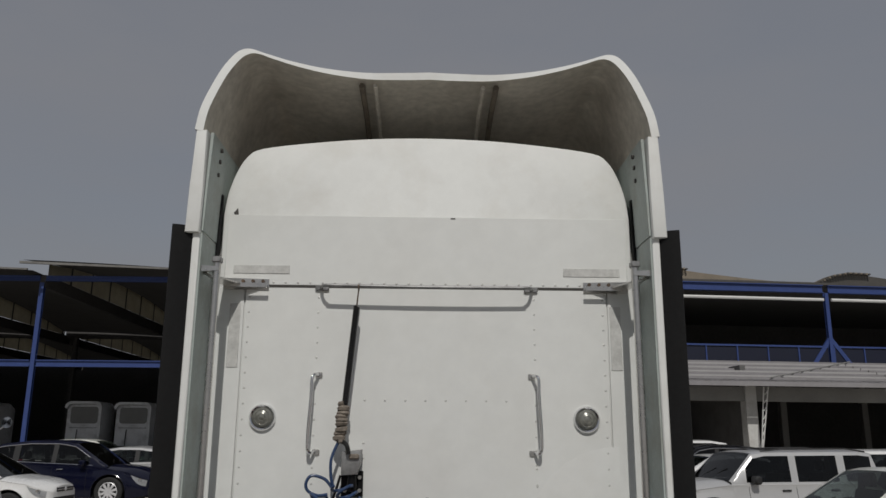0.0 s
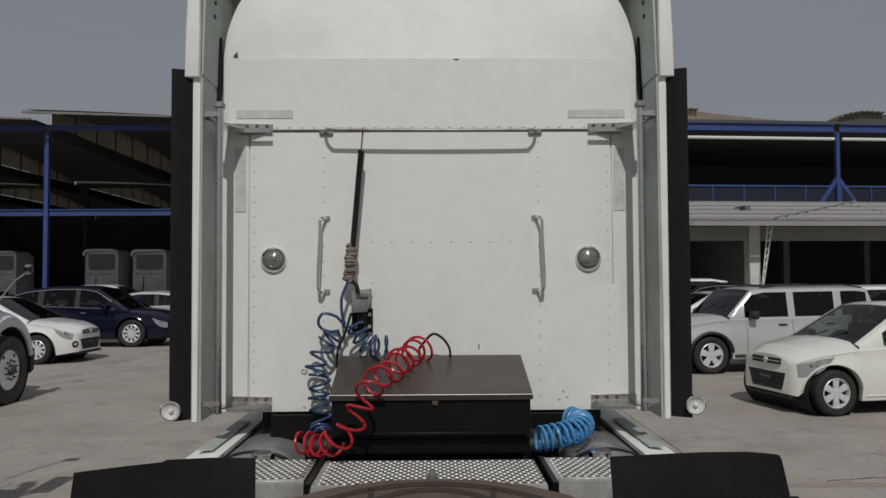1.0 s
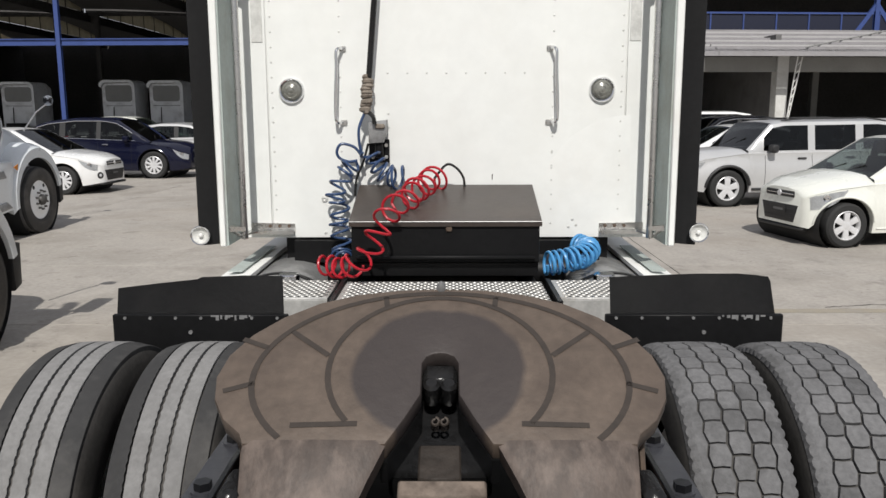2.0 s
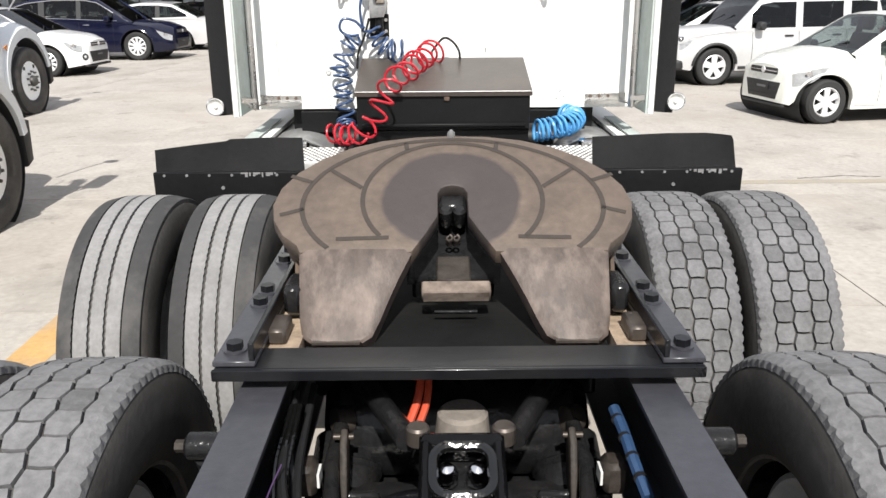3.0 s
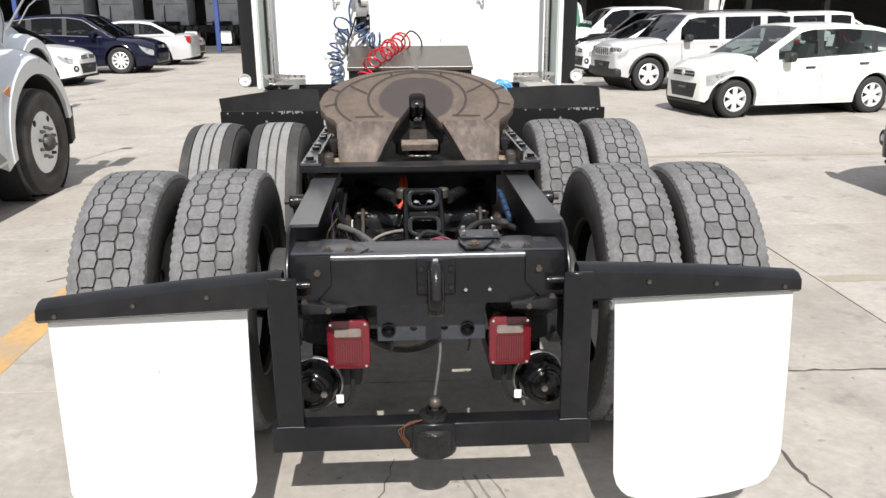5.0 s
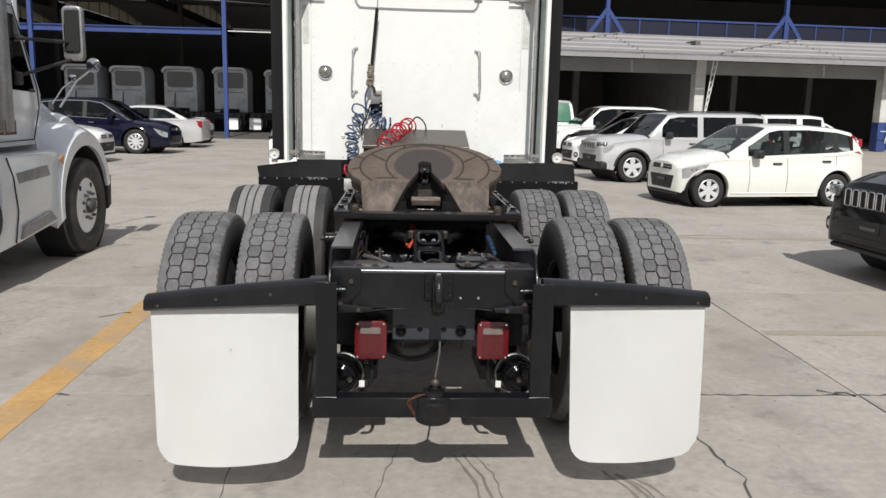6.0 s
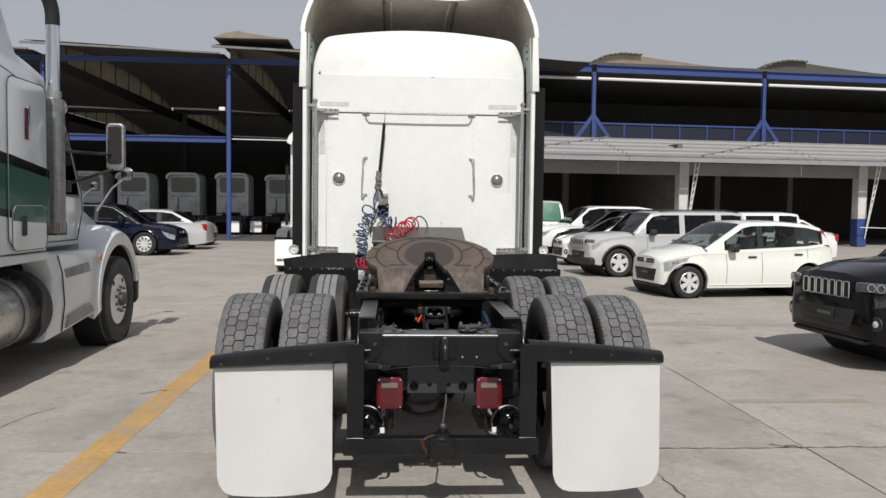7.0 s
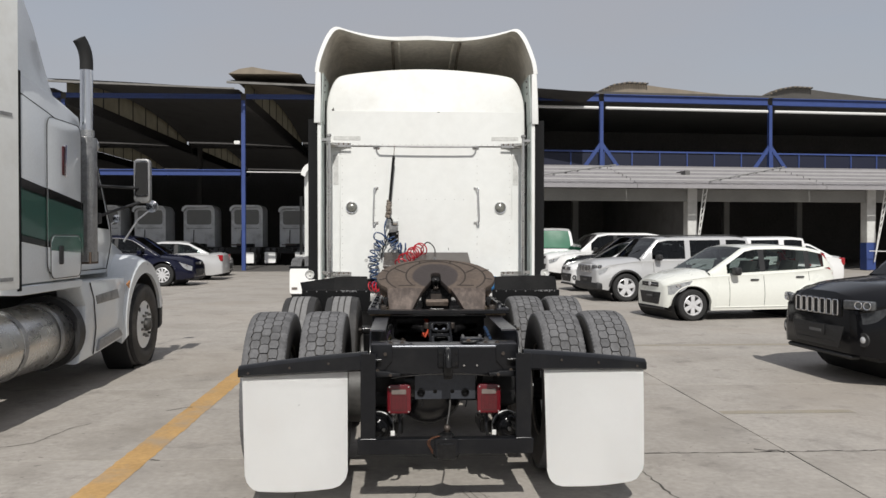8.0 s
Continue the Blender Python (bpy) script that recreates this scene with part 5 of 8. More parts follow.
for x in (-0.017, 0.017):
    part("jaw", lathe([(-0.04, 0.0), (-0.04, 0.013), (-0.03, 0.017), (0.010, 0.017), (0.016, 0.011), (0.016, 0.0)], pose(x, -0.012, -0.04, 0, -90, 0), 14, caps=False), M_GREASE, fifth, "greasy lock jaw")
    part("spring", tube(coil([(x * 0.5, -0.075, -0.085), (x * 0.5, -0.085, -0.05)], 4, 0.007, 8), 0.0028, 5), M_BOLT, fifth)
part("lock_face", box(-0.04, 0.04, -0.195, -0.115, -0.10, -0.082, 0.004), M_GRIME, fifth, "grimy lock plate")
part("cross_web", box(-0.075, 0.085, -0.236, -0.200, -0.112, -0.074, 0.004), M_RUSTDUST, fifth, "dusty rusty cross web in the throat")
part("under_box", box(-0.10, 0.10, -0.16, 0.05, -0.20, -0.115, 0.01), M_GREASE, fifth)
part("grease_nipple", lathe([(0, 0.012), (0.02, 0.01), (0.03, 0.004), (0.034, 0.0)], pose(0, 0.238, -0.012, 0, -90, 0), 10, caps=False), M_GREYSTEEL, fifth)
part("release_rod", tube([(CX - 0.05, -2.83, 1.03), (CX + 0.05, -2.83, 1.03)], 0.004, 8), M_GREASE, truck)

# cross members, front to rear
for y, z0, z1 in ((-1.1, 0.74, 0.96), (-2.35, 0.74, 0.99), (-2.75, 0.8, 0.99)):
    part("cross_member", box(CX - 0.34, CX + 0.34, y - 0.06, y + 0.06, z0, z1, 0.006), M_GREASE, truck)

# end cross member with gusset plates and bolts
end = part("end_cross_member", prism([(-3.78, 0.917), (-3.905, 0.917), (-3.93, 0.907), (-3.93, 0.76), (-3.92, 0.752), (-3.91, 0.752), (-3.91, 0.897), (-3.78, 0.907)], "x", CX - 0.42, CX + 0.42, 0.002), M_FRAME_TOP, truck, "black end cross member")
# Paler strip stands in for the highlight on the folded edge.
part("edge_round", tube([(CX - 0.30, -3.9205, 0.907), (CX + 0.30, -3.9205, 0.907)], 0.0124, 12), M_EDGE, end, "bright strip for the highlight along the edge")
# Added thin skin keeps the front face darker than the sheen-lightened top.
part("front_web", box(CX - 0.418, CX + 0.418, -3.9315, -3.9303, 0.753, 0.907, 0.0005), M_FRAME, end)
for x in (0.19, 0.115):
    part("bolt", cyl((CX + x, -3.9315, 0.80), (CX + x, -3.940, 0.80), 0.006, seg=6), M_STEEL, end)
part("slot", box(CX - 0.198, CX - 0.168, -3.897, -3.889, 0.9165, 0.918), M_SEAM, end)
for s in (-1, 1):
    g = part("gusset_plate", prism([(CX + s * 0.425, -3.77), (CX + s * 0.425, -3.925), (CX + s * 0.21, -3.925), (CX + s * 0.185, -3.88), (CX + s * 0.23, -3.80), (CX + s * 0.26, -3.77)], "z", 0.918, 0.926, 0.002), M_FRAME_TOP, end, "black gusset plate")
    for x, y in ((0.243, -3.902), (0.31, -3.904)):
        bolt = part("bolt", cyl((CX + s * x, y, 0.926), (CX + s * x, y, 0.938), 0.0105, seg=6, bev=0.003), M_BOLT, g, "dull brown-grey bolt head")
        part("washer", cyl((CX + s * x, y, 0.9262), (CX + s * x, y, 0.9295), 0.0165, seg=16), M_BOLT, bolt)
    for j in range(5):
        part("print_bar", box(CX + s * 0.36 - 0.02, CX + s * 0.36 + 0.02 - 0.008 * (j % 2), -3.80 - 0.011 * j, -3.795 - 0.011 * j, 0.9262, 0.9275), M_HUB, g)
    side = part("gusset_side", prism([(CX + s * 0.425, 0.92), (CX + s * 0.425, 0.745), (CX + s * 0.40, 0.735), (CX + s * 0.37, 0.742), (CX + s * 0.335, 0.79), (CX + s * 0.30, 0.83), (CX + s * 0.30, 0.92)], "y", -3.945, -3.932, 0.002), M_FRAME, end)
    part("bolt", cyl((CX + s * 0.34, -3.945, 0.87), (CX + s * 0.34, -3.958, 0.87), 0.0105, seg=6), M_BOLT, side)
    part("bolt", cyl((CX + s * 0.385, -3.945, 0.775), (CX + s * 0.385, -3.958, 0.775), 0.0105, seg=6), M_BOLT, side)
for s in (-1, 1):
    ft = part("frame_foot", prism([(CX + s * 0.44, 0.775), (CX + s * 0.33, 0.772), (CX + s * 0.30, 0.762), (CX + s * 0.255, 0.758), (CX + s * 0.258, 0.742), (CX + s * 0.44, 0.736)], "y", -3.965, -3.88, 0.006), M_FRAME, truck, "black cast foot under the cross member")
    part("foot_bolt", cyl((CX + s * 0.31, -3.965, 0.752), (CX + s * 0.31, -3.974, 0.752), 0.009, seg=6), M_BOLT, ft)
    part("end_bush", lathe([(-0.03, 0.0), (-0.03, 0.010), (0.0, 0.012), (0.03, 0.011), (0.045, 0.008), (0.045, 0.0)], pose(CX + s * 0.392, -3.97, 0.838, 0, 0, 0 if s > 0 else 180), 16), M_GREASE, ft, "greasy bush end")
tp = part("bracket_tongue", prism([(0.107, -3.80), (0.228, -3.80), (0.222, -3.84), (0.178, -3.927), (0.125, -3.927), (0.109, -3.86)], "z", 0.927, 0.934, 0.002), M_FRAME, truck, "black bracket tongue with a bare grey plate")
part("steel_plate", box(0.113, 0.243, -3.832, -3.748, 0.935, 0.943, 0.002), M_PANEL, tp, "dull grey steel plate")
for x, y in ((0.127, -3.76), (0.126, -3.815), (0.228, -3.76), (0.228, -3.815)):
    part("bolt", cyl((x, y, 0.943), (x, y, 0.958), 0.008, seg=6, bev=0.002), M_STEEL, tp)
part("bolt", cyl((0.152, -3.896, 0.934), (0.152, -3.896, 0.948), 0.0115, seg=6, bev=0.003), M_RUST, tp, "rusty bolt head")
part("washer", cyl((0.152, -3.896, 0.9342), (0.152, -3.896, 0.938), 0.0165, seg=16), M_BOLT, tp)

# tow hook
hook = part("tow_hook", prism([(-3.93, 0.875), (-3.965, 0.88), (-3.995, 0.865), (-4.012, 0.83), (-4.01, 0.785), (-3.992, 0.74), (-3.97, 0.725), (-3.955, 0.735), (-3.968, 0.765), (-3.972, 0.80), (-3.96, 0.825), (-3.93, 0.835)], "x", CX - 0.006, CX + 0.046, 0.010), M_GREASE, truck, "black steel tow hook")
part("hook_base", box(CX - 0.038, CX + 0.083, -3.946, -3.932, 0.79, 0.905, 0.004), M_FRAME, hook)
for dx in (-0.024, 0.069):
    for z in (0.815, 0.875):
        part("base_bolt", cyl((CX + dx, -3.946, z), (CX + dx, -3.956, z), 0.009, seg=6), M_GREASE, hook)
part("bolt", cyl((CX + 0.02, -3.944, 0.893), (CX + 0.02, -3.965, 0.893), 0.014, seg=6), M_STEEL, hook)
part("latch", tube(smooth_path([(CX + 0.02, -3.95, 0.885), (CX + 0.02, -3.985, 0.88), (CX + 0.02, -4.01, 0.85), (CX + 0.02, -4.022, 0.80)], 6), 0.0195, 12), M_GREASE, hook)

# lamp panel, tail lamps, sockets
def holed_plate(x0, x1, z0, z1, y0, y1, holes):
    """Upright sheet with round holes through it; holes: (x, z, radius), from low x to high."""
    bb = bmesh.new()
    cuts = [x0] + [(a[0] + c[0]) / 2 for a, c in zip(holes, holes[1:])] + [x1]
    for (hx, hz, r), ca, cb in zip(holes, cuts, cuts[1:]):
        corners = [math.atan2(z - hz, x - hx) for x in (ca, cb) for z in (z0, z1)]
        ring = []
        for a in sorted([2 * math.pi * k / 16 - math.pi + 0.01 for k in range(16)] + corners):
            dx, dz = math.cos(a), math.sin(a)
            f = min(((cb if dx > 0 else ca) - hx) / dx if abs(dx) > 1e-6 else 9, ((z1 if dz > 0 else z0) - hz) / dz if abs(dz) > 1e-6 else 9)
            ring.append([bb.verts.new((hx + dx * q, y, hz + dz * q)) for q in (r, f) for y in (y0, y1)])
        for p, q in zip(ring, ring[1:] + ring[:1]):
            for m0, m1 in ((0, 2), (3, 1), (1, 0), (2, 3)):
                bb.faces.new((p[m0], p[m1], q[m1], q[m0]))
    return bb
panel = part("lamp_panel", holed_plate(CX - 0.168, CX + 0.190, 0.582, 0.728, -3.814, -3.808, [(-0.124, 0.622, 0.021), (-0.041, 0.626, 0.0125), (0.062, 0.626, 0.0125), (0.138, 0.622, 0.021)]), M_PANEL, truck, "dull steel plate with holes between the tail lamps")
for x, w in ((-0.124, 1.0), (0.138, 1.0)):
    part("socket", lathe([(-0.03, 0.019), (0, 0.024), (0.006, 0.024), (0.008, 0.02), (-0.02, 0.017), (-0.02, 0)], pose(x, -3.816, 0.622, 0, 0, -90), 18, caps=False), M_BOX, panel, "black round trailer socket")
    part("socket_wire", tube(smooth_path([(x, -3.80, 0.612), (x + 0.01, -3.80, 0.57), (x + 0.004, -3.79, 0.53)], 5), 0.005, 6), M_HOSE_BLK, panel)
part("edge_flange", box(CX - 0.31, CX + 0.33, -3.84, -3.76, 0.728, 0.735, 0.002), M_FRAME_TOP, panel)
# Thin pale bar drawn in place of the flange's lit edge.
part("edge_rod", tube(smooth_path([(-0.30, -3.846, 0.712), (-0.20, -3.846, 0.726), (-0.02, -3.846, 0.737), (0.14, -3.846, 0.735), (0.30, -3.846, 0.722)], 6), 0.0035, 6), M_GREYSTEEL, panel, "thin pale bar drawn for the lit edge of the flange")
for x0 in (-0.324, 0.205):
    tl = part("tail_lamp", prism(rounded(x0, x0 + 0.14, 0.506, 0.678, 0.024), "y", -3.866, -3.846, 0.008), M_LENS, truck, "square red tail lamp")
    part("housing", prism(rounded(x0 + 0.006, x0 + 0.134, 0.512, 0.672, 0.024), "y", -3.8455, -3.795, 0.006), M_BOX, tl, "black lamp housing")
    part("clear_window", prism(rounded(x0 + 0.026, x0 + 0.112, 0.622, 0.650, 0.006), "y", -3.8695, -3.8665), M_LENS_CLR, tl, "pale lamp window")
    for dx, dz in ((0.014, 0.0), (0.126, 0.0), (0.014, 0.146), (0.126, 0.146)):
        part("screw", cyl((x0 + dx, -3.8645, 0.519 + dz), (x0 + dx, -3.870, 0.519 + dz), 0.0045, seg=8), M_CHROME, tl)
    part("lens_field", prism(rounded(x0 + 0.024, x0 + 0.116, 0.526, 0.616, 0.008), "y", -3.8675, -3.8665), M_LENS_D, tl, "darker ribbed red lens")
    for j in range(11):
        part("lens_rib", box(x0 + 0.028 + j * 0.0079, x0 + 0.0325 + j * 0.0079, -3.8695, -3.8677, 0.530, 0.612), M_LENS, tl)
    part("bracket", box(x0 + 0.04, x0 + 0.10, -3.80, -3.775, 0.60, 0.76), M_BOX, tl)

# mudflap hangers: uprights, bottom bar, arms, flaps
for s in (-1, 1):
    hx0, hx1 = (-0.468, -0.383) if s < 0 else (0.408, 0.495)
    up = part("hanger_upright", box(hx0, hx1, -4.060, -4.045, 0.405, 0.888, 0.003), M_FRAME, truck, "black flat steel upright")
    part("upright_web", box(hx0 if s < 0 else hx1 - 0.012, hx0 + 0.012 if s < 0 else hx1, -4.045, -3.93, 0.40, 0.88, 0.002), M_FRAME, up)
    part("weld", tube([(hx0, -4.062, 0.407), ((hx0 + hx1) / 2, -4.063, 0.409), (hx1, -4.062, 0.407)], 0.002, 6), M_FRAME_TOP, up)
    # arm: flattened tube, slightly drooping
    xin, xout = (-0.43, -1.155) if s < 0 else (0.455, 1.19)
    z0, z1 = (0.864, 0.783) if s < 0 else (0.87, 0.797)
    droop = [(f, z0 + (z1 - z0) * f + 0.006 * math.sin(math.pi * f), 0.034) for f in (0, 0.15, 0.45, 0.68, 0.74, 1.0)]
    low0, low1 = (0.788, z1 - 0.03)
    bb, rows = bmesh.new(), []
    for f, z, h in droop:
        x = xin + (xout - xin) * f
        zl = low0 + (low1 - low0) * f
        prof = [(-4.035, zl), (-4.05, zl + 0.012), (-4.045, z + h * 0.4), (-4.02, z + h * 0.85), (-3.985, z + h * 0.9), (-3.965, z + h * 0.4), (-3.965, z - h), (-4.02, zl)]
        rows.append([bb.verts.new((x, y + (0.02 if s < 0 else 0.10) * f, zz)) for y, zz in prof])
    for a, c in zip(rows, rows[1:]):
        for j in range(8):
            bb.faces.new((a[j], a[(j + 1) % 8], c[(j + 1) % 8], c[j]))
    bb.faces.new(rows[0]); bb.faces.new(rows[-1])
    arm = part("hanger_arm", bb, M_FRAME, truck, "black painted mudflap hanger arm")
    for f in (0.3, 0.6, 0.92):
        x = xin + (xout - xin) * f
        zb = float(np.interp(f, [d[0] for d in droop], [d[1] for d in droop])) - 0.012
        part("bolt", cyl((x, -4.046 + (0.02 if s < 0 else 0.10) * f, zb), (x, -4.054 + (0.02 if s < 0 else 0.10) * f, zb), 0.007, seg=6), M_BOLT, arm)
    # flap: thin vinyl sheet, lower corners rounded, slightly bowed
    fx0, fx1, ft, fb = (-1.140, -0.545, 0.80, 0.145) if s < 0 else (0.578, 1.178, 0.80, 0.148)
    bb = bmesh.new()
    nx, nz = 14, 16
    grid = []
    for j in range(nz + 1):
        row = []
        for i in range(nx + 1):
            u, w = i / nx, j / nz
            x, z = fx0 + (fx1 - fx0) * u, ft + (fb - ft) * w
            rr = 0.085
            ex, ez = min(x - fx0, fx1 - x), z - fb
            if ex < rr and ez < rr:
                cx, cz = (fx0 + rr if x - fx0 < fx1 - x else fx1 - rr), fb + rr
                d = Vector((x - cx, z - cz))
                mx = max(abs(d.x), abs(d.y))
                if mx > 0:
                    q = d * (mx / d.length)
                    x, z = cx + q.x, cz + q.y
            x += (0.036 * (1 - u) + 0.008 * u) * w if s < 0 else (0.004 * (1 - u) - 0.026 * u) * w
            z += 0.012 * (u - 0.5) * (1 if s > 0 else 1.6) * w
            bow = -0.035 * math.sin(math.pi * u) * w - 0.115 * w + 0.012 * math.sin(5 * u + 2 * w) * w
            row.append(bb.verts.new((x, (-3.985 if s < 0 else -3.995 + 0.075 * u) + bow, z)))
        grid.append(row)
    for a, c in zip(grid, grid[1:]):
        for i in range(nx):
            bb.faces.new((a[i], a[i + 1], c[i + 1], c[i]))
    bmesh.ops.solidify(bb, geom=bb.faces[:], thickness=0.008)
    fl = part("mudflap", bb, M_FLAP, truck, "plain white vinyl mudflap")
    part("bolt_mark", cyl(((fx0 + fx1) / 2 + 0.03, -4.045 + (0.0 if s < 0 else 0.08), 0.60), ((fx0 + fx1) / 2 + 0.03, -4.02 + (0.0 if s < 0 else 0.08), 0.60), 0.003, seg=8), M_SEALER, fl)
part("bottom_bar", box(-0.485, 0.508, -4.06, -3.99, 0.318, 0.405, 0.004), M_FRAME, truck, "black steel bottom bar")
hitch = part("hitch", lathe([(0.0, 0.0), (0.0, 0.066), (0.006, 0.074), (0.088, 0.076), (0.094, 0.070), (0.096, 0.052), (0.130, 0.046), (0.134, 0.036), (0.134, 0.0)], pose(CX + 0.006, -4.02, 0.292, 0, -90, 0), 28, caps=False), M_GREASE, truck, "battered black round hitch body with a ball")
part("hitch_plate", box(CX - 0.060, CX + 0.072, -4.074, -4.061, 0.312, 0.41, 0.004), M_FRAME, hitch)
part("ball", lathe([(0, 0.014), (0.016, 0.012), (0.022, 0.018), (0.034, 0.021), (0.046, 0.017), (0.053, 0.007), (0.054, 0)], pose(CX + 0.012, -4.02, 0.424, 0, -90, 0), 18, caps=False), M_BOLT, hitch, "worn brown tow ball")
part("collar", lathe([(0, 0.030), (0.012, 0.030), (0.014, 0.02)], pose(CX + 0.012, -4.02, 0.424, 0, -90, 0), 18, caps=False), M_BOX, hitch)
for k in range(3):
    part("wire", tube(smooth_path([(CX - 0.03, -4.07, 0.425), (CX - 0.075 - 0.01 * k, -4.08, 0.42 - 0.008 * k), (CX - 0.088 - 0.006 * k, -4.075, 0.38), (CX - 0.07, -4.07, 0.345 - 0.01 * k)], 5), 0.0014, 5), M_COPPER, hitch)
part("hitch_cable", tube(smooth_path([(CX + 0.036, -3.80, 0.60), (CX + 0.038, -3.85, 0.56), (CX + 0.024, -3.94, 0.505), (CX + 0.012, -4.01, 0.476)], 6), 0.0048, 7), M_HOSE_CBL, truck, "thin grey cable down to the tow ball")

# front guards ahead of the tandem
for s in (-1, 1):
    # the sheet's top edge and foot; its outer end is bent ahead on one side
    if s < 0:
        cols = [(0.565, 1.201, -1.475, 0.552), (0.70, 1.203, -1.475, 0.70), (0.845, 1.198, -1.478, 0.835), (0.86, 1.190, -1.474, 0.85), (0.99, 1.172, -1.45, 0.98), (1.08, 1.158, -1.43, 1.05), (1.162, 1.146, -1.42, 1.125)]
    else:
        cols = [(0.56, 1.196, -1.475, 0.556), (0.72, 1.203, -1.475, 0.72), (0.86, 1.208, -1.475, 0.86), (1.0, 1.208, -1.475, 1.0), (1.06, 1.203, -1.475, 1.05), (1.105, 1.196, -1.47, 1.10), (1.114, 1.180, -1.47, 1.114)]
    bb, rows = bmesh.new(), []
    for x, z, y, xb in cols:
        rows.append([bb.verts.new((s * x + CX, y, z)), bb.verts.new((s * (x + xb) / 2 + CX, (y - 1.535) / 2, (z + 1.06) / 2)), bb.verts.new((s * xb + CX, -1.535, 1.06))])
    for a, c in zip(rows, rows[1:]):
        for j in range(2):
            bb.faces.new((a[j], c[j], c[j + 1], a[j + 1]))
    bmesh.ops.solidify(bb, geom=bb.faces[:], thickness=0.006)
    gd = part("guard_plate", bb, M_GUARD, truck, "black bent steel guard plate ahead of the tyres")
    part("guard_rubber", box(s * 0.535 + CX, s * 1.13 + CX, -1.56, -1.54, 0.90, 1.085, 0.004), M_BOX, gd, "black rubber guard strip")
    for k in range(7):
        part("bolt", cyl((s * (0.57 + 0.086 * k) + CX, -1.56, 1.074), (s * (0.57 + 0.086 * k) + CX, -1.565, 1.074), 0.0055, seg=6), M_GREYSTEEL, gd)
    for k in range(9):
        part("weld_bead", box(s * (0.66 if s < 0 else 0.93) + s * 0.016 * k + CX - 0.006, s * (0.66 if s < 0 else 0.93) + s * 0.016 * k + CX + 0.005 * (k % 3), -1.5625, -1.5605, 1.078 - 0.004 * (k % 4), 1.084), M_GREYSTEEL, gd)
    part("bolt", cyl((s * 0.865 + CX, -1.56, 1.025), (s * 0.865 + CX, -1.566, 1.025), 0.007, seg=8), M_GREYSTEEL, gd)
    part("guard_arm", cyl((s * 0.43 + CX, -1.45, 0.93), (s * 0.80 + CX, -1.50, 1.05), 0.02, seg=10), M_FRAME, gd)

# wheels of the tandem
YA, YB = -1.83, -3.215
for s in (-1, 1):
    for y, rib in ((YA, s < 0), (YB, False)):
        for x, out in ((0.725, False), (1.068, True)):
            truck_wheel(truck, s * x + CX + ((0.014 if out else 0.045) if s > 0 else -0.022), y, rib, s if out else -s, hub=out, rot=17 * x + 9 * y)

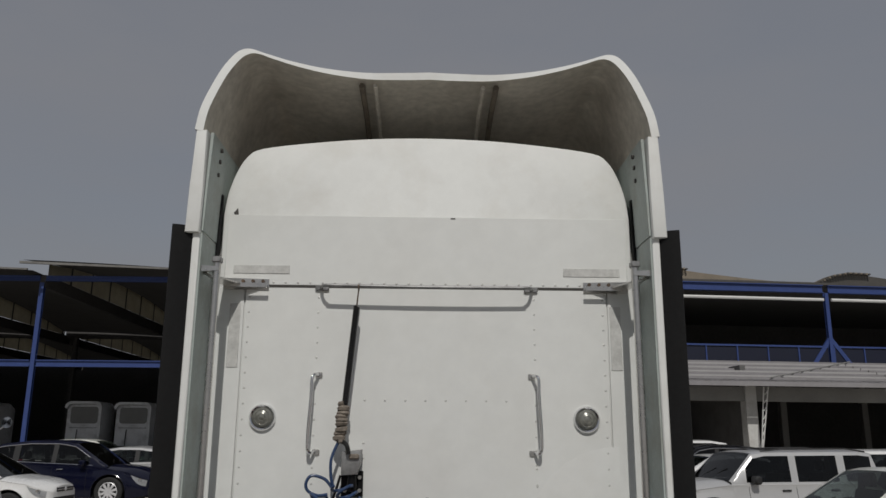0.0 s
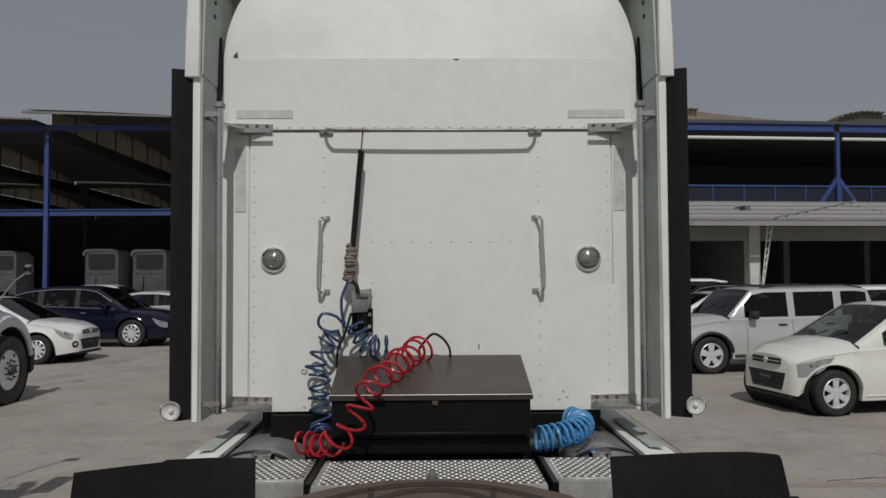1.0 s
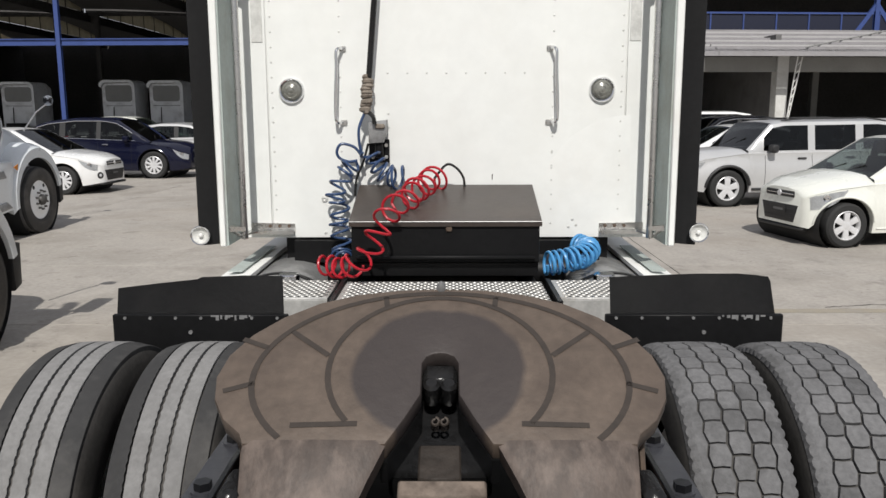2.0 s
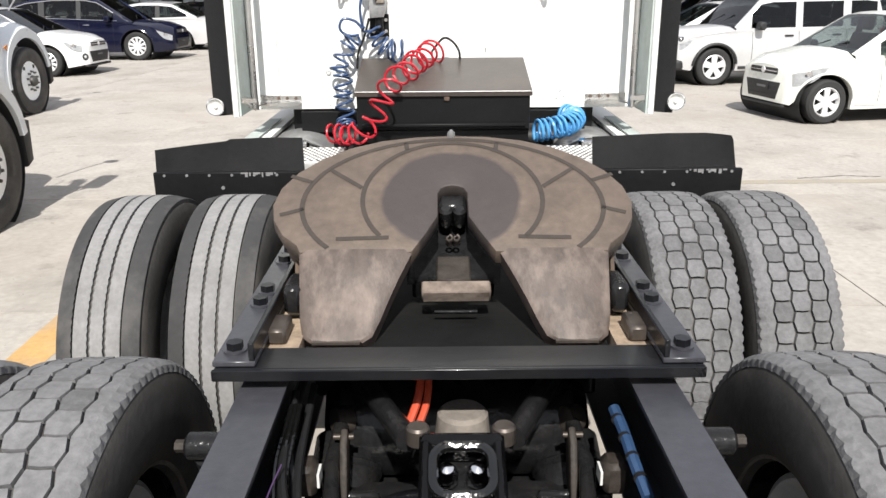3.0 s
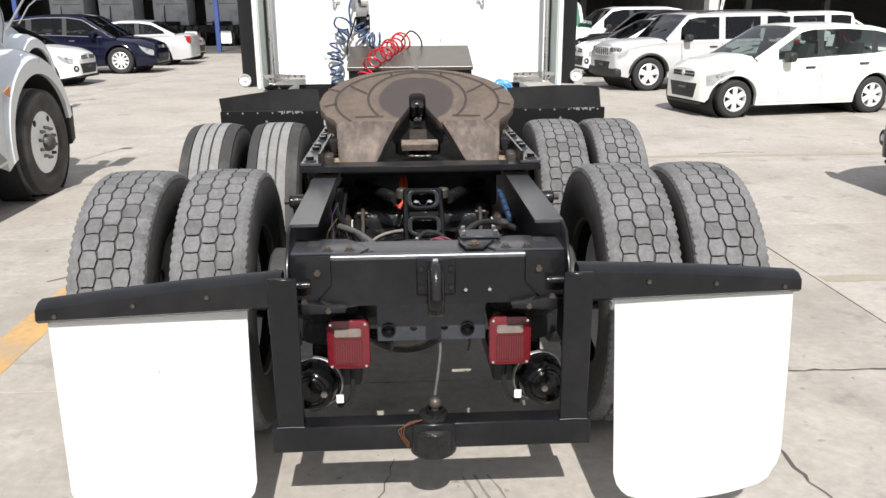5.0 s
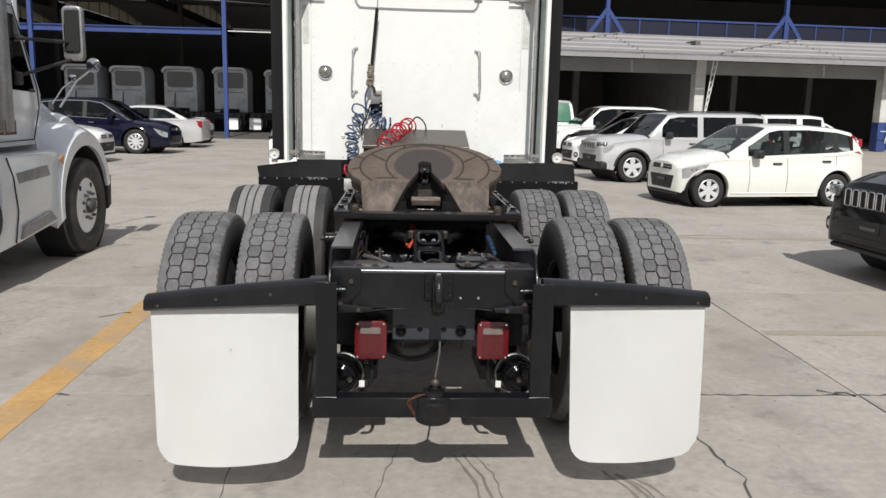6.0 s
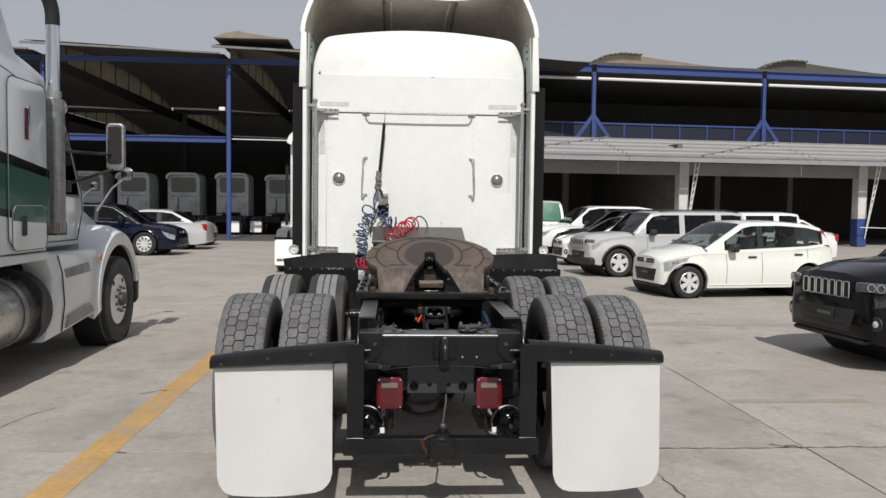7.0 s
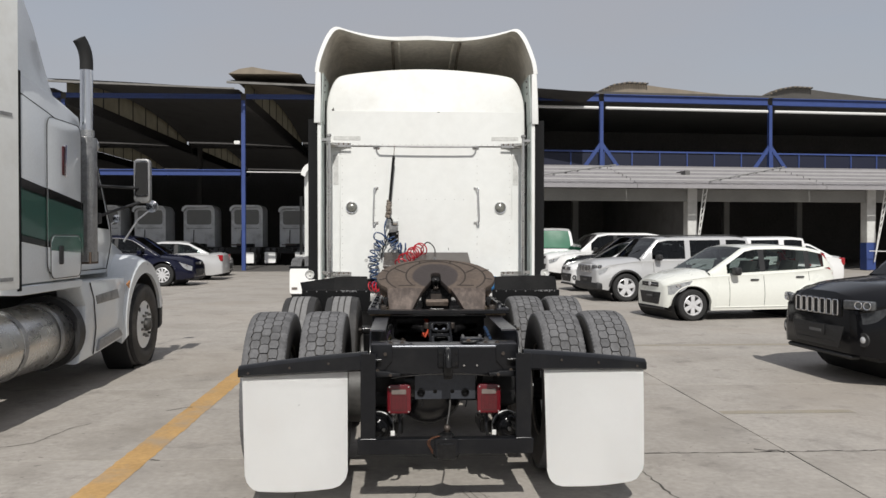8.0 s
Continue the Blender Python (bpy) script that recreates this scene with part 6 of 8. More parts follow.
# axles, differential, links
for y in (YA, YB):
    ax = part("axle_housing", cyl((-0.95 + CX, y, 0.525), (0.95 + CX, y, 0.525), 0.075, seg=20), M_GREASE, truck, "oily black axle housing")
    part("differential", lathe([(-0.24, 0.0), (-0.235, 0.06), (-0.22, 0.12), (-0.18, 0.175), (-0.12, 0.21), (-0.118, 0.222), (-0.09, 0.225), (-0.088, 0.214), (-0.03, 0.232), (0.03, 0.235), (0.12, 0.19), (0.2, 0.11), (0.28, 0.09)], pose(CX - 0.075 if y == YB else CX, y, 0.545, 0, 0, 90), 40), M_DIFF, ax, "glossy black differential housing")
    for s in (-1, 1):
        part("brake_drum", cyl((s * 0.50 + CX, y, 0.525), (s * 0.60 + CX, y, 0.525), 0.205, seg=32, bev=0.01), M_HUB, ax)
        part("air_spring", lathe([(0, 0.10), (0.02, 0.13), (0.07, 0.14), (0.10, 0.125), (0.13, 0.14), (0.19, 0.135), (0.22, 0.10), (0.22, 0)], pose(CX + s * 0.50 * 0 + s * 0.36, y - 0.33, 0.50, 0, -90, 0), 24), M_RUBBER, ax, "black rubber air spring")
        part("spring_beam", box(s * 0.31 + CX, s * 0.41 + CX, y - 0.42, y + 0.35, 0.42, 0.50, 0.01), M_GREASE, ax)
        sh = part("shock_absorber", cyl((s * 0.475 + CX, y + 0.16, 0.60), (s * 0.475 + CX, y - 0.01, 0.91), 0.032, seg=14), M_HOSE_BLK, truck, "black shock absorber")
        part("bushing", cyl((s * 0.435 + CX, y - 0.02, 0.93), (s * 0.515 + CX, y - 0.02, 0.93), 0.026, seg=16, bev=0.006), M_GREASE, sh)
        part("bushing_bolt", cyl((s * 0.515 + CX, y - 0.02, 0.93), (s * 0.535 + CX, y - 0.02, 0.93), 0.012, seg=6), M_GRIME, sh)
        # brake chamber, slack adjuster
        ch = part("brake_chamber", lathe([(0, 0.05), (0.01, 0.075), (0.06, 0.08), (0.065, 0.085), (0.075, 0.085), (0.08, 0.08), (0.15, 0.075), (0.165, 0.04), (0.165, 0)], pose(CX + s * 0.26, y + 0.22, 0.63, 0, -35, 90), 24), M_GREASE, ax)
        part("link_arm", tube([(CX + s * 0.262, y + 0.28, 0.805), (CX + s * 0.27, y + 0.12, 0.78), (CX + s * 0.24, y - 0.16, 0.62)], 0.018, 10), M_GREASE, ax)
        part("rusty_knuckle", lathe([(-0.025, 0.02), (-0.02, 0.03), (0.02, 0.03), (0.025, 0.02)], pose(CX + s * 0.262, y + 0.285, 0.805, 20, 10, 30), 14), M_BOLT, ax, "rusty link end")
        part("cam_bracket", box(CX + s * 0.17, CX + s * 0.33, y + 0.12, y + 0.14, 0.60, 0.72, 0.006), M_GREASE, ax)
        part("slack_arm", prism([(y + 0.09, 0.70), (y + 0.16, 0.71), (y + 0.20, 0.82), (y + 0.17, 0.85), (y + 0.14, 0.83)], "x", CX + s * 0.235, CX + s * 0.252, 0.006), M_GRIME, ax, "grimy brake slack arm")
        part("clevis_pin", cyl((CX + s * 0.225, y + 0.175, 0.828), (CX + s * 0.268, y + 0.175, 0.828), 0.007, seg=10), M_BOLT, ax)
        part("valve_body", box(CX + s * 0.285, CX + s * 0.335, y + 0.02, y + 0.08, 0.78, 0.85, 0.01), M_GRIME, ax, "small grimy levelling valve")
        part("valve_tag", box(CX + s * 0.279, CX + s * 0.284, y + 0.03, y + 0.07, 0.80, 0.83), M_SEALER, ax)

# torque link tower on the rear axle: tilted casting with two openings
TW = pose(CX, -3.30, 0.985, 26.0, 0, 0)
bb = bmesh.new()
for y0, y1, x0, x1 in ((-0.30, 0.0, -0.076, -0.052), (-0.30, 0.0, 0.052, 0.076), (-0.018, 0.012, -0.076, 0.076), (-0.165, -0.128, -0.06, 0.06), (-0.32, -0.28, -0.076, 0.076)):
    box(x0, x1, y0, y1, -0.06, 0.0, 0.008, None, bb)
tower = part("link_tower", bb, M_GLOSS, truck, "oily black torque rod tower with two openings", TW)
for yc in (-0.07, -0.222):
    part("opening_ring", tube([(x, yc + y, 0.002) for x, y in rounded(-0.052, 0.052, -0.048, 0.048, 0.03, 6)], 0.010, 8, closed=True), M_WET, tower)
part("backing", box(-0.07, 0.07, -0.31, 0.0, -0.075, -0.064), M_GREASE, tower)
for x in (-0.027, 0.027):
    part("stud", lathe([(0, 0.021), (0.020, 0.020), (0.036, 0.012), (0.040, 0)], pose(x, -0.055, -0.05, 0, -90, 0), 12, caps=False), M_CHROME, tower, "shiny stud nut")
part("tower_leg", box(-0.078, 0.078, -0.34, -0.31, -0.2, -0.03, 0.01), M_GREASE, tower)
part("tower_body", box(-0.072, 0.072, -0.29, -0.02, -0.26, -0.077, 0.02), M_GREASE, tower)
part("gasket_strip", box(-0.08, 0.08, -0.362, -0.342, -0.10, -0.085), M_BOLT, tower)
part("belly_beam", box(CX - 0.36, CX + 0.36, -3.08, -2.70, 0.50, 0.62, 0.02), M_GREASE, truck, "oily black cross beam")
part("rear_air_tank", lathe([(-0.32, 0), (-0.31, 0.08), (-0.27, 0.13), (0.27, 0.13), (0.31, 0.08), (0.32, 0)], pose(CX, -2.82, 0.74, 0, 0, 0), 28, caps=False), M_GREASE, truck, "dark air tank")
for s in (-1, 1):
    part("link_plate", prism([(CX + s * 0.09, -3.42), (CX + s * 0.30, -3.16), (CX + s * 0.30, -3.0), (CX + s * 0.09, -3.0)], "z", 0.66, 0.69, 0.008), M_GREASE, truck, "dark suspension plate")
    part("torque_rod", cyl((CX + s * 0.10, -3.22, 0.93), (CX + s * 0.30, -2.72, 0.90), 0.024, seg=12), M_GREASE, truck, "black torque rod")
    part("rod_end", lathe([(-0.02, 0.018), (-0.015, 0.022), (0.015, 0.022), (0.02, 0.016), (0.02, 0)], pose(CX + s * 0.08, -3.245, 0.955, 0, 90, 0), 16), M_BOLT, truck, "dusty rod end")
part("pinion_guard", cyl((CX + 0.01, -3.02, 0.80), (CX + 0.01, -3.02, 0.88), 0.062, 0.055, seg=24, bev=0.008), M_DUSTY, truck, "dusty pinion cap")
part("air_tank", lathe([(-0.24, 0), (-0.23, 0.07), (-0.2, 0.105), (0.2, 0.105), (0.23, 0.07), (0.24, 0)], pose(CX - 0.06, -3.62, 0.66, 0, 0, 0), 28, caps=False), M_FRAME, truck, "glossy black air tank")

# lines and hoses between the rails
def hose(name, pts, r, m, label=""):
    return part(name, tube(smooth_path(pts, 8), r, 8), m, truck, label)
hose("air_hose", [(0.10, -3.72, 0.80), (0.13, -3.62, 0.87), (0.20, -3.51, 0.90), (0.285, -3.45, 0.885), (0.35, -3.44, 0.86)], 0.011, M_HOSE_GREY, "dark rubber air hose")
hose("air_hose", [(-0.12, -3.76, 0.82), (-0.16, -3.66, 0.86), (-0.23, -3.54, 0.88), (-0.30, -3.44, 0.88)], 0.012, M_HOSE_CBL, "dark rubber air hose")
hose("air_hose", [(CX - 0.05, -3.66, 0.86), (CX + 0.0, -3.58, 0.89), (CX + 0.06, -3.60, 0.88), (CX + 0.08, -3.70, 0.84)], 0.007, M_HOSE_GREY, "thin dark hose")
hose("air_hose", [(CX - 0.24, -3.76, 0.84), (CX - 0.12, -3.70, 0.88), (CX - 0.03, -3.66, 0.88), (CX + 0.05, -3.68, 0.86)], 0.007, M_HOSE_BLK, "thin black hose")
hose("air_hose", [(CX - 0.33, -2.9, 0.95), (CX - 0.34, -3.15, 0.9), (CX - 0.31, -3.3, 0.84), (CX - 0.33, -3.5, 0.86), (CX - 0.30, -3.7, 0.82)], 0.009, M_HOSE_BLK, "thin black hose")
hose("air_hose", [(CX - 0.31, -3.0, 0.93), (CX - 0.31, -3.25, 0.86), (CX - 0.26, -3.45, 0.85), (CX - 0.22, -3.62, 0.80)], 0.009, M_HOSE_BLK, "thin black hose")
hose("bent_pipe", [(CX - 0.20, -3.28, 0.70), (CX - 0.15, -3.22, 0.74), (CX - 0.08, -3.2, 0.75)], 0.004, M_GREYSTEEL, "dull bent brake pipe")
hose("bent_pipe", [(CX + 0.09, -3.30, 0.75), (CX + 0.13, -3.36, 0.73), (CX + 0.17, -3.42, 0.70)], 0.004, M_GREYSTEEL, "dull bent brake pipe")
hose("orange_hose", [(CX - 0.09, -2.90, 0.965), (CX - 0.08, -2.97, 0.955), (CX - 0.085, -3.04, 0.92), (CX - 0.11, -3.09, 0.87)], 0.009, M_ORANGE, "bright orange-red hose")
hose("orange_hose", [(CX - 0.075, -2.90, 0.965), (CX - 0.063, -2.98, 0.95), (CX - 0.068, -3.05, 0.91), (CX - 0.095, -3.1, 0.86)], 0.008, M_ORANGE, "bright orange-red hose")
bt = hose("blue_tube", [(0.325, -3.10, 0.925), (0.332, -3.16, 0.91), (0.336, -3.24, 0.89), (0.345, -3.32, 0.865)], 0.012, mat("dull_blue_tube", (0.022, 0.05, 0.11), 0.4), "blue nylon air tube")
for k in range(4):
    part("tie", lathe([(-0.003, 0.0135), (0.003, 0.0135)], pose(0.327 + 0.004 * k, -3.13 - 0.05 * k, 0.917 - 0.012 * k, 0, 0, 90), 10), M_HOSE_BLK, bt)
M_PINK = mat("dull_pink_wire", (0.15, 0.035, 0.06), 0.5)
for k in range(4):
    hose("wire", [(CX + 0.015 + 0.004 * k, -3.66 - 0.01 * k, 0.885 + 0.004 * k), (CX + 0.055 + 0.006 * k, -3.67, 0.896 - 0.005 * k), (CX + 0.095 + 0.003 * k, -3.70 - 0.006 * k, 0.885), (CX + 0.108, -3.75, 0.86 - 0.006 * k)], 0.0026, M_PINK, "dull pink wire")
part("clip", box(CX - 0.036, CX - 0.026, -3.70, -3.69, 0.82, 0.905, 0.002), M_STEEL, truck, "bright steel clip")
hose("air_hose", [(CX - 0.34, -3.05, 0.94), (CX - 0.33, -3.28, 0.90), (CX - 0.285, -3.45, 0.885), (CX - 0.24, -3.55, 0.875), (CX - 0.17, -3.70, 0.84)], 0.009, M_HOSE_BLK, "black hose")
hose("brake_line", [(-0.235, -3.34, 0.72), (-0.216, -3.32, 0.76), (-0.171, -3.316, 0.80), (-0.116, -3.314, 0.82), (-0.058, -3.296, 0.82), (-0.03, -3.28, 0.80)], 0.0055, M_DUSTY, "dusty pale brake line over the housing")
hose("brake_line", [(0.06, -3.40, 0.815), (0.079, -3.40, 0.82), (0.135, -3.369, 0.78), (0.16, -3.36, 0.74)], 0.0055, M_DUSTY, "dusty pale brake line over the housing")
for k in range(3):
    hose("air_hose", [(CX - 0.335 + 0.008 * k, -3.12, 0.95), (CX - 0.345 + 0.01 * k, -3.26, 0.91 - 0.01 * k), (CX - 0.325 + 0.012 * k, -3.40, 0.875), (CX - 0.30 + 0.015 * k, -3.52, 0.84)], 0.0055, M_WET, "thin glossy black tube")
hose("wire", [(CX - 0.32, -3.4, 0.9), (CX - 0.345, -3.55, 0.88), (CX - 0.33, -3.65, 0.84)], 0.0016, mat("yellow_wire", (0.12, 0.10, 0.02), 0.5), "thin yellow wire")
hose("wire", [(CX - 0.325, -3.3, 0.93), (CX - 0.34, -3.4, 0.9), (CX - 0.32, -3.52, 0.85)], 0.0016, mat("violet_wire", (0.06, 0.03, 0.09), 0.5), "thin violet wire")
part("fitting", cyl((CX - 0.22, -3.73, 0.86), (CX - 0.20, -3.74, 0.86), 0.016, seg=8), M_HOSE_RED, truck, "small red air fitting")
part("fitting", cyl((0.285, -3.452, 0.885), (0.312, -3.445, 0.88), 0.018, seg=10), M_STEEL, truck, "steel hose fitting")
part("valve_block", box(CX - 0.02, CX + 0.03, -3.72, -3.66, 0.82, 0.875, 0.006), M_GRIME, truck, "small dusty valve block")
for s in (-1, 1):
    part("bushing_pin", cyl((CX + s * 0.285, -3.66, 0.86), (CX + s * 0.33, -3.66, 0.86), 0.017, seg=14, bev=0.004), M_BOLT, truck, "dull steel pin")
    # lower rear: spring brake cans beside the tail lamps
    can = part("rear_brake_can", lathe([(0, 0.0), (0, 0.05), (0.006, 0.078), (0.045, 0.080), (0.05, 0.088), (0.066, 0.088), (0.07, 0.080), (0.13, 0.077), (0.14, 0.072), (0.146, 0.062), (0.141, 0.055), (0.147, 0.047), (0.142, 0.040), (0.147, 0.030), (0.146, 0.0)], pose(CX + s * 0.372, -3.68, 0.405, 0, 0, -78 if s > 0 else -102), 32, caps=False), M_GLOSS, truck, "oily black spring brake chamber")
    part("clamp_ring", lathe([(0.050, 0.0885), (0.052, 0.092), (0.064, 0.092), (0.066, 0.0885)], pose(CX + s * 0.372, -3.68, 0.405, 0, 0, -78 if s > 0 else -102), 32, caps=False), M_GREYSTEEL, can, "worn steel clamp ring")
    part("release_bolt", cyl((CX + s * 0.372 + 0.02, -3.826, 0.405), (CX + s * 0.372 + 0.02, -3.845, 0.405), 0.012, seg=6), M_STEEL, can)
    part("tag", box(CX + s * 0.30 - 0.012, CX + s * 0.30 + 0.012, -3.842, -3.838, 0.372, 0.402, 0.001), M_PIPE, can, "small white tag")
    part("can_hose", tube(smooth_path([(CX + s * 0.315, -3.80, 0.338), (CX + s * 0.272, -3.80, 0.355), (CX + s * 0.258, -3.79, 0.42), (CX + s * 0.268, -3.76, 0.50)], 6), 0.009, 8), M_HOSE_BLK, can)
    part("trailing_arm", prism([(-3.62, 0.40), (-3.20, 0.36), (-3.20, 0.30), (-3.62, 0.33)], "x", CX + s * 0.24, CX + s * 0.32, 0.01), M_GREASE, truck, "oily black trailing arm")

# ---------------------------------------------------------------- air lines behind the sleeper
rod_a, rod_b = Vector((-0.338, -0.10, 2.49)), Vector((-0.388, -0.085, 1.93))
pogo = part("hose_hanger", tube([rod_a, rod_a.lerp(rod_b, 0.16)], 0.004, 6), M_RUST, truck, "black spring hose hanger")
part("eyelet", tube([(-0.338, -0.10 + 0.014 * math.cos(a), 2.5 + 0.014 * math.sin(a)) for a in (2 * math.pi * k / 12 for k in range(12))], 0.004, 6, closed=True), M_RUST, pogo)
part("spring", tube(coil([rod_a.lerp(rod_b, 0.15), rod_b], 62, 0.0125, 8), 0.0042, 5), M_HOSE_BLK, pogo, "tight black coil spring")
part("core", tube([rod_a.lerp(rod_b, 0.15), rod_b], 0.010, 8), M_RIB, pogo)
part("wrap", tube(coil([rod_b, (-0.40, -0.09, 1.86), (-0.408, -0.09, 1.76)], 9, 0.019, 9, wob=0.006), 0.013, 6), M_TAPE, pogo, "tape-wrapped hose bundle")
holder = part("coupling_holder", prism([(-0.395, 1.71), (-0.30, 1.72), (-0.305, 1.655), (-0.32, 1.605), (-0.395, 1.60)], "y", -0.10, -0.02, 0.008), M_GREYSTEEL, truck, "grey air coupling holder")
part("jaw", box(-0.36, -0.31, -0.115, -0.10, 1.675, 1.70, 0.006), M_TAPE, holder)
part("back_plate", box(-0.40, -0.295, -0.03, -0.007, 1.50, 1.62, 0.003), M_BOX, holder, "dark steel bracket plate")
for p in ((-0.38, 1.53), (-0.31, 1.53), (-0.31, 1.59)):
    part("bolt", cyl((p[0], -0.03, p[1]), (p[0], -0.042, p[1]), 0.010, seg=6), M_STEEL, holder)
part("connector", lathe([(0, 0.02), (0.05, 0.024), (0.07, 0.02), (0.075, 0)], pose(-0.345, -0.06, 1.60, 0, 90, 0), 14), M_BOX, holder)
hose("supply_hose", [(-0.41, -0.09, 1.76), (-0.44, -0.11, 1.68), (-0.44, -0.11, 1.60), (-0.43, -0.10, 1.545), (-0.47, -0.10, 1.585), (-0.53, -0.11, 1.60), (-0.555, -0.11, 1.565), (-0.545, -0.10, 1.53), (-0.50, -0.09, 1.51), (-0.455, -0.09, 1.515)], 0.0075, M_HOSE_BLUE, "dark blue supply hose")
hose("supply_hose", [(-0.40, -0.09, 1.76), (-0.37, -0.12, 1.74), (-0.36, -0.12, 1.70)], 0.011, M_HOSE_GREY, "grey supply hose")
part("blue_coil", tube(coil([(-0.455, -0.09, 1.515), (-0.50, -0.09, 1.48), (-0.545, -0.09, 1.41), (-0.565, -0.09, 1.28), (-0.56, -0.10, 1.14), (-0.545, -0.12, 1.04), (-0.53, -0.2, 1.0)], 11, (0.045, 0.05), 16, wob=0.02, seed=4), 0.0072, 7), M_HOSE_BLUE, truck, "dark blue coiled air line")
part("blue_coil", tube(coil([(-0.40, -0.08, 1.57), (-0.36, -0.10, 1.49), (-0.30, -0.10, 1.44), (-0.25, -0.11, 1.435), (-0.205, -0.12, 1.435)], 6, (0.042, 0.055), 16, wob=0.018, seed=9), 0.0072, 7), M_HOSE_BLUE, truck, "dark blue coiled air line")
hose("black_hose", [(-0.40, -0.06, 1.60), (-0.43, -0.06, 1.50), (-0.465, -0.05, 1.42), (-0.475, -0.05, 1.33)], 0.0065, M_HOSE_GREY, "dark hose")
red = coil([(-0.03, -0.14, 1.438), (-0.069, -0.20, 1.426), (-0.13, -0.32, 1.397), (-0.202, -0.47, 1.351)], 6, 0.056, 18, wob=0.016, seed=2)
red += coil([(-0.202, -0.47, 1.351), (-0.252, -0.60, 1.309), (-0.306, -0.64, 1.224), (-0.357, -0.64, 1.125), (-0.42, -0.62, 1.065)], 5, 0.054, 18, wob=0.012, seed=7)[3:]
part("red_coil", tube(red, 0.0066, 7), M_HOSE_RED, truck, "bright red coiled air line")
part("red_coil_end", tube(coil([(-0.42, -0.62, 1.065), (-0.50, -0.56, 1.050), (-0.60, -0.50, 1.046)], 4, 0.046, 16, wob=0.02, seed=6), 0.0066, 7), M_HOSE_RED, truck, "bright red coiled air line")
hose("black_hose", [tuple(red[0]), (0.0, -0.12, 1.495), (0.05, -0.11, 1.478), (0.085, -0.095, 1.43), (0.092, -0.09, 1.383)], 0.0065, M_HOSE_GREY, "grey hose running behind the box")
part("light_blue_coil", tube(coil([(0.47, -0.42, 1.045), (0.56, -0.40, 1.05), (0.65, -0.36, 1.06), (0.70, -0.28, 1.075), (0.70, -0.2, 1.08), (0.67, -0.14, 1.085)], 14, 0.054, 16, wob=0.005, seed=3), 0.008, 7), M_HOSE_LBLUE, truck, "light blue coiled air line resting on the deck")

# ---------------------------------------------------------------- the silver tractor parked beside
TX = -4.64
silver = thing("tractor_truck", "silver sleeper tractor truck with dark green stripe, parked alongside", "truck", m=pose(TX, 0, 0))
XS = 1.24                       # half width at the sleeper's skin
# sleeper body: side outline with a roof that falls ahead
side = [(-1.80, 1.14), (-0.56, 1.14), (-0.52, 1.3), (-0.52, 2.64), (-0.58, 2.73), (-0.9, 2.80), (-1.3, 2.87), (-1.80, 2.92)]
part("sleeper_body", prism(side, "x", -XS, XS, 0.05), P_TRUCK_SILVER, silver, "silver sleeper body with curved roofline")
roof = [(-1.80, 2.86), (-0.62, 2.70), (-0.5, 2.74), (-0.75, 3.05), (-1.05, 3.5), (-1.4, 3.85), (-1.80, 4.0)]
part("roof_fairing", prism(roof, "x", -1.05, 1.05, 0.10), P_TRUCK_SILVER, silver, "tall silver roof fairing")
part("shoulder_line", tube([(XS + 0.001, y, z) for y, z in ((-1.78, 2.74), (-1.3, 2.66), (-0.8, 2.56), (-0.54, 2.48))], 0.004, 6), M_SEAM, silver)
STRIPES = ((1.42, 1.80, P_GREEN, "green_stripe", "dark green stripe with black edge"), (1.802, 1.88, P_BLACK, "black_stripe", "black stripe above the green"), (1.37, 1.418, P_BLACK, "black_stripe", "black stripe below the green"))
for z0, z1, m, nm, lb in STRIPES:
    poly = [(-1.78, z0 + 0.14), (-0.525, z0), (-0.525, z1), (-1.78, z1 + 0.16)]
    part(nm, prism(poly, "x", XS + 0.001, XS + 0.005), m, silver, lb)
door = part("sleeper_hatch", prism(rounded(-1.32, -0.60, 1.22, 2.62, 0.09), "x", XS + 0.002, XS + 0.014, 0.004), P_TRUCK_SILVER, silver, "silver luggage hatch with rounded corners")
part("hatch_seal", tube([(XS + 0.012, y, z) for y, z in rounded(-1.325, -0.595, 1.215, 2.625, 0.095)], 0.004, 6, closed=True), M_HUB, door)
for z0, z1, m, nm, lb in STRIPES:
    part("hatch_stripe", prism([(-1.315, z0 + 0.09), (-0.605, z0 + 0.01), (-0.605, z1 + 0.01), (-1.315, z1 + 0.10)], "x", XS + 0.0145, XS + 0.018), m, door)
part("marker_lamp", box(XS + 0.014, XS + 0.03, -1.03, -0.975, 2.12, 2.39, 0.006), M_LENS_D, door, "tall dark red marker lamp")
part("marker_frame", box(XS + 0.012, XS + 0.024, -0.968, -0.935, 2.11, 2.41, 0.004), M_CHROME, door)
inner = part("lower_hatch", prism(rounded(-1.28, -0.64, 1.18, 1.56, 0.07), "x", XS + 0.0185, XS + 0.026, 0.003), P_TRUCK_SILVER, silver, "silver lower hatch door")
part("hatch_gap", tube([(XS + 0.024, y, z) for y, z in rounded(-1.285, -0.635, 1.175, 1.565, 0.075)], 0.004, 6, closed=True), M_HUB, inner)
part("hatch_green", prism([(-1.275, 1.43), (-0.645, 1.40), (-0.645, 1.50), (-0.70, 1.555), (-1.22, 1.555), (-1.275, 1.50)], "x", XS + 0.0265, XS + 0.029), P_GREEN, inner)
part("hatch_latch", box(XS + 0.026, XS + 0.04, -1.13, -1.05, 1.30, 1.47, 0.012), M_CARBLK, inner, "black recessed latch")
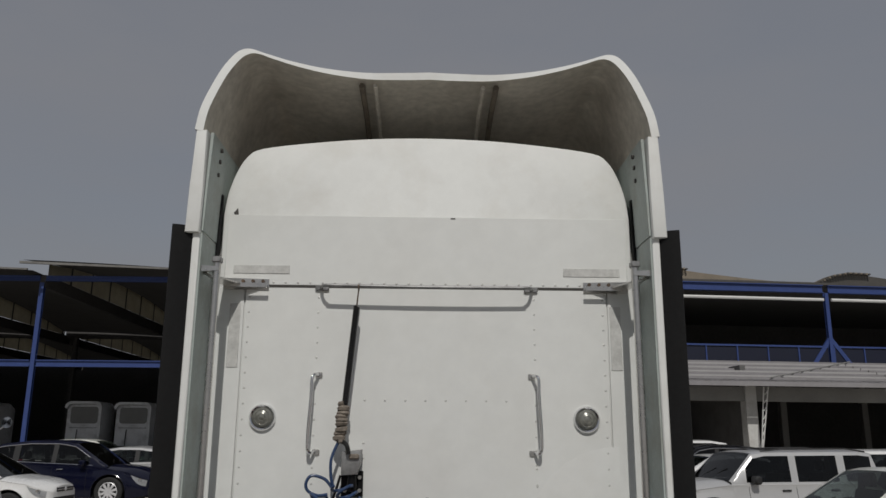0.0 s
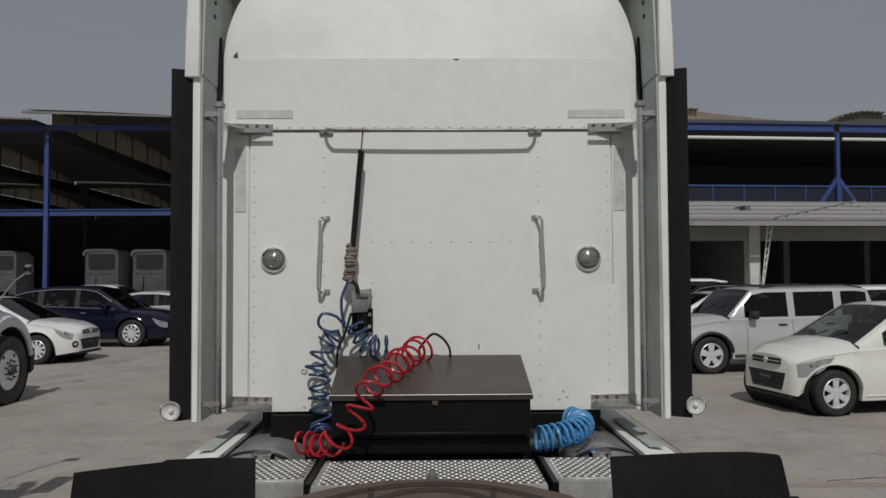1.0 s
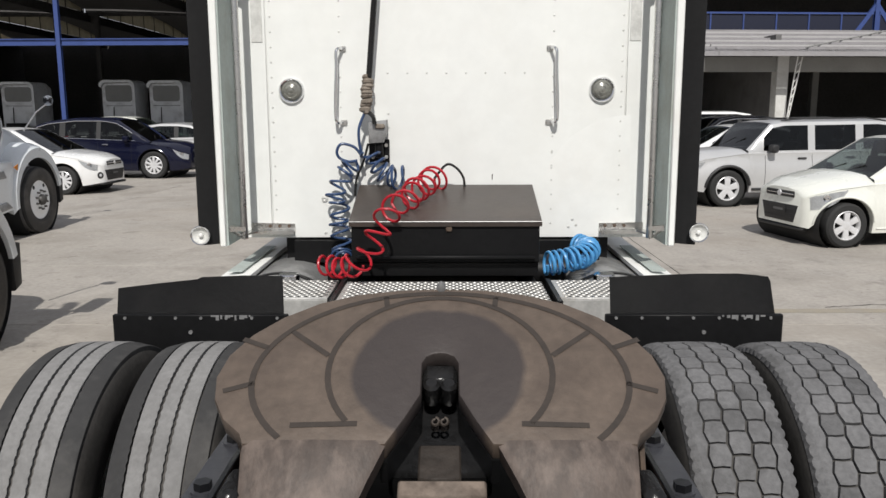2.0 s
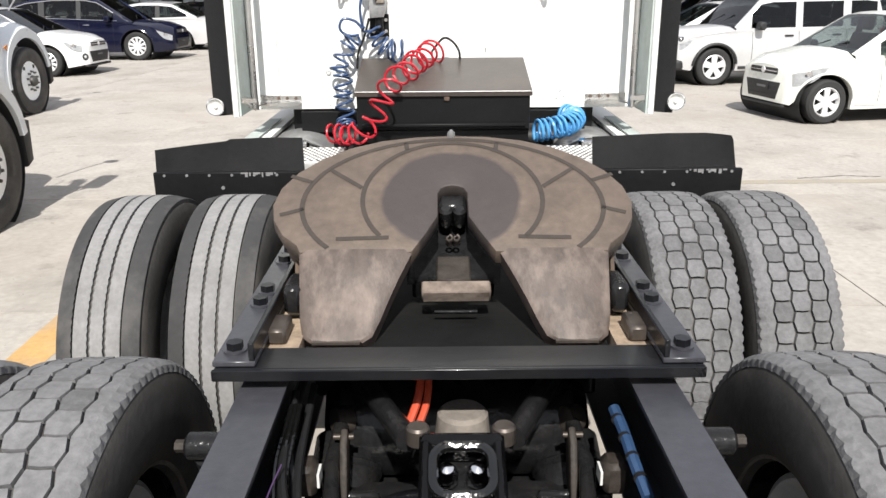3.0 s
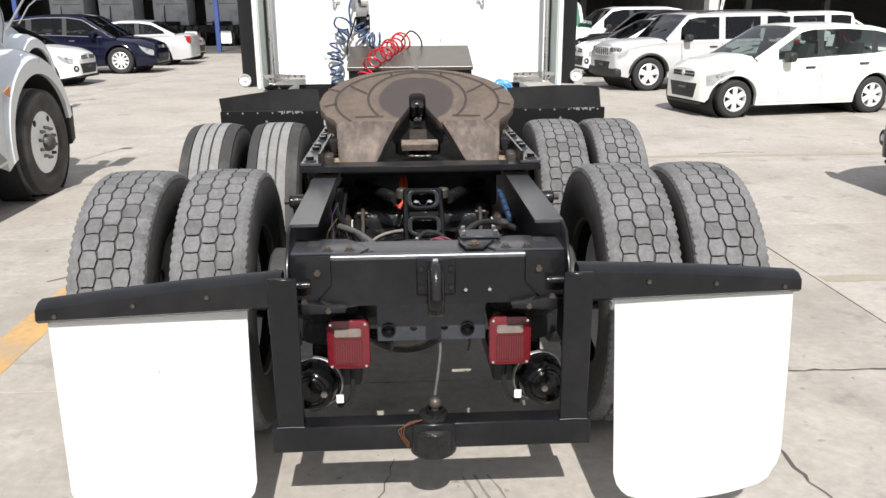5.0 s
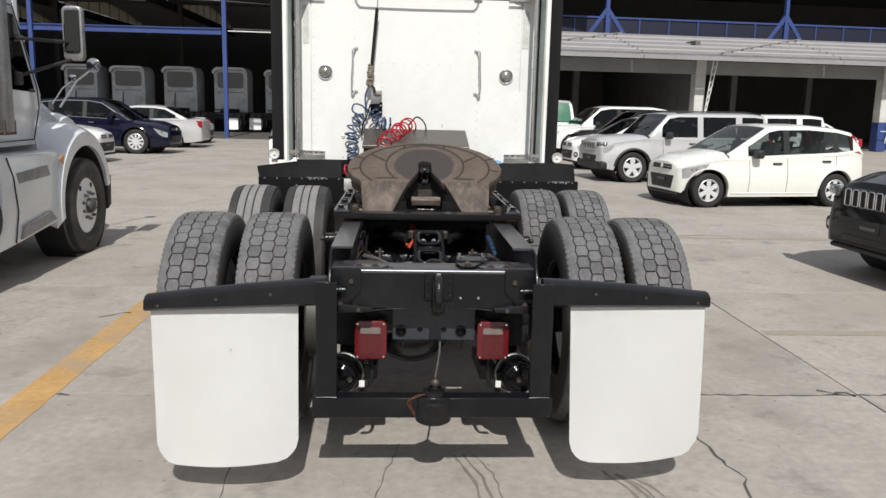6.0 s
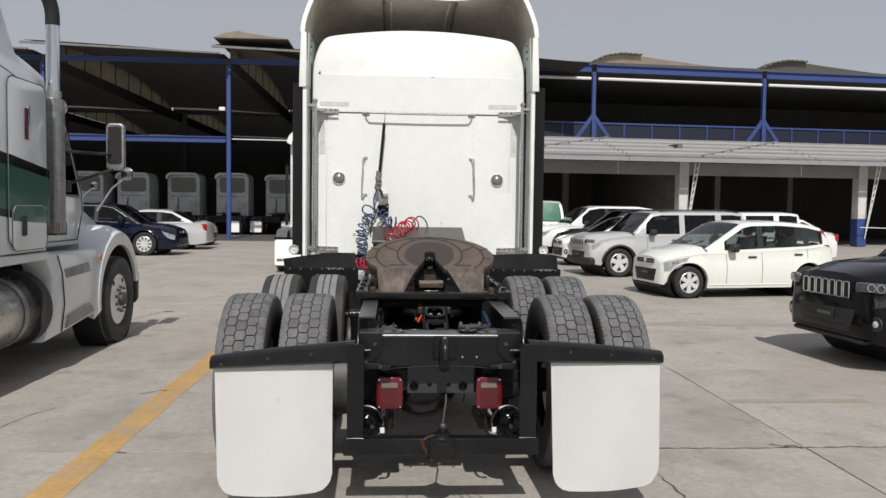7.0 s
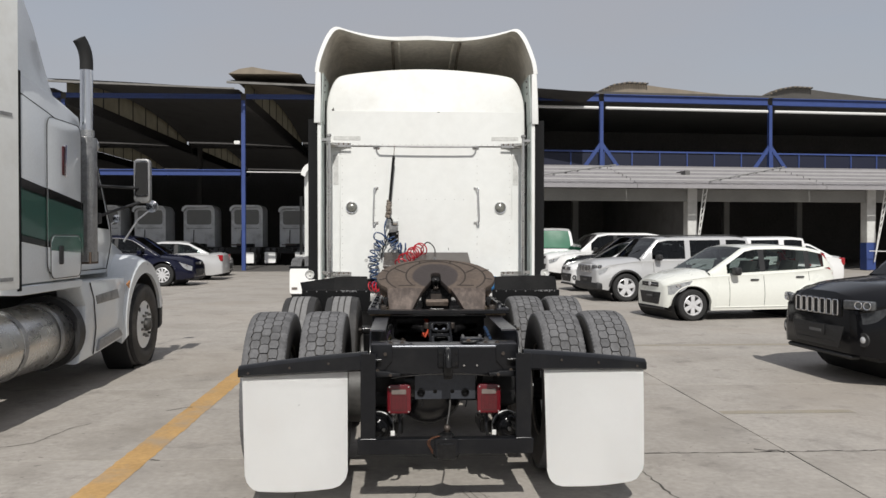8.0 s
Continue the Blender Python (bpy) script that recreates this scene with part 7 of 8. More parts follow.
part("bottom_trim", box(-XS, XS, -1.80, -0.54, 1.06, 1.138, 0.01), P_TRUCK_SILVER, silver)
# rear extender seen edge on
lean = lambda y: 0.26 * (-1.86 - y)      # the panel turns in towards its rear edge
ext = part("side_extender", prism([(XS + 0.02, -1.86), (XS + 0.02 - lean(-2.35), -2.35), (XS - 0.02 - lean(-2.35), -2.35), (XS - 0.02, -1.86)], "z", 1.12, 3.6, 0.008), M_WHITE, silver, "white side extender panel with pale edge")
part("rubber_flap", box(XS - 0.0, XS + 0.014, -1.858, -1.80, 1.1, 2.92, 0.003), M_RUBBER, ext)
part("round_marker", lathe([(0, 0.03), (0.01, 0.028), (0.012, 0)], pose(XS + 0.02 - lean(-2.16), -2.16, 1.90, 0, 0, -14.6), 14, caps=False), M_LENS, ext)
for z in (2.52, 1.19):
    part("panel_rib", prism([(XS + 0.025 - lean(-1.93), -1.93), (XS + 0.025 - lean(-2.35), -2.35), (XS + 0.018 - lean(-2.35), -2.35), (XS + 0.018 - lean(-1.93), -1.93)], "z", z, z + 0.03), M_GREYSTEEL, ext)
# exhaust stack with heat shield
stack = part("exhaust_pipe", cyl((XS - 0.045, -0.30, 2.55), (XS - 0.045, -0.30, 3.25), 0.062, seg=24), M_CHROME, silver, "tall polished exhaust pipe")
part("pipe_tip", tube(smooth_path([(XS - 0.045, -0.30, 3.24), (XS - 0.046, -0.305, 3.36), (XS - 0.06, -0.33, 3.46), (XS - 0.09, -0.37, 3.54)], 5), 0.0635, 20), M_SEAM, stack, "sooty black curved pipe tip")
part("heat_shield", prism([(XS - 0.22, -0.41), (XS + 0.0, -0.415), (XS + 0.03, -0.37), (XS + 0.03, -0.23), (XS + 0.0, -0.19), (XS - 0.22, -0.19)], "z", 1.30, 2.56, 0.01), M_GREYSTEEL, stack, "grey steel heat shield")
part("clamp", lathe([(-0.03, 0.066), (-0.03, 0.073), (0.03, 0.073), (0.03, 0.066)], pose(XS - 0.045, -0.30, 2.60, 0, 90, 0), 20), M_STEEL, stack)
part("rust_patch", box(XS - 0.16, XS + 0.026, -0.40, -0.20, 1.28, 1.40), M_RUST, stack)
part("elbow", lathe([(-0.06, 0.05), (-0.03, 0.07), (0.03, 0.07), (0.06, 0.05)], pose(XS - 0.05, -0.16, 2.5, 0, 40, 90), 18), M_STEEL, stack)
# cab, windscreen, hood
cab = [(-0.50, 1.14), (0.72, 1.14), (0.90, 1.42), (0.90, 1.66), (0.45, 2.42), (0.25, 2.62), (-0.50, 2.72)]
part("cab", prism(cab, "x", -1.02, 1.02, 0.05), P_TRUCK_SILVER, silver, "silver day cab")
part("side_window", prism([(-0.1, 1.68), (0.74, 1.64), (0.40, 2.32), (-0.1, 2.36)], "x", 1.022, 1.028), CAR_GLASS_D, silver, "dark cab side window")
part("door_gap", tube([(1.03, y, z) for y, z in ((-0.15, 2.4), (-0.15, 1.2), (0.65, 1.2), (0.8, 1.5), (0.78, 1.68), (0.38, 2.4))], 0.006, 6, closed=True), M_SEAM, silver)
part("windscreen", prism([(0.915, 1.67), (0.935, 1.68), (0.485, 2.44), (0.46, 2.43)], "x", -0.95, 0.95), CAR_GLASS_D, silver, "raked windscreen")
# hood: lofted, falling and narrowing ahead
bb, rows = bmesh.new(), []
for y, w, zt, zs in ((0.76, 1.0, 1.68, 1.22), (1.0, 0.98, 1.64, 1.2), (1.5, 0.92, 1.56, 1.18), (1.95, 0.84, 1.42, 1.1), (2.25, 0.72, 1.22, 0.98), (2.36, 0.6, 1.0, 0.8)):
    rows.append([bb.verts.new(p) for p in ((w, y, 0.6), (w, y, zs), (w * 0.96, y, zs + (zt - zs) * 0.55), (w * 0.82, y, zt - 0.05), (w * 0.5, y, zt), (0, y, zt + 0.02), (-w * 0.5, y, zt), (-w * 0.82, y, zt - 0.05), (-w * 0.96, y, zs + (zt - zs) * 0.55), (-w, y, zs), (-w, y, 0.6))])
for a, c in zip(rows, rows[1:]):
    for j in range(10):
        bb.faces.new((a[j], a[j + 1], c[j + 1], c[j]))
bb.faces.new(rows[-1]); bb.faces.new(rows[0][::-1])
part("hood", bb, P_TRUCK_SILVER, silver, "silver sloping hood")
# fenders: swept arch over the front wheel, skinned from section to section
WY = 1.30
for s in (-1, 1):
    bb, rows = bmesh.new(), []
    n = 22
    for k in range(n + 1):
        a = radians(-8 + 176 * k / n)
        ro = 0.80 + 0.05 * math.sin(a)
        ri = 0.60
        yo, zo = WY - 0.02 - ro * 0.88 * math.cos(a), 0.52 + ro * math.sin(a) * 0.98
        yi, zi = WY - ri * math.cos(a), 0.52 + ri * math.sin(a)
        rows.append([bb.verts.new(p) for p in ((s * 0.90, yo, zo), (s * 1.12, yo, zo - 0.015), (s * 1.22, yo * 0.96 + yi * 0.04, zo - 0.06), (s * 1.262, yo * 0.6 + yi * 0.4, zo * 0.6 + zi * 0.4), (s * 1.258, yi, zi), (s * 1.20, yi, zi), (s * 0.90, yi, zi))])
    for a, c in zip(rows, rows[1:]):
        for j in range(6):
            bb.faces.new((a[j], a[j + 1], c[j + 1], c[j]))
    fd = part("fender", bb, P_TRUCK_SILVER, silver, "silver rounded front fender")
    part("arch_lining", lathe([(0.0, 0.598), (0.30, 0.598)], pose(s * 0.92 if s > 0 else -1.22, WY, 0.52), 40, caps=False), M_CARBLK, fd)
    part("turn_lamp", prism([(0.60, 1.02), (0.72, 1.06), (0.70, 0.97)], "x", s * 1.262, s * 1.272), M_AMBER, fd, "small amber side lamp")
    part("front_flap", prism([(WY + 0.62, 0.38), (WY + 0.72, 0.42), (WY + 0.74, 0.75), (WY + 0.60, 0.78)], "x", s * 0.95, s * 1.24, 0.02), M_CARBLK, fd, "black lower bumper end")
    truck_wheel(silver, s * 1.125, WY, True, s, rot=20, r=0.94, front=True, wide=1.22)
# side steps fairing between tank and fender
for s in (-1, 1):
    sk = part("step_fairing", prism([(-0.62, 1.12), (0.66, 1.10), (0.68, 0.98), (0.60, 0.62), (0.60, 0.42), (-0.25, 0.34), (-0.64, 0.31), (-0.48, 0.58), (-0.44, 0.86)], "x", s * 0.98, s * 1.235, 0.03), P_TRUCK_SILVER, silver, "silver step fairing")
    part("upper_step", prism([(-0.16, 0.86), (0.46, 0.88), (0.40, 0.98), (-0.20, 0.95)], "x", s * 1.22, s * 1.245, 0.006), M_GREYSTEEL, sk, "dull recessed step")
    part("lower_step", prism([(-0.20, 0.38), (0.52, 0.46), (0.40, 0.55), (-0.14, 0.49)], "x", s * 1.20, s * 1.262, 0.01), M_GREYSTEEL, sk, "dull lower step")
    part("panel_gap", tube([(s * 1.242, y, z) for y, z in ((-0.36, 1.09), (-0.26, 0.92), (-0.21, 0.62), (-0.26, 0.46), (-0.29, 0.36))], 0.006, 6), M_SEAM, sk)
    tk = part("fuel_tank", lathe([(-1.0, 0.0), (-1.0, 0.20), (-0.98, 0.27), (-0.93, 0.305), (0.93, 0.305), (0.98, 0.27), (1.0, 0.2), (1.0, 0.0)], pose(s * 0.935, -1.67, 0.62, 0, 0, 90), 48, caps=False), M_STEEL, silver, "brushed aluminium fuel tank")
    for y in (-1.0, -1.7, -2.4):
        part("strap", lathe([(-0.035, 0.307), (-0.035, 0.313), (0.035, 0.313), (0.035, 0.307)], pose(s * 0.935, y, 0.62, 0, 0, 90), 48, caps=False), M_GREYSTEEL, tk)
    part("tank_shroud", lathe([(-0.03, 0.33), (-0.03, 0.36), (0.10, 0.36), (0.10, 0.33)], pose(s * 0.93, -0.69, 0.62, 0, 0, 90), 40), M_CARBLK, sk)
# mirrors
mir = part("mirror", prism(rounded(1.27, 1.46, 1.95, 2.46, 0.05), "y", 0.84, 0.92, 0.015), M_GREYSTEEL, silver, "tall side mirror with pale frame")
part("mirror_glass", prism(rounded(1.29, 1.44, 2.02, 2.44, 0.03), "y", 0.832, 0.8385), M_CHROME, mir)
part("mirror_face", prism(rounded(1.30, 1.43, 2.04, 2.42, 0.02), "y", 0.8285, 0.8315), M_SEAM, mir)
for z in (2.12, 1.97):
    part("mirror_arm", cyl((1.0, 0.40, z - (0.2 if z < 2.1 else 0)), (1.36, 0.88, z), 0.016, seg=8), M_CARBLK, mir)
part("arm_knuckle", box(1.0, 1.06, 0.34, 0.46, 1.70, 1.82, 0.015), M_CARBLK, mir)
cm = part("convex_mirror", lathe([(0, 0.0), (0.02, 0.04), (0.045, 0.075), (0.06, 0.08), (0.062, 0.07), (0.07, 0.0)], pose(1.09, 2.14, 1.96, 0, 0, -90), 24, caps=False), M_CHROME, silver, "round convex hood mirror")
part("mirror_stalk", tube([(1.08, 2.16, 1.95), (0.95, 1.95, 1.78), (0.84, 1.75, 1.50)], 0.012, 8), M_STEEL, cm)
part("antenna", tube([(0.98, 0.18, 2.4), (1.0, 0.18, 3.0)], 0.006, 6), M_SEAM, silver)
part("chassis", box(-0.43, 0.43, -6.6, 2.0, 0.72, 1.0, 0.01), M_FRAME, silver, "black chassis frame")
for s in (-1, 1):
    for y in (-4.6, -5.99):
        for x, o in ((0.725, -s), (1.068, s)):
            truck_wheel(silver, s * x, y, False, o, hub=(o == s))


second = copy_thing(silver, pose(-7.36, 6.3, 0))
for ob in [o for o in second.children if o.name.split(".")[0] == "mirror"]:
    for ch in list(ob.children):
        bpy.data.objects.remove(ch)
    bpy.data.objects.remove(ob)
tagged(second, "silver sleeper tractor truck with green stripe in the next lane")


# ---------------------------------------------------------------- tractors seen from behind, further off
def rear_tractor(m, body_mat, label, group, window=True, height=3.5, flap_mat=None, dy=0.0, w=0.94):
    """A parked sleeper tractor: sleeper with arched rim and rear window, chassis, tandem wheels, flaps."""
    t = thing("tractor_truck", label, "truck", group, m)
    outline = rounded(-w, w, 1.05, height - 0.15, 0.28, 6, (0, 0, 1, 1))
    part("sleeper_body", prism(outline, "y", 0.1, 2.0, 0.03), body_mat, t, "pale sleeper body")
    rim = [(x, z) for x, z in rounded(-w - 0.06, w + 0.06, 1.05, height, 0.34, 6, (0, 0, 1, 1))]
    inner = [(x, z) for x, z in rounded(-w + 0.06, w - 0.06, 1.05, height - 0.14, 0.26, 6, (0, 0, 1, 1))]
    bb = bmesh.new()
    ro = [(bb.verts.new((x, -0.15, z)), bb.verts.new((x, 1.6, z))) for x, z in rim]
    ri = [(bb.verts.new((x, -0.15, z)), bb.verts.new((x, 0.4, z))) for x, z in inner]
    for k in range(1, len(rim) - 0):
        j = k - 1
        bb.faces.new((ro[j][0], ro[k][0], ro[k][1], ro[j][1]))
        bb.faces.new((ri[j][0], ri[j][1], ri[k][1], ri[k][0]))
        bb.faces.new((ro[j][0], ri[j][0], ri[k][0], ro[k][0]))
    part("fairing_rim", bb, body_mat, t, "pale arched fairing rim")
    if window:
        part("rear_window", prism(rounded(-w + 0.2, w - 0.2, 2.42, height - 0.28, 0.16), "y", 0.09, 0.098), CAR_GLASS_D if flap_mat is None and dy else M_WALLD, t, "grey rear window panel")
    part("panel_gap", box(-w + 0.2, w - 0.2, 0.093, 0.099, 2.18, 2.2), M_SEAM, t)
    part("hose_hanger", tube([(-0.3, 0.05, 2.1), (-0.33, 0.05, 1.5), (-0.3, 0.0, 1.2)], 0.025, 6), M_HOSE_BLK, t)
    part("chassis", box(-0.43, 0.43, -3.8 + dy, 2.0, 0.72, 1.0, 0.01), M_FRAME, t, "black chassis frame")
    part("deck_box", box(-0.5, 0.5, -0.5, 0.05, 0.95, 1.25, 0.02), M_BOX, t)
    part("fifth_wheel", lathe([(-0.03, 0.0), (-0.03, 0.42), (0.03, 0.44), (0.03, 0)], pose(0, -2.4 + dy, 1.2, 0, 90, 0), 24), M_FIFTH, t)
    for s in (-1, 1):
        for y in (-1.7, -3.08):
            for x in (0.725, 1.068):
                truck_wheel(t, s * x, y + dy, False, s, hub=False)
        part("mudflap", prism(rounded(s * 0.86 - 0.31, s * 0.86 + 0.31, 0.18, 0.80, 0.06), "y", -3.86 + dy, -3.85 + dy), flap_mat or M_FLAP, t, "white mudflap")
        part("flap_arm", box(min(s * 0.4, s * 1.18), max(s * 0.4, s * 1.18), -3.85 + dy, -3.80 + dy, 0.8, 0.86), M_FRAME, t)
    return t


ahead = rear_tractor(pose(-1.93, 13.6, 0), M_WHITE, "white sleeper tractor truck parked further ahead in the yard", "", True, 3.64, None, 1.5, 1.12)
for s in (-1, 1):
    part("rubber_flap", box(s * 1.185 - 0.03, s * 1.185 + 0.03, -0.16, -0.02, 1.1, 2.7), M_RUBBER, ahead, "black rubber edge flap")
    wl = part("rear_lamp", lathe([(0, 0.085), (0.03, 0.08), (0.04, 0.065), (0.03, 0.06)], pose(s * 0.64, -2.37, 0.70, 0, 0, -90), 20, caps=False), M_CHROME, ahead, "round chrome lamp")
    part("lens", lathe([(0.02, 0.064), (0.04, 0.04), (0.046, 0.0)], pose(s * 0.64, -2.37, 0.70, 0, 0, -90), 18, caps=False), M_LAMPLENS, wl)
part("plate_bar", box(-1.12, -0.98, -2.372, -2.365, 0.28, 0.34), M_LENS_CLR, ahead)
for k, (x, h) in enumerate(((-24.0, 3.5), (-18.6, 3.6), (-15.75, 3.55), (-12.95, 3.6), (-9.95, 3.6), (-7.1, 3.55), (-4.2, 3.6))):
    rear_tractor(pose(x, 40.3 + 0.5 * (k % 2), 0), M_SHADE_WHITE, "pale sleeper tractor parked in the shade of the warehouse", "tractors in the warehouse", True, h)


# ---------------------------------------------------------------- cars
def car_wheel(parent, x, y, r, side, style, w=0.2):
    m = Matrix.Translation((x, y, r)) @ pose(0, 0, 0, 0, 0, 90 if side > 0 else -90)
    tyre = part("tyre", lathe([(-w / 2 + 0.02, r * 0.62), (-w / 2, r * 0.7), (-w / 2, r * 0.9), (-w / 2 + 0.025, r * 0.985), (0, r), (w / 2 - 0.025, r * 0.985), (w / 2, r * 0.9), (w / 2, r * 0.7), (w / 2 - 0.02, r * 0.62)], None, 36, caps=False), M_CARTYRE, parent, "black car tyre", m)
    b = lathe([(-0.02, r * 0.64), (w / 2 - 0.012, r * 0.66), (w / 2 - 0.005, r * 0.62), (w / 2 - 0.03, r * 0.58), (0.0, r * 0.56)], None, 36, caps=False)
    n = style
    for k in range(n):
        a = 2 * math.pi * k / n
        hw = r / 0.3 / n
        poly = [(-0.20 * hw, 0.04), (0.20 * hw, 0.04), (0.27 * hw, r * 0.6), (-0.27 * hw, r * 0.6)]
        prism(poly, "x", w / 2 - 0.05, w / 2 - 0.018, 0.006, b, pose(0, 0, 0, math.degrees(a), 0, 0))
    lathe([(0.0, 0.07), (w / 2 - 0.02, 0.065), (w / 2 - 0.012, 0.03), (w / 2 - 0.012, 0)], None, 16, b, caps=False)
    rim = part("rim", b, M_ALLOY, parent, "silver spoked wheel rim", m)
    # Black disc drawn for the shade behind the spokes.
    part("brake_shade", cyl((w / 2 - 0.075, 0, 0), (w / 2 - 0.07, 0, 0), r * 0.6, seg=24), M_SEAM, rim)
    return tyre


def car(name, m, label, category, L, W, wb, rear_oh, paint_mat, top, belt, roof, cowl, tail, pillars, r=0.31, sill=0.2, spokes=6, group="", glass=None, trim=None, cladding=False, grille="slot", tumble=0.24, fascia=None, roof_mat=None, rails=False, nose=0.13, pillar_mat=None, lamp=None, tall_lamp=None, lamp_mat=None):
    """A car lofted from side lines. Local x points ahead, origin on the ground at mid length. top: (x, z) of hood and boot; belt: (x, z);
    roof: (x, z) from the windscreen's foot over the roof to the rear window's foot; cowl/tail: x where the screens reach the roof."""
    t = thing(name, label, category, group, m)
    xf, xr = L / 2, -L / 2
    ax_r = xr + rear_oh
    ax_f = ax_r + wb
    arch = r + 0.065
    glass = glass or CAR_GLASS
    def line(pts, x):
        pts = sorted(pts)
        return float(np.interp(x, [p[0] for p in pts], [p[1] for p in pts]))
    def plan(x):
        f = max(0.0, (abs(x) - L * 0.30) / (L * 0.20))
        return 1 - 0.05 * f - (nose if x > 0 else 0.13) * f ** 3
    def flank(z, zt):
        f = (z - sill) / max(zt - sill, 0.1)
        return 0.955 + 0.045 * math.sin(math.pi * min(max(f * 1.1, 0), 1)) - 0.03 * max(0, f - 0.6)
    def low(x):
        z = sill + 0.06 * max(0, (abs(x) - L * 0.42) / (L * 0.08))
        for ax in (ax_f, ax_r):
            d = abs(x - ax)
            if d < arch:
                z = max(z, r + math.sqrt(arch * arch - d * d))
        return z
    def side_at(x, z):
        zt = min(line(belt, x), line(top, x))
        return W / 2 * plan(x) * flank(z, zt)
    xs = sorted(set([xr + L * k / 60 for k in range(61)] + [ax + arch * math.cos(radians(a)) for ax in (ax_f, ax_r) for a in range(0, 181, 10)] + [xf - 0.02, xf - 0.05, xr + 0.02, xr + 0.05]))
    gx0, gx1 = roof[-1][0], roof[0][0]
    bb, rows = bmesh.new(), []
    for x in xs:
        zt = line(top, x)
        zs = min(line(belt, x), zt)
        zl = min(low(x), zs - 0.03)
        shut = 1.0
        if x > xf - 0.06 or x < xr + 0.06:
            e = min(xf - x, x - xr) / 0.06
            shut = 0.90 + 0.10 * math.sqrt(max(0, 1 - (1 - e) ** 2))
        w = W / 2 * plan(x) * shut
        zc = zl + 0.0
        half = [(w * 0.90, zc), (w * flank(zl, zs), zl + 0.01 * 0)]
        for f in (0.2, 0.45, 0.7, 0.9):
            z = zl + (zs - zl) * f
            half.append((w * flank(z, zs), z))
        half += [(w * 0.955, zs - 0.012), (w * 0.925, zs + 0.004 if zt <= zs + 0.01 else zs)]
        top_z = zt if not (gx0 < x < gx1) else zs + 0.004
        half += [(w * 0.70, zs + (top_z - zs) * 0.75 + 0.004), (w * 0.35, top_z + 0.004), (0, top_z + 0.008)]
        full = half + [(-y, z) for y, z in half[-2::-1]]
        rows.append([bb.verts.new((x, y, z)) for y, z in full])
    for a, c in zip(rows, rows[1:]):
        for j in range(len(a) - 1):
            bb.faces.new((a[j], a[j + 1], c[j + 1], c[j]))
    bb.faces.new(rows[0]); bb.faces.new(rows[-1][::-1])
    body = part("body", bb, paint_mat, t, "painted body shell")
    part("underbody", box(xr + 0.25, xf - 0.25, -W * 0.36, W * 0.36, sill - 0.02, sill + 0.25), M_CARBLK, t)
    for ax in (ax_f, ax_r):
        part("wheel_well", lathe([(-W * 0.44, arch - 0.004), (W * 0.44, arch - 0.004)], pose(ax, 0, r, 0, 0, 90), 32, caps=False), M_SEAM, t)
        for s in (-1, 1):
            car_wheel(t, ax, s * (W / 2 - 0.125), r, s, spokes)
            pts = [(ax + (arch + 0.008) * math.cos(radians(a)), 0, r + (arch + 0.008) * math.sin(radians(a))) for a in range(4, 177, 8)]
            part("arch_flare", tube([(x, s * (side_at(x, z) + 0.002), z) for x, _, z in pts], 0.03 if cladding else 0.014, 6), M_CARBLK if cladding else paint_mat, t)
    # greenhouse
    gs = sorted(set([gx0 + (gx1 - gx0) * k / 40 for k in range(41)] + [p for a, c in pillars for p in (a, c)] + [cowl, tail] + [p[0] for p in roof]))
    regions = {}
    def face(key, quad):
        regions.setdefault(key, []).append(quad)
    prev = None
    for x in gs:
        zb = line(belt, x)
        zr = max(line(roof, x), zb + 0.004)
        wb_ = W / 2 * plan(x) * 0.925
        h = zr - zb
        def y_at(z):
            f = (z - zb) / 0.55
            return wb_ - tumble * 0.55 * f * (0.6 + 0.4 * f)
        z1, z2 = zb + min(0.03, h * 0.3), zr - min(0.07, h * 0.4)
        yt = y_at(zr)
        sec = [(y_at(zb), zb), (y_at(z1), z1), (y_at(z2), z2), (yt - 0.02, zr - 0.012 if h > 0.03 else zr), (yt - 0.09, zr + 0.004), (yt * 0.5, zr + 0.02), (0, zr + 0.028)]
        if prev is not None:
            px, psec = prev
            xm = (px + x) / 2
            hm = line(roof, xm) - line(belt, xm)
            pil = next((True for a, c in pillars if a <= xm <= c), False)
            for s in (-1, 1):
                for j in range(len(sec) - 1):
                    quad = [(px, s * psec[j][0], psec[j][1]), (x, s * sec[j][0], sec[j][1]), (x, s * sec[j + 1][0], sec[j + 1][1]), (px, s * psec[j + 1][0], psec[j + 1][1])]
                    if j == 1 and not pil and hm > 0.1 and pillars[0][1] < xm < pillars[-1][0]:
                        idx = sum(1 for a, c in pillars if c < xm)
                        face(("side_window", s, idx), quad)
                    elif j >= 4 and xm > cowl:
                        face(("windscreen",), quad)
                    elif j >= 4 and xm < tail:
                        face(("rear_window",), quad)
                    elif j == 1 and pil and len(pillars) > 2 and pillars[0][1] < xm < pillars[-1][0]:
                        face(("pillar", s, sum(1 for a, c in pillars if a < xm)), quad)
                    else:
                        face(("roof",), quad)
        prev = (x, sec)
    for key, quads in regions.items():
        bb, made = bmesh.new(), {}
        for q in quads:
            vs = []
            for p in q:
                k = tuple(round(v, 5) for v in p)
                if k not in made:
                    made[k] = bb.verts.new(p)
                if made[k] not in vs:
                    vs.append(made[k])
            if len(vs) > 2:
                try:
                    bb.faces.new(vs)
                except ValueError:
                    pass
        nm = key[0]
        mm = glass if "wind" in nm else ((pillar_mat or M_CARBLK) if nm == "pillar" else (roof_mat or paint_mat))
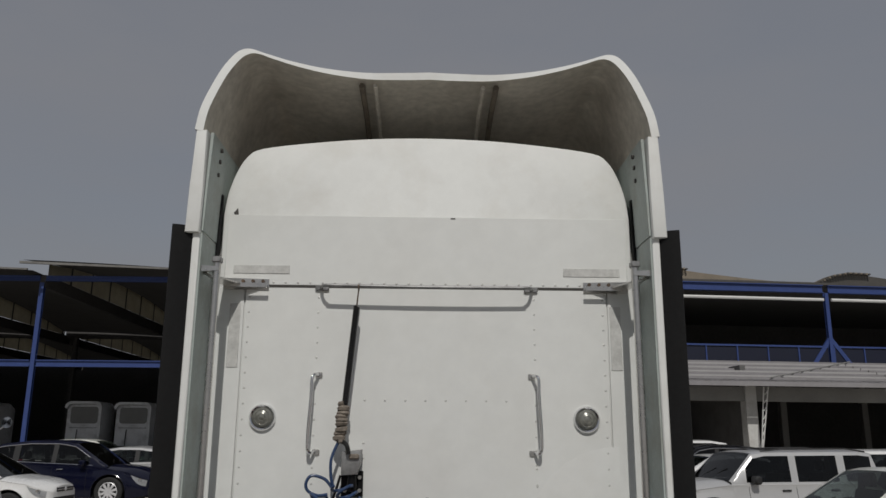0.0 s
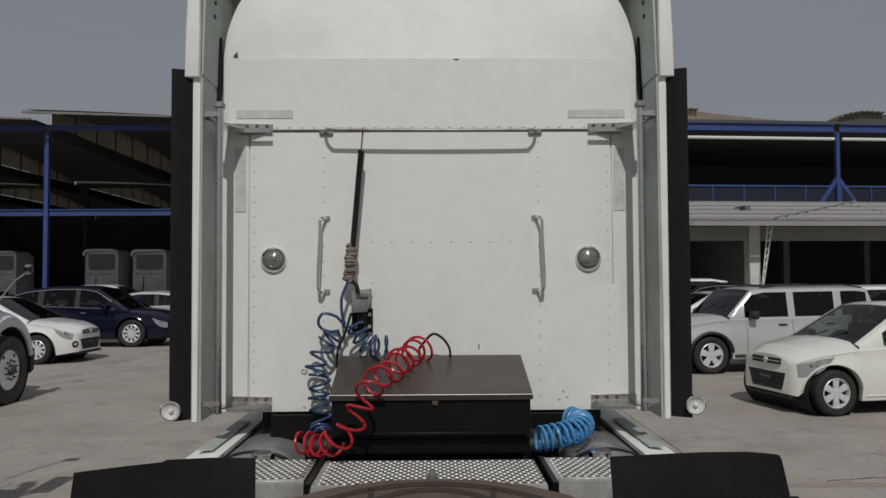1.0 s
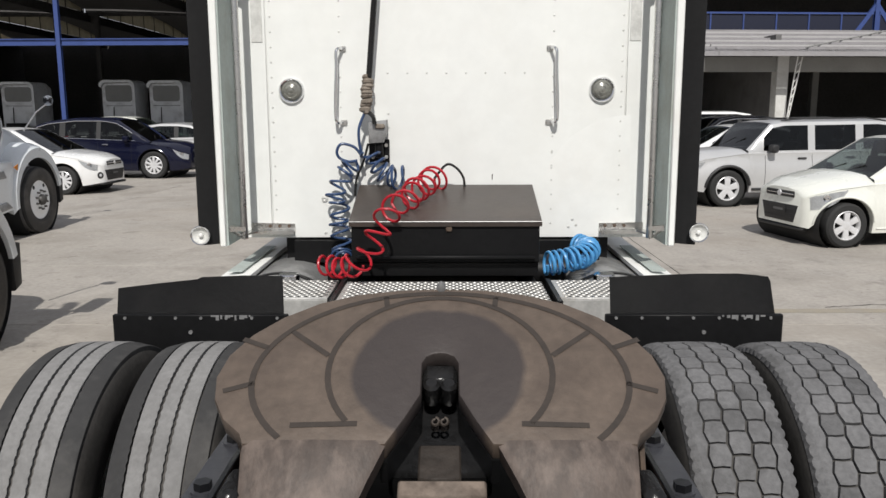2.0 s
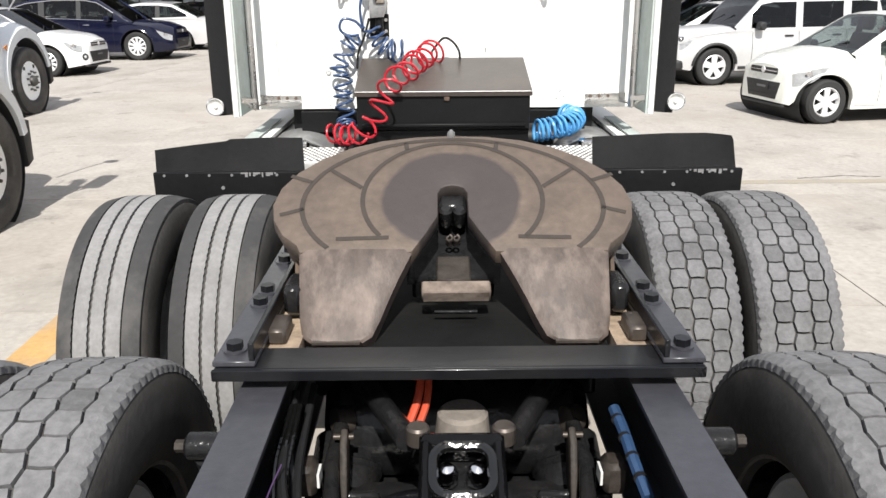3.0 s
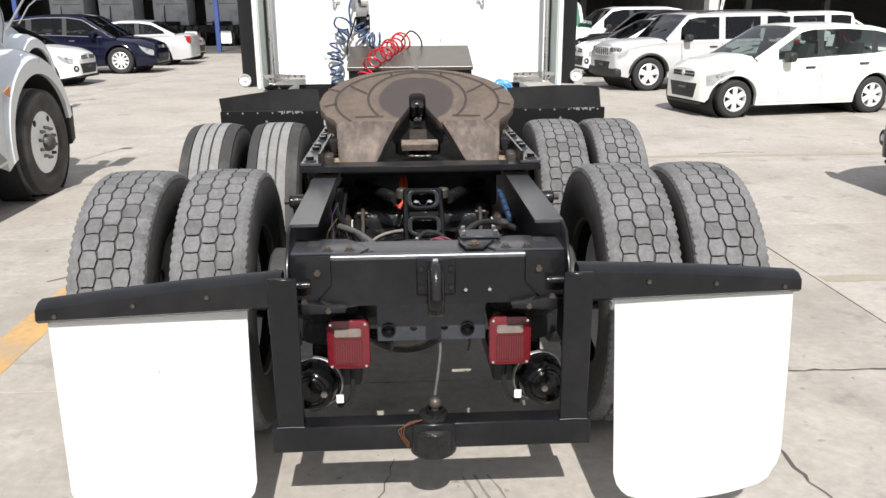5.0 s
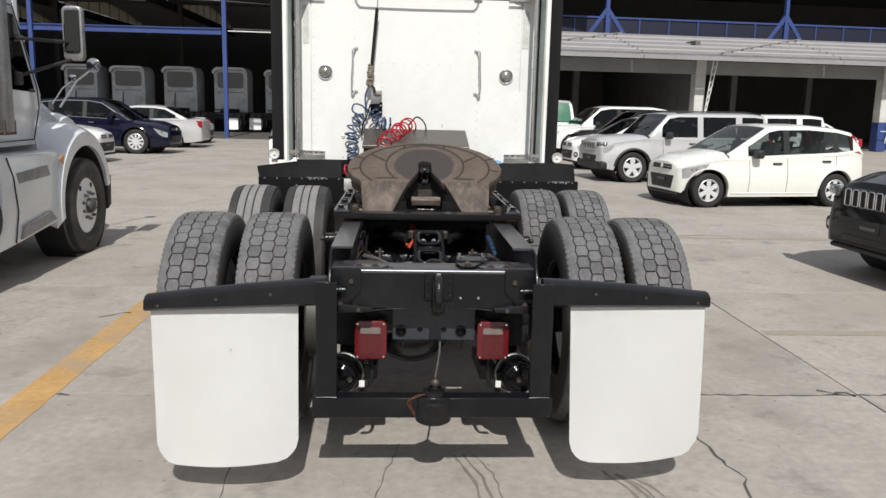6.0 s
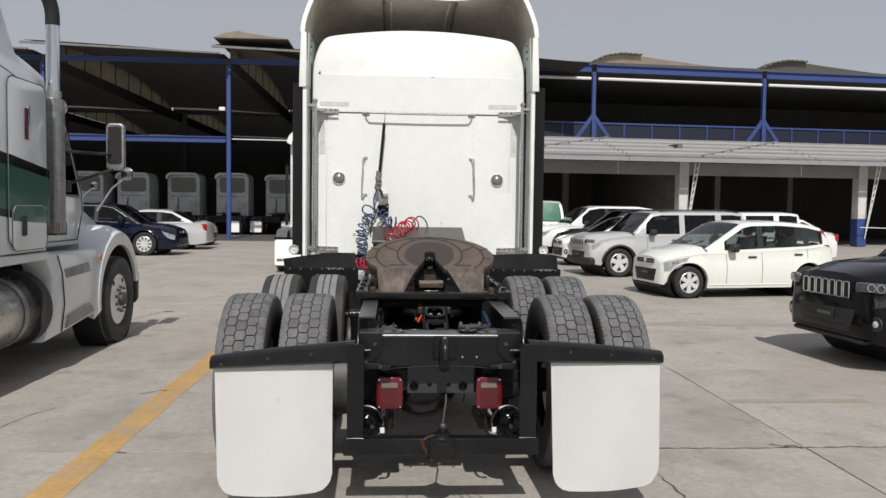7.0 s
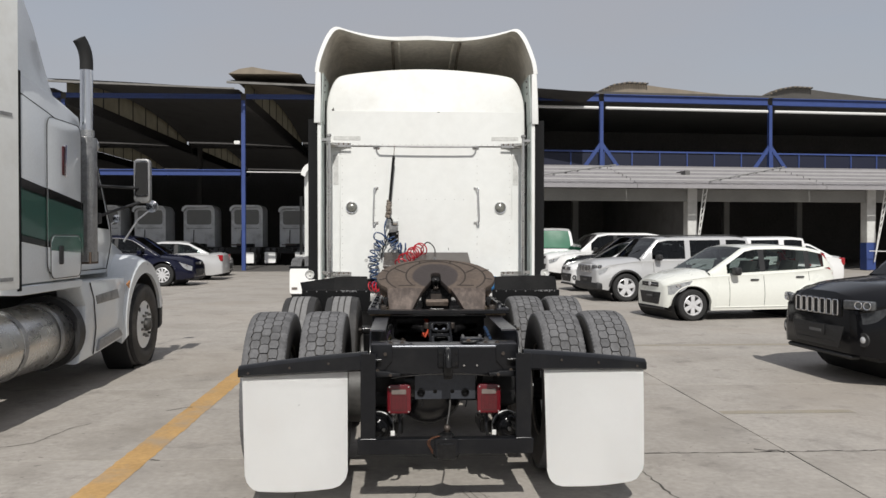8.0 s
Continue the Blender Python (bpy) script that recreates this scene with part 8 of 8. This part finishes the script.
        part(nm, bb, mm, t, {"side_window": "tinted side window", "windscreen": "raked windscreen", "rear_window": "tinted rear window", "pillar": "black door pillar", "roof": "painted roof and pillars"}[nm])
    if trim:
        for s in (-1, 1):
            for upper in (0, 1):
                pts = []
                for x in np.linspace(pillars[0][1] - 0.12, pillars[-1][0] + (0.0 if upper else 0.1), 20):
                    zb, zr = line(belt, x), line(roof, x)
                    z = zr - min(0.07, (zr - zb) * 0.4) if upper else zb + 0.02
                    f = (z - zb) / 0.55
                    pts.append((x, s * (W / 2 * plan(x) * 0.925 - tumble * 0.55 * f * (0.6 + 0.4 * f) + 0.004), z))
                part("window_trim", tube(pts, 0.011, 6), trim, t, "bright chrome window trim")
    # seats inside
    zfl = sill + 0.2
    for x in (line([(0, 0.15), (1, 0.15)], 0) , -0.75):
        for s in (-1, 1):
            st = part("seat", prism([(x - 0.12, zfl), (x + 0.38, zfl), (x + 0.38, zfl + 0.25), (x + 0.02, zfl + 0.22), (x - 0.14, zfl + 0.72), (x - 0.26, zfl + 0.72)], "y", s * 0.14 * W, s * 0.40 * W, 0.03), M_CARINT, t, "grey car seat")
            part("headrest", box(x - 0.27, x - 0.17, s * 0.27 * W - 0.11, s * 0.27 * W + 0.11, zfl + 0.76, zfl + 0.95, 0.03), M_CARINT, st)
    part("dashboard", box(gx1 - 0.75, gx1 - 0.25, -W * 0.4, W * 0.4, zfl + 0.3, line(belt, gx1 - 0.5) - 0.01, 0.03), M_CARBLK, t)
    # details
    for s in (-1, 1):
        zb = line(belt, pillars[-1][0] - 0.05)
        mx = pillars[-1][0] - 0.12
        mr = part("door_mirror", box(mx - 0.07, mx + 0.07, s * (side_at(mx, zb) + 0.02) - 0.0, s * (side_at(mx, zb) + 0.2), zb + 0.0, zb + 0.15, 0.03), paint_mat if trim else (M_CARBLK if cladding or grille == "slot" else paint_mat), t, "door mirror")
        seams = [pillars[-1][0] - 0.02] + [(a + c) / 2 for a, c in pillars[1:-1]]
        for x in seams[:3]:
            zt_ = line(belt, x) - 0.02
            part("door_gap", tube([(x, s * (side_at(x, z) + 0.0005), z) for z in np.linspace(low(x) + 0.08, zt_, 8)], 0.004, 5), M_SEAM, t)
        for x in [(a + c) / 2 + 0.12 for a, c in pillars[1:-1]][:2]:
            z = line(belt, x) - 0.13
            part("door_handle", box(x - 0.0, x + 0.17, s * (side_at(x, z) - 0.005), s * (side_at(x, z) + 0.03), z, z + 0.03, 0.008), trim or M_CARBLK, t, "door handle")
        part("sill_strip", tube([(x, s * (side_at(x, sill + 0.08) - 0.004), sill + 0.06) for x in np.linspace(ax_r + arch + 0.05, ax_f - arch - 0.05, 8)], 0.03 if cladding else 0.012, 6), M_CARBLK if cladding else paint_mat, t)
        # lamps
        zh = line(top, xf - 0.12) - 0.10
        hx0, hx1, hh = lamp or ((0.06, 0.30, 0.125) if grille == "bars" else (0.05, 0.42, 0.15))
        bb = bmesh.new()
        pts = []
        n = 8
        grid = []
        for i in range(n + 1):
            x = xf - hx0 - (hx1 - hx0) * i / n
            up = min(line(top, x), line(belt, x)) - 0.02
            up0 = min(line(top, xf - hx0), line(belt, xf - hx0)) - 0.02
            dn = up0 - hh + (up - 0.035 - up0 + hh) * (i / n) ** 1.7
            zs_ = min(line(belt, x), line(top, x))
            grid.append([bb.verts.new((x + 0.004, s * (side_at(x, z) * (1.0 if z < zs_ - 0.02 else 0.985) + 0.004), z)) for z in (dn, (up + dn) / 2, up)])
        for a, c in zip(grid, grid[1:]):
            for j in range(2):
                bb.faces.new((a[j], a[j + 1], c[j + 1], c[j]))
        bmesh.ops.solidify(bb, geom=bb.faces[:], thickness=0.012)
        hl = part("headlamp", bb, lamp_mat or M_HLAMP, t, "clear headlamp")
        if grille != "bars":
            xb = xf - hx0 - (hx1 - hx0) * 0.4
            zb_ = min(line(top, xb), line(belt, xb)) - 0.02 - hh * 0.42
            part("lamp_bulb", lathe([(0, 0.05), (0.012, 0.046), (0.006, 0.03), (0.012, 0.0)], pose(xb, s * (side_at(xb, zb_) + 0.004), zb_, 0, 0, s * 62), 16, caps=False), M_CHROME, hl, "round bright reflector")
        hb = None if grille != "bars" else part("headlamp_inner", box(-0.06, 0.02, -W * 0.085, W * 0.085, zh - hh * 0.62, zh + 0.02, 0.02, seg=3), M_LAMPBOX, t, "dark headlamp housing", pose(xf - 0.044, s * W * 0.338, 0, 0, 0, s * 22))
        if hb:
            for q in (0.01, 0.105):
                part("lamp_bulb", lathe([(0, 0.044), (0.006, 0.040), (-0.012, 0.02), (-0.015, 0.0)], pose(0.02, s * q, zh - 0.028), 14, caps=False), M_CHROME, hb, "round chrome reflector")
        fz = sill + 0.22
        fog = part("fog_lamp", lathe([(0, 0.075), (0.012, 0.07), (0.012, 0)], pose(xf - 0.06, s * W * (0.37 if grille == "bars" else 0.31), fz, 0, 0, s * (14 if grille == "bars" else 30)), 16, caps=False), M_CARBLK, t, "dark fog lamp recess")
        part("fog_lens", lathe([(0.012, 0.034), (0.018, 0.024), (0.02, 0)], pose(xf - 0.06, s * W * (0.37 if grille == "bars" else 0.31), fz, 0, 0, s * (14 if grille == "bars" else 30)), 14, caps=False), M_HLAMP, fog)
        if tall_lamp:
            lo_z, hi_z = tall_lamp
            part("tail_lamp", prism([(xr + 0.05, lo_z), (xr + 0.20, lo_z + 0.05), (xr + 0.34, hi_z), (xr + 0.25, hi_z - 0.03)], "y", s * W * 0.34, s * (side_at(xr + 0.2, 0.8) - 0.055), 0.012), M_CARLENS, t, "tall red tail lamp")
            continue
        zt_ = line(top, xr + 0.1)
        part("tail_lamp", box(xr - 0.004, xr + 0.2, s * W * 0.36, s * (side_at(xr + 0.12, zt_ - 0.2) + 0.004), zt_ - 0.30, zt_ - 0.06, 0.02), M_CARLENS, t, "red tail lamp")
    zh = line(top, xf - 0.1)
    if grille == "bars":
        gp = part("grille_panel", box(xf - 0.03, xf + 0.012, -W * 0.235, W * 0.235, zh - 0.265, zh - 0.07, 0.01), paint_mat, t, "front panel with seven upright slots")
        for k in range(7):
            y = (k - 3) * W * 0.060
            part("slot", box(xf + 0.010, xf + 0.0155, y - W * 0.020, y + W * 0.020, zh - 0.24, zh - 0.095, 0.004), M_SEAM, gp)
            part("slot_frame", tube([(xf + 0.014, y + a, z) for a, z in rounded(-W * 0.0225, W * 0.0225, zh - 0.247, zh - 0.088, 0.015)], 0.0075, 6, closed=True), M_CHROME, gp)
    else:
        gp = part("grille", box(xf - 0.03, xf + 0.01, -W * 0.2, W * 0.2, zh - 0.17, zh - 0.075, 0.015), M_CARBLK, t, "dark slim grille")
        part("grille_bar", box(xf + 0.008, xf + 0.018, -W * 0.19, W * 0.19, zh - 0.13, zh - 0.115, 0.003), M_CHROME, gp)
        part("badge", lathe([(0, 0.045), (0.01, 0.04), (0.012, 0)], pose(xf + 0.012, 0, zh - 0.12), 16, caps=False), M_ALLOY, gp)
    bz0, bz1 = sill + 0.10, sill + 0.33
    lo = part("lower_grille", prism([(-W * 0.25, bz1), (W * 0.25, bz1), (W * 0.20, bz0), (-W * 0.20, bz0)], "x", xf - 0.03, xf + 0.008, 0.006), M_CARBLK, t, "black lower air intake")
    for k in range(3):
        part("intake_slat", box(xf + 0.008, xf + 0.013, -W * 0.2, W * 0.2, bz0 + 0.05 + 0.06 * k, bz0 + 0.06 + 0.06 * k), M_CARBLK, lo)
    pl = part("plate", box(xf + 0.014, xf + 0.022, -0.16, 0.16, bz0 + 0.11, bz0 + 0.22, 0.003), M_CARBLK, t, "dark dealer plate")
    part("plate_bar", box(xf + 0.022, xf + 0.025, -0.11, 0.11, bz0 + 0.14, bz0 + 0.17), M_PLATE_MARK, pl)
    part("front_lip", box(xf - 0.12, xf + 0.0, -W * 0.31, W * 0.31, sill - 0.0, sill + 0.05, 0.02), M_CARBLK, t)
    if cladding:
        part("bumper_cladding", box(xf - 0.16, xf + 0.015, -W * 0.44, W * 0.44, sill + 0.02, sill + 0.21, 0.05, seg=3), M_CARBLK, t, "black lower bumper")
    if rails:
        for s in (-1, 1):
            xa, xc = tail + 0.1, cowl - 0.2
            part("roof_rail", tube([(x, s * W * 0.345, line(roof, x) + 0.05 + (0.0 if 0 < i < 5 else -0.035)) for i, x in enumerate(np.linspace(xa, xc, 6))], 0.015, 6), M_CARBLK, t, "black roof rail")
    for s in (-1, 1):
        part("wiper", tube([(gx1 + 0.02, s * 0.2 - 0.3, line(belt, gx1) + 0.03), (gx1 - 0.18, s * 0.2 + 0.15, line(roof, gx1 - 0.18) + 0.035)], 0.008, 5), M_SEAM, t)
    return t


def place(front_wheel, heading, wb, L, rear_oh, W, side):
    """The pose of a car whose near front wheel's outer face stands at a point, heading in degrees from +x; side: +1 if that wheel is on its left."""
    h = radians(heading)
    ax_f = -L / 2 + rear_oh + wb
    d, n = Vector((math.cos(h), math.sin(h))), Vector((-math.sin(h), math.cos(h)))
    c = Vector(front_wheel) - d * ax_f - n * side * (W / 2 - 0.03)
    return pose(c.x, c.y, 0, 0, 0, heading)


hatch = dict(L=3.60, W=1.68, wb=2.49, rear_oh=0.65, top=[(1.85, 0.60), (1.80, 0.74), (1.55, 0.85), (1.1, 0.945), (0.9, 0.96), (-1.5, 0.97), (-1.85, 0.90)], belt=[(1.85, 0.62), (1.7, 0.70), (1.45, 0.775), (1.0, 0.835), (0.2, 0.865), (-1.1, 0.925), (-1.65, 0.985), (-1.85, 0.88)],
             roof=[(0.98, 0.90), (0.20, 1.36), (0.0, 1.40), (-0.6, 1.41), (-1.15, 1.375), (-1.48, 1.31), (-1.78, 0.99)], cowl=0.20, tail=-1.46, pillars=[(-1.78, -1.50), (-1.18, -1.06), (-0.20, -0.08), (0.62, 0.98)], r=0.295, sill=0.19, spokes=6, nose=0.30, lamp=(0.06, 0.46, 0.17), tall_lamp=(0.84, 1.27))
car("hatchback", place((5.13, 6.05), 190, 2.49, 3.60, 0.65, 1.68, 1), "cream-white five-door hatchback parked in the yard", "car", paint_mat=P_CREAM, **hatch)
suv = dict(L=4.26, W=1.76, wb=2.635, rear_oh=0.90, top=[(2.13, 0.80), (2.08, 0.95), (1.9, 1.02), (1.2, 1.07), (-2.2, 1.07)], belt=[(2.13, 0.78), (1.85, 0.90), (1.1, 1.0), (-2.13, 1.03)],
           roof=[(1.02, 1.05), (0.55, 1.52), (0.3, 1.565), (-1.6, 1.585), (-1.92, 1.555), (-2.10, 1.06)], cowl=0.5, tail=-1.93, pillars=[(-2.10, -1.86), (-1.28, -1.12), (-0.30, -0.16), (0.72, 1.02)], r=0.345, sill=0.27, spokes=5, cladding=True, grille="bars", tumble=0.16, nose=0.12)
car("suv", place((5.14, 10.6), 188, 2.635, 4.26, 0.9, 1.76, 1), "silver boxy sport utility vehicle with black lower trim", "car", paint_mat=P_SILVER, rails=True, glass=CAR_GLASS_D, pillar_mat=P_SILVER, **suv)
car("suv", pose(8.9, 13.7, 0, 0, 0, 186), "white boxy sport utility vehicle parked behind the silver one", "car", paint_mat=P_WHITE, glass=CAR_GLASS_D, pillar_mat=P_WHITE, **suv)
sedan = dict(L=4.46, W=1.80, wb=2.70, rear_oh=1.0, top=[(2.3, 0.62), (2.22, 0.76), (1.9, 0.86), (1.0, 0.98), (-1.5, 1.02), (-2.15, 1.0), (-2.3, 0.88)], belt=[(2.3, 0.60), (1.8, 0.80), (1.0, 0.92), (-1.6, 0.99), (-2.3, 0.86)],
             roof=[(1.25, 0.92), (0.35, 1.38), (0.0, 1.43), (-0.6, 1.43), (-1.0, 1.38), (-1.75, 1.0)], cowl=0.3, tail=-0.98, pillars=[(-1.75, -1.45), (-0.62, -0.48), (0.30, 0.40), (0.85, 1.25)][0:4], r=0.315, sill=0.19, spokes=10, tumble=0.26, nose=0.40, lamp=(0.10, 0.42, 0.13))
car("sedan", pose(6.75, 15.2, 0, 0, 0, 187), "white sedan parked beyond the silver vehicle", "car", paint_mat=P_WHITE, **sedan)
cross = dict(L=4.68, W=1.87, wb=2.75, rear_oh=0.98, top=[(2.34, 0.68), (2.26, 0.85), (1.9, 0.97), (1.1, 1.06), (-2.1, 1.08), (-2.34, 1.0)], belt=[(2.34, 0.66), (1.8, 0.88), (1.0, 1.0), (-1.9, 1.12), (-2.34, 0.98)],
             roof=[(1.3, 1.0), (0.4, 1.56), (0.0, 1.63), (-0.8, 1.63), (-1.5, 1.56), (-1.85, 1.46), (-2.2, 1.1)], cowl=0.34, tail=-1.8, pillars=[(-2.2, -1.85), (-1.2, -1.04), (-0.18, -0.06), (0.82, 1.3)], r=0.37, sill=0.22, spokes=10, tumble=0.26, trim=M_CHROME, nose=0.24)
NAVY = place((-8.09, 17.45), -2, 2.75, 4.68, 0.98, 1.87, -1)
car("crossover", NAVY, "dark navy crossover car with bright window trim", "car", paint_mat=P_NAVY, glass=CAR_GLASS_D, **cross)
car("sedan", place((-8.47, 13.1), -3, 2.70, 4.46, 1.0, 1.80, -1), "white sedan parked with its nose towards the aisle", "car", paint_mat=P_WHITE, glass=CAR_GLASS_D, **sedan)
gc = dict(L=4.82, W=1.94, wb=2.915, rear_oh=1.0, top=[(2.41, 0.80), (2.36, 0.96), (2.0, 1.05), (1.2, 1.12), (-2.41, 1.15)], belt=[(2.41, 0.78), (1.9, 0.96), (1.1, 1.06), (-2.41, 1.16)],
          roof=[(1.2, 1.1), (0.5, 1.68), (0.1, 1.75), (-1.5, 1.75), (-2.0, 1.68), (-2.3, 1.15)], cowl=0.45, tail=-2.0, pillars=[(-2.3, -2.0), (-1.25, -1.1), (-0.25, -0.1), (0.8, 1.2)], r=0.38, sill=0.28, spokes=5, grille="bars", tumble=0.2, nose=0.26, lamp_mat=M_LAMPBOX)
car("suv", pose(6.74, 0.25, 0, 0, 0, 184), "black sport utility vehicle with chrome-framed slotted grille", "car", paint_mat=P_BLACK, glass=CAR_GLASS_D, rails=True, **gc)
car("crossover", pose(7.6, 18.4, 0, 0, 0, 187), "dark grey crossover car parked in the row", "car", paint_mat=P_BLACK, glass=CAR_GLASS_D, **cross)
car("suv", pose(7.3, 21.6, 0, 0, 0, 187), "white sport utility vehicle parked in the row", "car", paint_mat=P_WHITE, glass=CAR_GLASS_D, **{**gc, "grille": "slot", "lamp_mat": None})
van = {**gc, "grille": "slot", "lamp_mat": None, "roof": [(1.2, 1.1), (0.6, 1.78), (0.2, 1.92), (-1.5, 1.94), (-2.05, 1.84), (-2.32, 1.12)]}
car("van", pose(5.75, 24.6, 0, 0, 0, 84), "white van with green-tinted rear window parked at the row's end", "car", paint_mat=P_WHITE, glass=mat("green_tinted_glass", (0.012, 0.12, 0.06), 0.08, var=0.1, coat=0.6, bump=0), **van)
car("sedan", pose(-9.3, 22.0, 0, 0, 0, 182), "silver sedan showing its red tail lamps", "car", paint_mat=P_SILVER, **sedan)
car("hatchback", pose(-9.4, 25.2, 0, 0, 0, 0), "silver hatchback parked in the row", "car", paint_mat=P_SILVER, **hatch)
car("crossover", pose(-12.4, 27.0, 0, 0, 0, 0), "pale pickup-like car parked by the warehouse", "car", paint_mat=P_CREAM, **cross)
car("sedan", pose(11.4, 16.6, 0, 0, 0, 186), "white sedan with red tail lamps at the row's end", "car", paint_mat=P_WHITE, **sedan)

# ---------------------------------------------------------------- concrete slabs
slab_mesh = to_mesh("slab", box(-SX / 2 + 0.005, SX / 2 - 0.005, -SY / 2 + 0.005, SY / 2 - 0.005, -0.016, 0.0, 0.003), M_CONC)
for i in range(-5, 5):
    for j in range(-4, 12):
        part("slab", slab_mesh, None, ground, m=pose(X0 + (i + 0.5) * SX, Y0 + (j + 0.5) * SY, 0.016))
